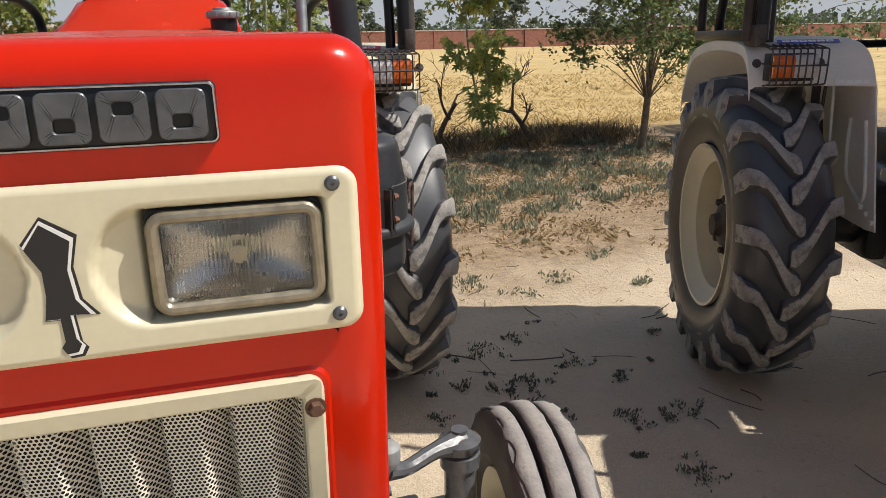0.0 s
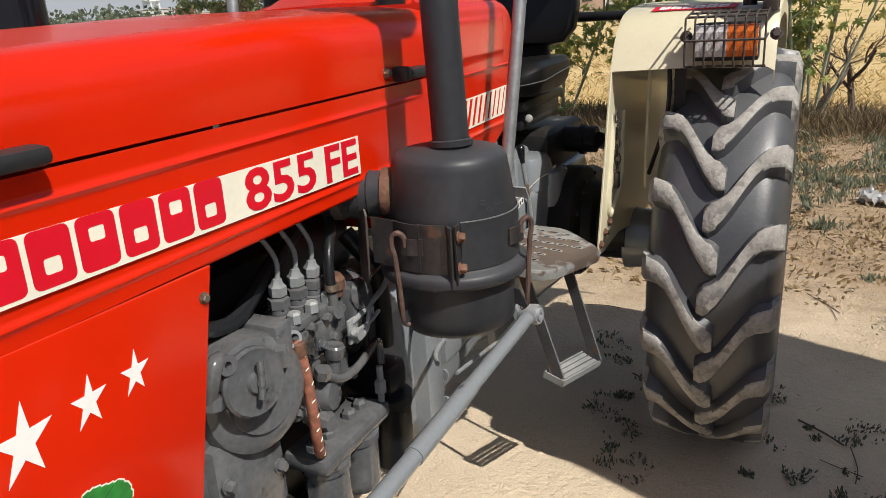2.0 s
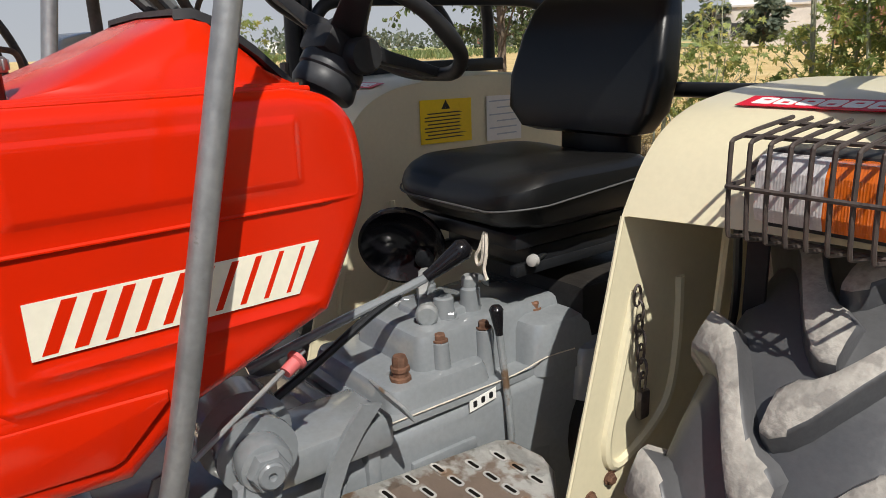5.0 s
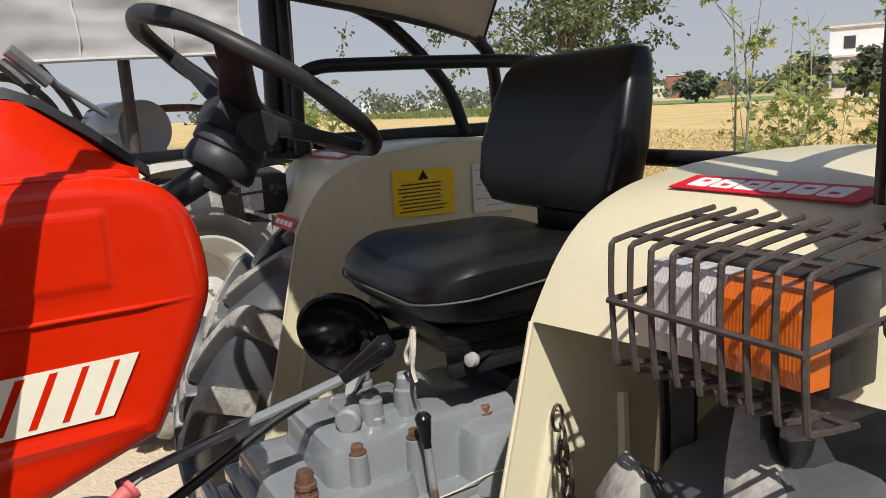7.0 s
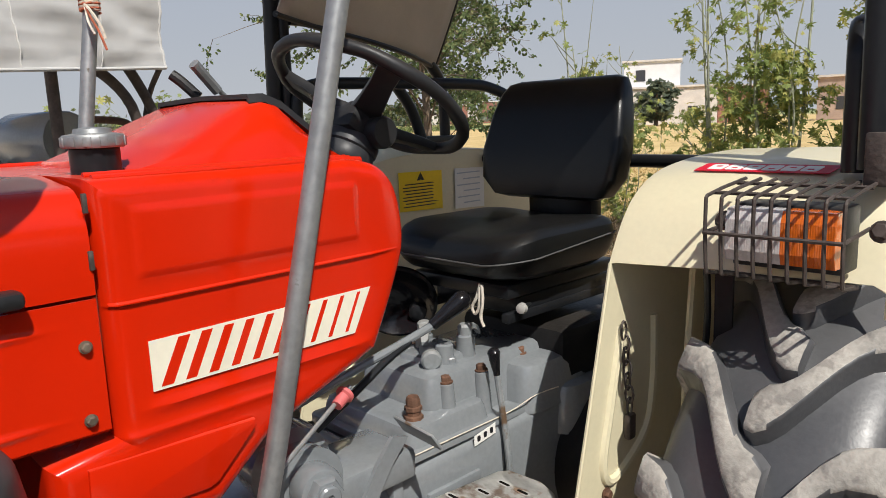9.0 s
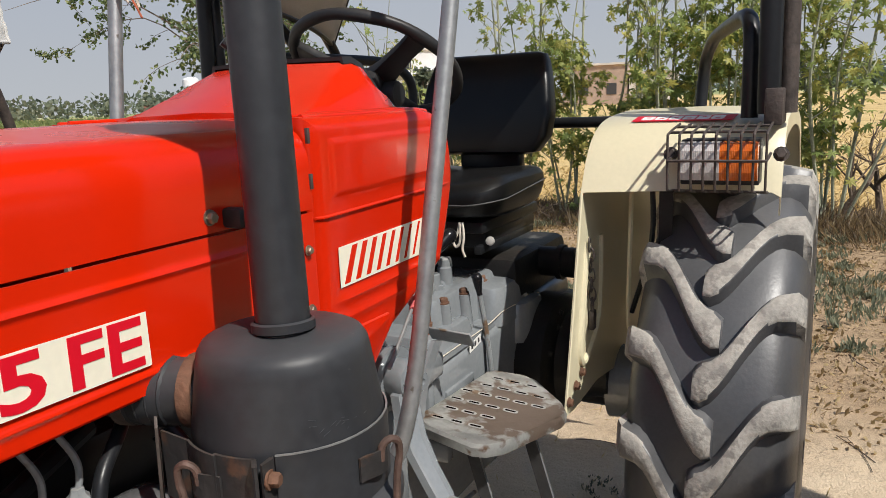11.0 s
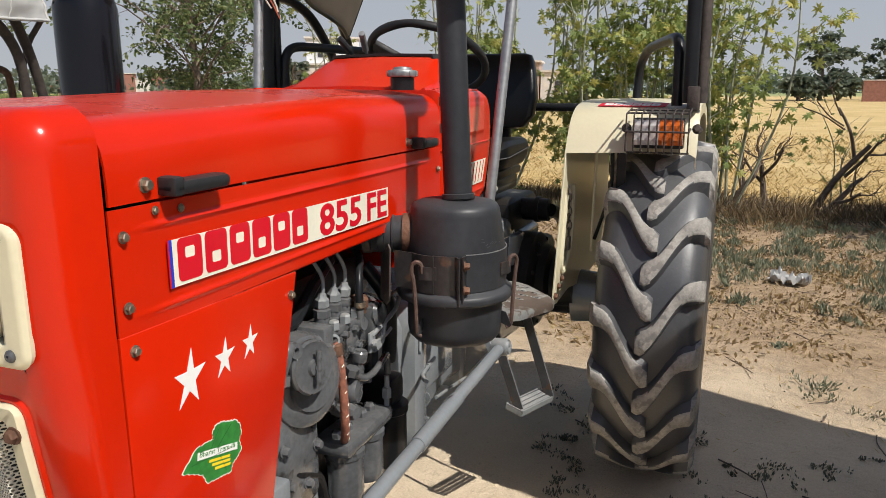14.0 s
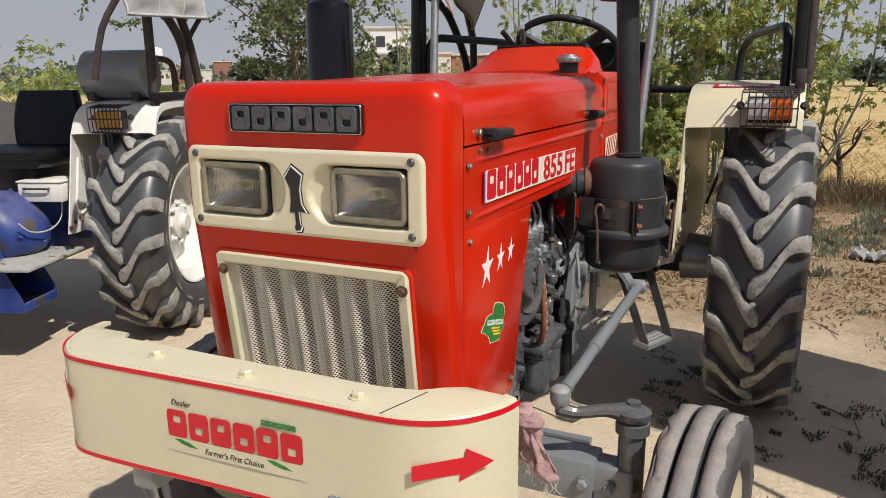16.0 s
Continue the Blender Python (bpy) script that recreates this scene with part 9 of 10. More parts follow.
def leafy_tree(x, y, height, trunk_r, crown_lo, radius, clusters, per, label, leaf=0.09, mat=TREE_LEAF, name="tree", bark=BARK):
    random.seed(int(abs(x * 31 + y * 7) * 10) + 3)
    tr = thing(name, label, "tree", (x, y, 0))
    bm, lv = bmesh.new(), Leaves()
    top = Vector((x + 0.3, y, height * 0.92))
    line = [Vector((x, y, -0.1)), Vector((x + 0.12, y + 0.05, height * 0.3)), Vector((x + 0.05, y, height * 0.6)), top]
    tube(bm, line, trunk_r, 10, 6, radii=[trunk_r * 1.2, trunk_r * 0.85, trunk_r * 0.55, trunk_r * 0.1])
    path = smooth_path(line, 10)
    ends = []
    for i in range(clusters):
        t = random.uniform(0.25, 1.0)
        p = path[min(len(path) - 1, int(t * (len(path) - 1)))]
        z = random.uniform(crown_lo, height)
        u = (z - crown_lo) / max(0.1, height - crown_lo)
        rr = radius * (0.45 + 0.75 * math.sin(math.pi * min(1, 0.15 + u * 0.85))) * random.uniform(0.35, 1.0)
        a = random.uniform(0, 2 * math.pi)
        q = Vector((x + rr * math.cos(a), y + rr * math.sin(a), z))
        root = path[min(len(path) - 1, int(max(0.2, (z - 0.9) / height) * (len(path) - 1)))]
        mid = root.lerp(q, 0.5) + Vector((0, 0, 0.25)) + rand_dir() * 0.15
        w = trunk_r * 0.20
        tube(bm, [root, mid, q], w, 5, 4, radii=[w, w * 0.5, w * 0.12])
        ends.append(q)
    part("trunk", bm, bark, tr, "rough brown trunk and limbs")
    for q in ends:
        for k in range(per):
            p = q + rand_dir(0.8) * abs(random.gauss(0, 0.42)) * (radius / 2.6)
            d = (rand_dir(0.6) + Vector((0, 0, -0.3))).normalized()
            lv.blade(p, d, rand_dir(), leaf * random.uniform(0.6, 1.3), leaf * 0.34)
    lv.make("crown", mat, tr, "open crown of small leaves with gaps")
    return tr


def open_tree(x, y, height, trunk_r, crown_lo, radius, limbs, twigs, per, label, leaf=0.05, towards=(0, 0)):
    """A slim tree: long drooping limbs with side twigs that carry oval leaves in loose sprays."""
    random.seed(int(abs(x * 31 + y * 7) * 10) + 5)
    tr = thing("tree", label, "tree", (x, y, ground_height(x, y)))
    bm, lv = bmesh.new(), Leaves()
    line = [Vector((x, y, -0.15)), Vector((x + 0.05, y + 0.03, height * 0.3)), Vector((x - 0.02, y, height * 0.6)), Vector((x + 0.15, y, height * 0.95))]
    tube(bm, line, trunk_r, 10, 6, radii=[trunk_r * 1.2, trunk_r * 0.85, trunk_r * 0.5, trunk_r * 0.1])
    path = smooth_path(line, 12)
    for i in range(limbs):
        z = crown_lo + (height * 0.93 - crown_lo) * (i + random.random()) / limbs
        root = min(path, key=lambda p: abs(p.z - z))
        u = (z - crown_lo) / (height - crown_lo)
        a = i * 2.4 + random.uniform(-0.5, 0.5)
        d = Vector((math.cos(a), math.sin(a), 0))
        reach = radius * (0.95 - 0.55 * u) * random.uniform(0.55, 1.1) * (1.0 + d.x * towards[0] + d.y * towards[1])
        rise = random.uniform(0.15, 0.5) + 0.35 * u
        mid = root + d * reach * 0.5 + Vector((0, 0, reach * rise * 0.7)) + rand_dir() * 0.08
        tip = root + d * reach + Vector((0, 0, reach * rise * random.uniform(0.3, 0.9)))
        w = trunk_r * (0.24 - 0.10 * u)
        tube(bm, [root, mid, tip], w, 5, 5, radii=[w, w * 0.5, w * 0.10])
        limb = smooth_path([root, mid, tip], 8)
        for k in range(twigs):
            p = limb[random.randint(4, len(limb) - 1)]
            e = (d * 0.45 + rand_dir(0.8) + Vector((0, 0, -0.15))).normalized()
            ln = random.uniform(0.18, 0.45)
            q = p + e * ln + Vector((0, 0, -0.08 * ln))
            tube(bm, [p, p.lerp(q, 0.5) + Vector((0, 0, 0.03)), q], 0.003, 4, 2, radii=[0.0035, 0.0025, 0.0012])
            for j in range(per):
                c = p.lerp(q, random.uniform(0.25, 1.05)) + rand_dir() * abs(random.gauss(0, 0.045))
                f = (e * 0.4 + rand_dir() + Vector((0, 0, -0.35))).normalized()
                lv.oval(c, f, (rand_dir() + Vector((0, 0, 0.5))).normalized(), leaf * random.uniform(0.6, 1.25), leaf * 0.33)
    part("trunk", bm, BARK, tr, "slim grey-brown trunk and limbs")
    lv.make("crown", TREE_LEAF, tr, "open crown of small oval leaves with gaps")
    return tr


def weeds(name, places, mat, label, size=0.05, count=40, reach=0.12, tall=0.5, thin=0.26, patchy=0.0):
    """Low tufts, joined: nobody could count them."""
    lv = Leaves()
    for x, y, s in places:
        z = ground_height(x, y)
        turn, squeeze = random.uniform(0, math.pi), random.uniform(0.35, 1.0) if patchy else 1.0
        for k in range(int(count * s)):
            a, r = random.uniform(0, 2 * math.pi), reach * s * math.sqrt(random.random())
            du, dv = r * math.cos(a), r * math.sin(a) * squeeze
            p = Vector((x + du * math.cos(turn) - dv * math.sin(turn), y + du * math.sin(turn) + dv * math.cos(turn), z + random.random() * 0.03 * tall * s - 0.004))
            if patchy and noise.noise(p * 16) + 0.6 * noise.noise(p * 47) < patchy * (r / reach / s - 0.25):
                continue
            d = (Vector((math.cos(a), math.sin(a), 0)) * random.uniform(0.3, 1.0) + rand_dir() * 0.5 + Vector((0, 0, tall * 1.2))).normalized()
            lv.blade(p, d, rand_dir(), size * random.uniform(0.5, 1.4) * (0.6 + 0.6 * s), size * thin)
    ob = lv.make(name, mat)
    return tagged(ob, label, "plants", kind="stuff")


def dead_branch(x, y, height, lean_, seed, forks=4):
    random.seed(seed)
    z0 = ground_height(x, y) - 0.05
    br = thing("dead_branch", "bare dead thorn branch, brown, forked, standing in dry brush", "branch", (x, y, z0), "row of dead thorn branches")
    bm = bmesh.new()

    def grow(p, d, ln, r, depth):
        q = p + d * ln
        mid = p.lerp(q, 0.5) + rand_dir() * ln * 0.08
        tube(bm, [p, mid, q], r, 6 if r > 0.01 else 4, 4, radii=[r, r * 0.85, r * 0.6])
        if depth == 0:
            return
        for k in range(random.randint(2, 3)):
            nd = (d + rand_dir() * 0.85 + Vector((0, 0, 0.05))).normalized()
            s = p.lerp(q, random.uniform(0.45, 1.0))
            grow(s, nd, ln * random.uniform(0.5, 0.8), r * 0.5, depth - 1)
    grow(Vector((x, y, z0)), Vector((lean_[0], lean_[1], 1)).normalized(), height * 0.55, 0.045, forks)
    part("limb", bm, DEAD, br)
    return br


def make_plants():
    tall = "tall leggy shrub with pale stems and hand-shaped green leaves"
    for x, y, h, st, sp, lv in ((-2.75, 9.5, 4.2, 6, 0.6, 120), (-1.9, 9.2, 4.4, 6, 0.7, 190), (-0.9, 9.5, 4.0, 6, 0.6, 230), (-0.1, 9.1, 4.6, 6, 0.6, 230), (0.35, 9.6, 4.6, 6, 0.6, 210), (-0.55, 8.9, 3.4, 6, 0.6, 200)):
        castor_shrub(x, y, h, st, sp, int(lv * 2.5), tall, size=0.078, low=0.10, thin_top=0.72)
    castor_shrub(1.05, 9.3, 4.2, 8, 0.85, 270, "leggy sapling with bare lower stems and bright star-shaped leaves", lean_=(0.25, 0), size=0.088, low=0.5)
    castor_shrub(2.4, 9.9, 1.5, 3, 0.5, 16, "slender shrub with few leaves beside the stubble field", size=0.075)
    castor_shrub(3.9, 9.3, 3.2, 3, 0.35, 300, "shrub with a single pale stem and drooping leaves", size=0.11, low=0.08)
    castor_shrub(-4.3, 9.6, 1.45, 6, 0.9, 190, "low spreading shrub at the field's edge", size=0.075, low=0.1)
    castor_shrub(-5.0, 9.6, 3.5, 3, 0.5, 34, "thin sapling with sparse yellowing leaves", size=0.08, low=0.4)
    castor_shrub(-5.6, 11.0, 2.0, 5, 0.9, 110, "low spreading shrub at the field's edge", size=0.08, low=0.1)
    castor_shrub(-7.4, 14.5, 3.0, 3, 0.9, 60, "thin sapling with sparse yellowing leaves", size=0.08)
    castor_shrub(-4.0, 11.5, 1.7, 5, 0.8, 110, "low spreading shrub at the field's edge", size=0.08, low=0.1)
    leafy_tree(5.5, 7.9, 4.2, 0.045, 1.15, 1.2, 90, 170, "bushy young tree with dark green leaves behind the tractor", leaf=0.062)
    leafy_tree(7.4, 8.6, 4.6, 0.06, 0.9, 1.7, 110, 170, "bushy young tree with dark green leaves behind the tractor", leaf=0.066)
    open_tree(-5.04, 6.71, 5.0, 0.055, 1.45, 2.0, 50, 11, 30, "slim young tree with an open crown of small grey-green leaves", leaf=0.050, towards=(-0.1, -0.22))
    open_tree(-5.45, 7.45, 4.2, 0.030, 1.35, 1.0, 34, 9, 26, "thin young tree with an open crown of small grey-green leaves", leaf=0.052)
    castor_shrub(-6.7, 4.36, 1.8, 8, 0.7, 300, "rounded leafy shrub beyond the blue tractor", size=0.075, low=0.1)
    for x, y, h, ln, sd in ((1.55, 9.7, 1.2, (-0.15, 0), 3), (2.05, 9.5, 2.0, (0.62, 0), 5), (3.1, 9.5, 1.3, (0.5, 0.1), 9), (1.1, 9.4, 1.1, (0.5, -0.1), 11), (2.1, 9.3, 1.0, (0.8, 0), 14), (-0.6, 9.2, 0.9, (0.6, 0), 17), (4.5, 9.2, 1.2, (-0.7, 0), 21)):
        dead_branch(x, y, h, ln, sd)
    random.seed(12)
    # brush, weeds and grass
    pl = [(random.uniform(-5, 6), random.gauss(9.1, 0.35), random.uniform(0.7, 1.6)) for _ in range(190)]
    weeds("dry_brush", pl, DRY_BRUSH, "tangle of dry brown brush along the field edge", 0.16, 60, 0.28, 0.9, 0.040)
    bm = bmesh.new()
    for k in range(620):
        x, y = random.uniform(-4.5, 5.5), random.gauss(9.15, 0.22)
        p = Vector((x, y, ground_height(x, y)))
        d = (rand_dir(0.4) + Vector((0, 0, random.uniform(0.2, 1.1)))).normalized()
        ln = random.uniform(0.25, 0.75)
        q = p + d * ln + Vector((0, 0, -0.18 * ln))
        tube(bm, [p, p.lerp(q, 0.5) + rand_dir() * 0.12 * ln + Vector((0, 0, 0.12 * ln)), q], 0.004, 4, 3, radii=[0.005, 0.0035, 0.0015])
    tagged(part("brush_tangle", bm, DEAD, None), "tangle of thin brown dead twigs at the field's edge", "brush", kind="stuff")
    pl = [(random.uniform(0.2, 7), 4.6 + 4.2 * random.random() ** 0.7, random.uniform(0.5, 1.5)) for _ in range(330)]
    pl += [(random.uniform(-6, 0.5), random.uniform(5.5, 8.8), random.uniform(0.5, 1.4)) for _ in range(120)]
    weeds("field_weeds", pl, WEED, "grey-green weeds in dry litter", 0.044, 170, 0.15, 1.5, 0.20, 0.25)
    pl = [(random.uniform(-6, 7), random.uniform(4.0, 9.0), random.uniform(0.4, 1.3)) for _ in range(420)]
    weeds("dry_grass", pl, DRY, "withered grass and leaf litter", 0.042, 90, 0.32, 0.22)
    pl = [(1.59, 3.59, 1.2), (1.84, 3.27, 0.9), (2.67, 3.22, 0.8), (2.2, 3.5, 0.8), (2.75, 3.9, 1.0), (1.45, 4.3, 0.7), (1.2, 5.2, 0.8), (2.4, 4.4, 0.7)]
    weeds("small_weeds", pl, WEED, "small grey-green weeds on sand", 0.024, 650, 0.17, 0.9, 0.22, 0.6)
    pl = [(random.gauss(1.35, 0.35), random.gauss(2.05, 0.4), random.uniform(0.3, 0.8)) for _ in range(22)] + [(random.uniform(1.0, 3.2), random.uniform(1.4, 3.0), random.uniform(0.2, 0.5)) for _ in range(14)]
    pl += [(random.uniform(0.2, 0.9), random.uniform(2.3, 3.2), random.uniform(0.3, 0.7)) for _ in range(12)]
    pl += [(random.uniform(-3, -0.6), random.uniform(2.2, 4.2), random.uniform(0.3, 0.7)) for _ in range(20)]
    weeds("trodden_weeds", pl, DARK_WEED, "dark trodden weeds on sand", 0.019, 800, 0.19, 1.0, 0.22, 0.6)
    pl = [(0.93, 1.32, 1.0), (0.98, 1.40, 0.7)]
    weeds("yellow_herb", pl, DRY, "small dry yellowish herb beside the wheel", 0.030, 240, 0.085, 2.6, 0.12)
    pl = [(random.uniform(-4, 6), 4.5 + 4.3 * random.random() ** 0.8, random.uniform(0.5, 1.4)) for _ in range(420)]
    weeds("leaf_litter", pl, LITTER, "dead brown leaves lying on dry soil", 0.019, 90, 0.36, 0.12, 0.34)
    pl = [(random.uniform(-1, 5), random.uniform(2.6, 6.5), random.uniform(0.5, 1.4)) for _ in range(260)]
    weeds("straw_bits", pl, STRAW, "pale bits of straw strewn on the sand", 0.045, 16, 0.36, 0.06, 0.05)
    # stubble
    lv = Leaves()
    random.seed(21)
    for k in range(26000):
        y = 10.6 + 16 * random.random() ** 1.6
        x = random.uniform(-11 - (y - 10) * 1.1, 8 + (y - 10) * 0.8)
        p = Vector((x, y + 0.2 * math.sin(x), ground_height(x, y) if y < 16 else 0.0))
        d = (rand_dir(0.2) * 0.8 + Vector((0, 0, random.uniform(0.1, 1.0)))).normalized()
        lv.blade(p, d, rand_dir(), random.uniform(0.08, 0.2), 0.006 + 0.0004 * y)
    tagged(lv.make("stubble", STRAW), "golden cut straw standing and lying in the field", "stubble", kind="stuff")
    # rank green grass beyond the stubble
    lv = Leaves()
    for k in range(9000):
        u, v = random.random(), random.random()
        p = Vector((-62, 49, -0.03)).lerp(Vector((-84, 88, -0.03)), u) + Vector((-1.0, 0.05, 0)) * (70 * v)
        lv.blade(p, (rand_dir(0.3) * 0.5 + Vector((0, 0, 1))).normalized(), rand_dir(), random.uniform(0.4, 1.1), 0.10)
    tagged(lv.make("tall_grass", WEED_GREEN), "rank green grass at the far edge of the stubble", "grass", kind="stuff")
    # twigs and straw on the sand
    bm = bmesh.new()
    for k in range(90):
        x, y = random.uniform(-1.5, 4.5), random.uniform(0.8, 6.5)
        z = ground_height(x, y) + 0.006
        a, ln = random.uniform(0, 6.28), random.uniform(0.06, 0.3)
        d = Vector((math.cos(a), math.sin(a), 0.02))
        tube(bm, [(x, y, z), Vector((x, y, z)) + d * ln * 0.5 + rand_dir(0.2) * 0.02, Vector((x, y, z + 0.004)) + d * ln], random.uniform(0.0015, 0.004), 5, 3)
    tagged(part("twigs", bm, DEAD, None), "scattered dry twigs on the sand", "twigs", kind="stuff")
    verts, faces = [], []
    for k in range(700):
        x, y, s = random.uniform(-3, 5), random.uniform(0.6, 6.5), random.uniform(0.004, 0.014)
        z = ground_height(x, y)
        b = len(verts)
        for dx, dy, dz in ((-1, -1, 0), (1, -1, 0), (1, 1, 0), (-1, 1, 0), (0, 0, 1)):
            verts.append((x + s * dx * random.uniform(0.6, 1.1), y + s * dy * random.uniform(0.6, 1.1), z - 0.002 + s * dz * 0.9))
        faces += [(b, b + 1, b + 4), (b + 1, b + 2, b + 4), (b + 2, b + 3, b + 4), (b + 3, b, b + 4)]
    tagged(raw("clods", verts, faces, SOIL, smooth=True), "small crumbs of dry soil", "soil", kind="stuff")
    # litter: a crumpled pale wrapper
    bm = bmesh.new()
    bmesh.ops.create_grid(bm, x_segments=30, y_segments=18, size=0.5)
    for v in bm.verts:
        v.co = Vector((v.co.x * 0.30 + 0.03 * noise.noise(Vector((v.co.y * 9, 3, v.co.x * 5))), v.co.y * 0.16, 0.06 + 0.10 * noise.noise(Vector((v.co.x * 5, v.co.y * 7, 1))) + 0.03 * noise.noise(Vector((v.co.x * 14, v.co.y * 16, 4)))))
    bmesh.ops.transform(bm, matrix=Matrix.Translation((1.60, 5.95, ground_height(1.6, 5.95))) @ Matrix.Rotation(-0.3, 4, "Z"), verts=bm.verts)
    wr = part("wrapper", bm, CANVAS, None)
    tagged(wr, "crumpled pale plastic wrapper lying among weeds", "litter")


def house(name, label, x, y, turn, mat, blocks, windows, trim=None):
    m = Matrix.Translation((x, y, 0)) @ Matrix.Rotation(radians(turn), 4, "Z")
    h = thing(name, label, "house", (x, y, 0))
    for i, (x0, x1, y0, y1, z0, z1, mt) in enumerate(blocks):
        bm = bmesh.new()
        box(bm, x0, x1, y0, y1, z0, z1, 0.0, m)
        part("wall", bm, mt or mat, h)
        bm = bmesh.new()
        box(bm, x0 - 0.25, x1 + 0.25, y0 - 0.25, y1 + 0.25, z1 + 0.002, z1 + 0.25, 0.0, m)
        part("roof", bm, trim or PLASTER, h, "flat roof slab")
    for x0, z0, w, hh, yy in windows:
        bm = bmesh.new()
        box(bm, x0, x0 + w, yy - 0.06, yy + 0.02, z0, z0 + hh, 0.0, m)
        part("window", bm, PANE, h)
    return h


BRICK = material("red_brickwork", (0.30, 0.135, 0.10), 0.9, var=0.2, scale=3, fine=30, bump=0.2)
PLASTER = material("pale_plaster", (0.62, 0.57, 0.52), 0.9, var=0.1, scale=1, fine=10, bump=0.05)
WHITE_WALL = material("whitewashed_wall", (0.75, 0.74, 0.74), 0.9, var=0.06, scale=1, fine=10, bump=0.05)
# brick colour paled to tan, haze included
HAZED_BRICK = material("hazed_brickwork", (0.42, 0.31, 0.25), 0.9, var=0.15, scale=1, fine=10, bump=0.1)
PANE = material("dark_window", (0.05, 0.05, 0.055), 0.3, var=0.1)


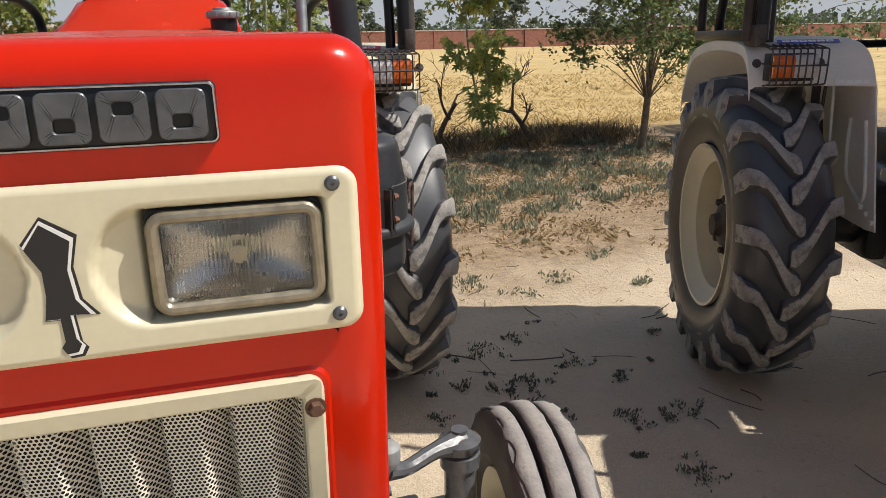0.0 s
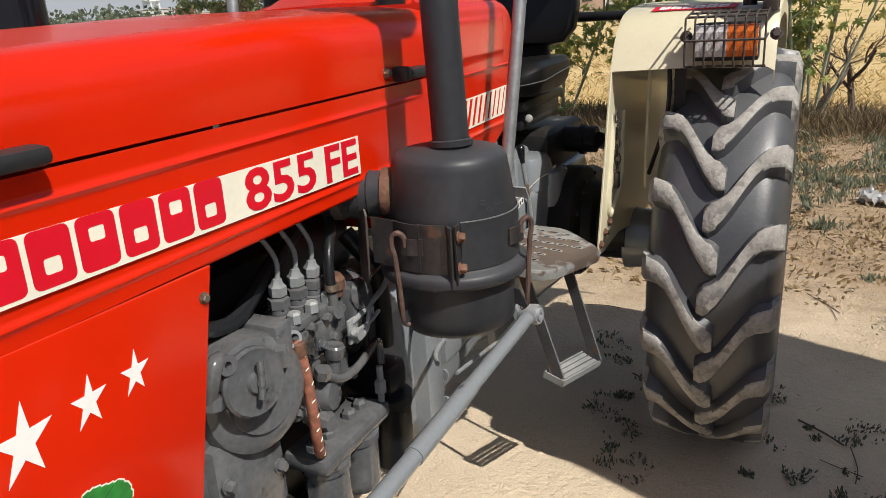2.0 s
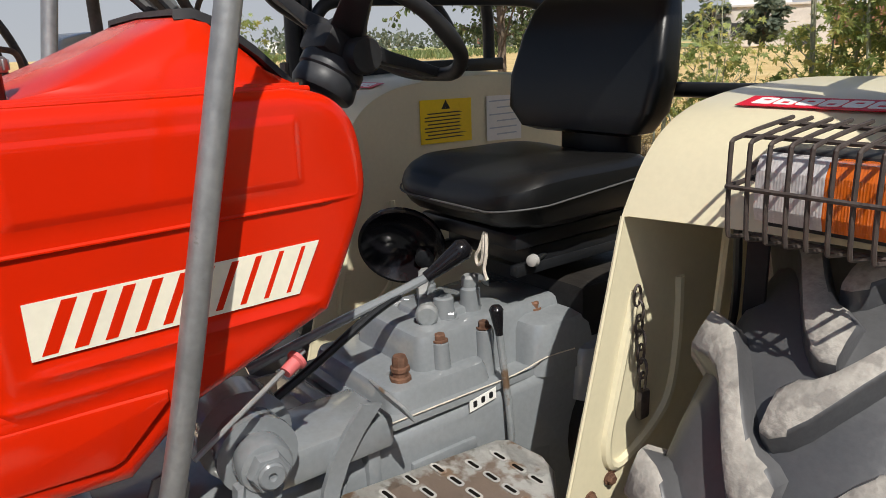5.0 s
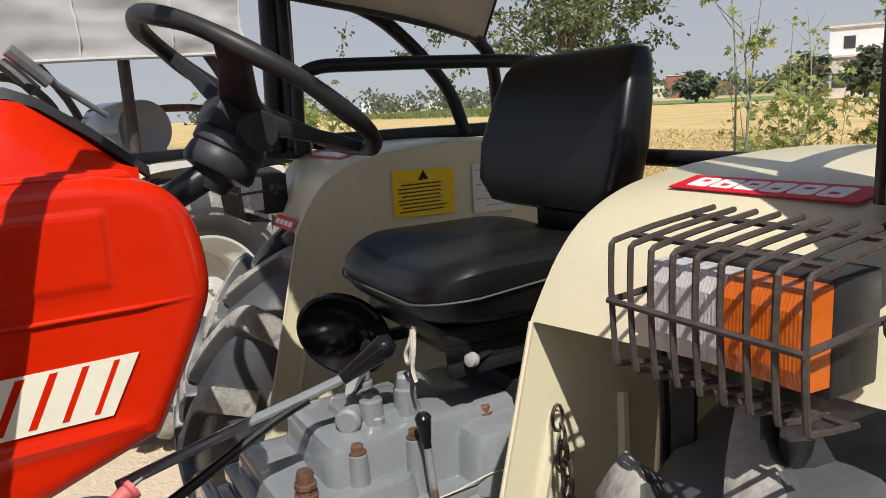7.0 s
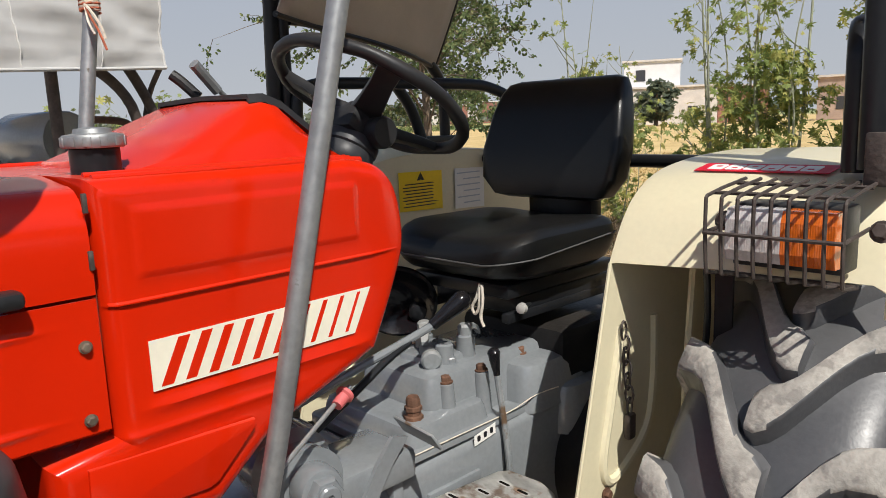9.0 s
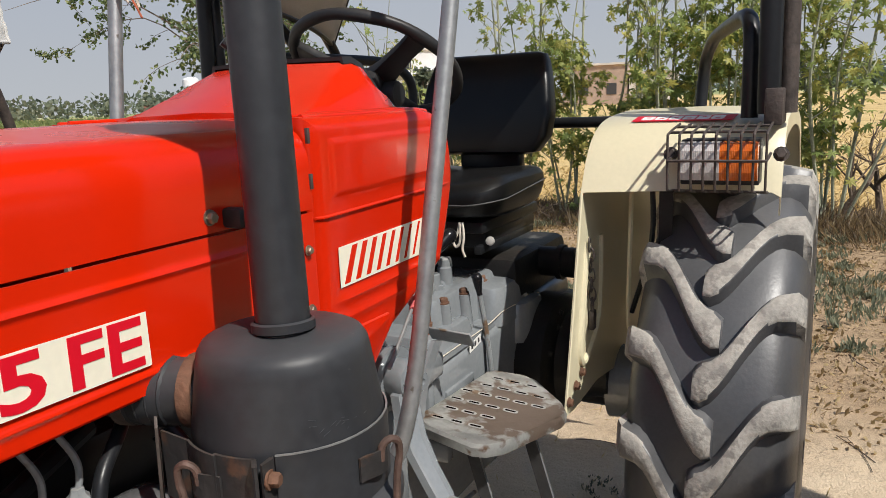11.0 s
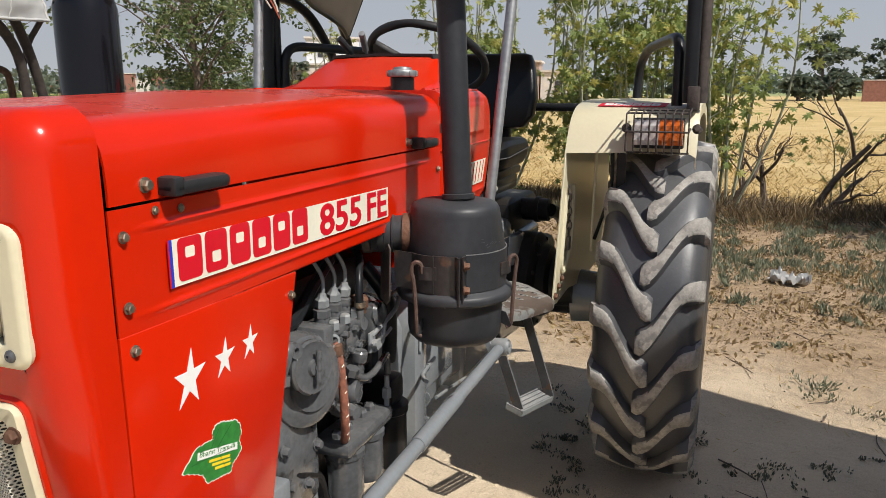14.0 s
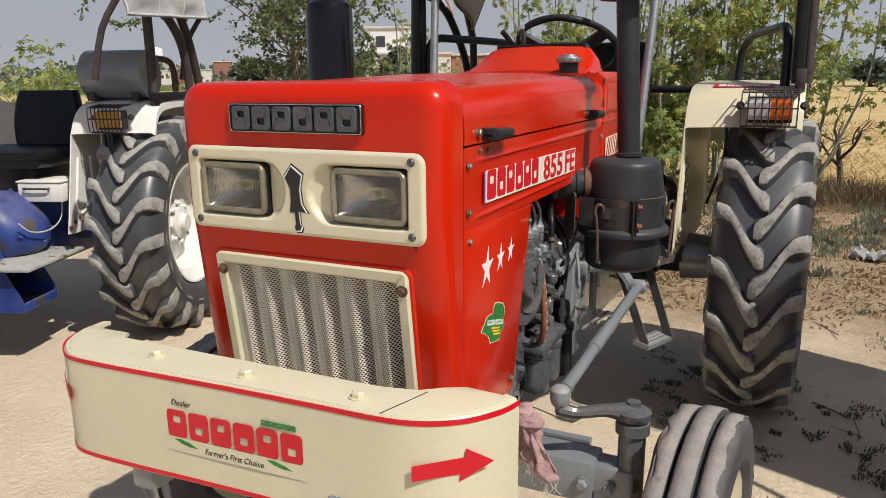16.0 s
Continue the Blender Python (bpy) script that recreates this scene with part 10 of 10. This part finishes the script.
def make_distance():
    house("house", "pale two-storey house with a flat roof across the field", -47.7, 87.3, 28, PLASTER,
          [(-6, 7, 0, 8, 0, 4.6, None), (-4.5, 2.5, 1, 7, 4.85, 8.0, WHITE_WALL), (7.1, 13, 1, 6, 0, 4.4, BRICK)],
          [(-4, 1.2, 1.4, 1.6, 0), (0, 1.2, 1.4, 1.6, 0), (3.5, 0.0, 1.2, 2.2, 0), (-3, 5.6, 1.2, 1.4, 1)])
    house("house", "low brick houses behind the field", -178, 190, 38, BRICK,
          [(-8, -2, 0, 6, 0, 6.2, None), (-2.2, 3, 1, 6, 0, 4.6, PLASTER), (3.2, 9, 0, 6, 0, 7.2, None), (-15, -9, 1, 6, 0, 4.4, PLASTER)],
          [(-6, 1.2, 1.2, 1.4, 0), (5, 1.2, 1.2, 1.4, 0), (5, 3.4, 1.0, 1.0, 0)])
    house("house", "brick house seen between the shrubs, paled tan for haze", -25, 92, 10, HAZED_BRICK,
          [(-5, 3, 0, 6, 0, 4.8, None), (3.2, 9, 0, 6, 0, 3.6, PLASTER)], [(-3, 1.2, 1.2, 1.4, 0), (0.5, 1.2, 1.2, 1.4, 0), (5, 1.1, 1.2, 1.4, 0)])
    house("house", "distant row of pale and brick buildings", -190, 200, 42, PLASTER,
          [(-30, -20, 0, 8, 0, 5, BRICK), (-19, -8, 0, 8, 0, 6.5, None), (-7, 4, 0, 8, 0, 4.5, BRICK), (6, 15, 0, 8, 0, 6, WHITE_WALL), (17, 28, 0, 8, 0, 5, BRICK)],
          [(-16, 1.5, 2, 1.5, 0), (-3, 1.5, 2, 1.5, 0), (9, 1.5, 2, 1.5, 0), (20, 1.5, 2, 1.5, 0)])
    house("house", "distant white town buildings in haze", -400, 225, 60, WHITE_WALL,
          [(-40, -28, 0, 8, 0, 6, None), (-20, -8, 0, 8, 0, 5, PLASTER), (2, 12, 0, 8, 0, 7, None), (18, 34, 0, 8, 0, 5, PLASTER)], [(4, 2, 2, 1.5, 0), (-34, 2, 2, 1.5, 0)])
    # water tower
    wt = thing("water_tower", "white water tower on legs far across the field", "tower", (-209.8, 200, 0))
    for dx, dy in ((-2, -2), (2, -2), (2, 2), (-2, 2)):
        bm = bmesh.new()
        tube(bm, [(-209.8 + dx, 200 + dy, 0), (-209.8 + dx * 0.9, 200 + dy * 0.9, 9)], 0.35, 8, 1)
        part("leg", bm, WHITE_WALL, wt)
    bm = bmesh.new()
    lathe(bm, [(0, 8.5), (2.2, 8.6), (2.9, 9.6), (2.9, 12.0), (2.2, 12.8), (0, 13.2)], Matrix.Translation((-209.8, 200, 0)), 24)
    part("tank", bm, WHITE_WALL, wt)
    # long brick boundary wall with piers
    w = thing("boundary_wall", "long low red brick wall across the field", "wall", (60, 105, 0), kind="structure")
    for k in range(36):
        x0 = 16 + 7.0 * k
        y0 = 104 - 0.02 * k * k
        bm = bmesh.new()
        box(bm, x0, x0 + 6.96, y0, y0 + 0.35, -0.2, 2.5, 0.0)
        panel = part("panel", bm, BRICK, w)
        bm = bmesh.new()
        box(bm, x0 - 0.1, x0 + 7.0, y0 - 0.06, y0 + 0.41, 2.502, 2.62, 0.0)
        part("coping", bm, PLASTER, panel)
    for x, y, h, r in ((12.0, 112, 8.5, 4.0), (21.5, 118, 8.0, 4.0), (30, 120, 7.0, 3.6), (48, 118, 7.5, 4.0), (66, 122, 8, 4.4), (90, 125, 7, 4), (-44, 80, 5.0, 2.4), (-53, 84, 5.5, 2.4), (-196, 236, 6.5, 4), (-262, 240, 8, 5), (-290, 232, 8.5, 5), (-75, 90, 4.5, 2.2), (-5, 120, 6, 3.5), (9.0, 106, 3.0, 2.6), (13.6, 107, 3.2, 2.6)):
        leafy_tree(x, y, h, 0.25, 1.0, r, 26, 70, "far round-headed tree, its leaf colour greyed for haze", leaf=0.75, mat=HAZED_LEAF)
    # woods along the skyline
    random.seed(31)
    lv = Leaves()
    for k in range(420):
        a = radians(random.uniform(-78, 60))
        dist = random.uniform(240, 330)
        c = Vector((dist * math.sin(a), dist * math.cos(a), 0))
        h, r = random.uniform(3, 8), random.uniform(3, 7)
        for j in range(40):
            p = c + Vector((random.gauss(0, r * 0.6), random.gauss(0, r * 0.4), h * random.random() ** 0.8))
            lv.blade(p, rand_dir(), rand_dir(), random.uniform(1.2, 2.4), 0.7)
    tagged(lv.make("skyline_woods", HAZED_LEAF), "low line of far trees, leaf colour greyed for haze", "woods", kind="stuff")
    # green crop strip
    tagged(raw("crop_strip", [(-160, 58, 0.05), (-42, 95, 0.05), (-60, 140, 0.05), (-200, 110, 0.05)], [(0, 1, 2, 3)], material("green_crop", (0.16, 0.22, 0.07), 0.95, var=0.25, scale=0.2, fine=3, bump=0.3)), "far strip of green crop", "field", kind="structure")


make_plants()
make_distance()
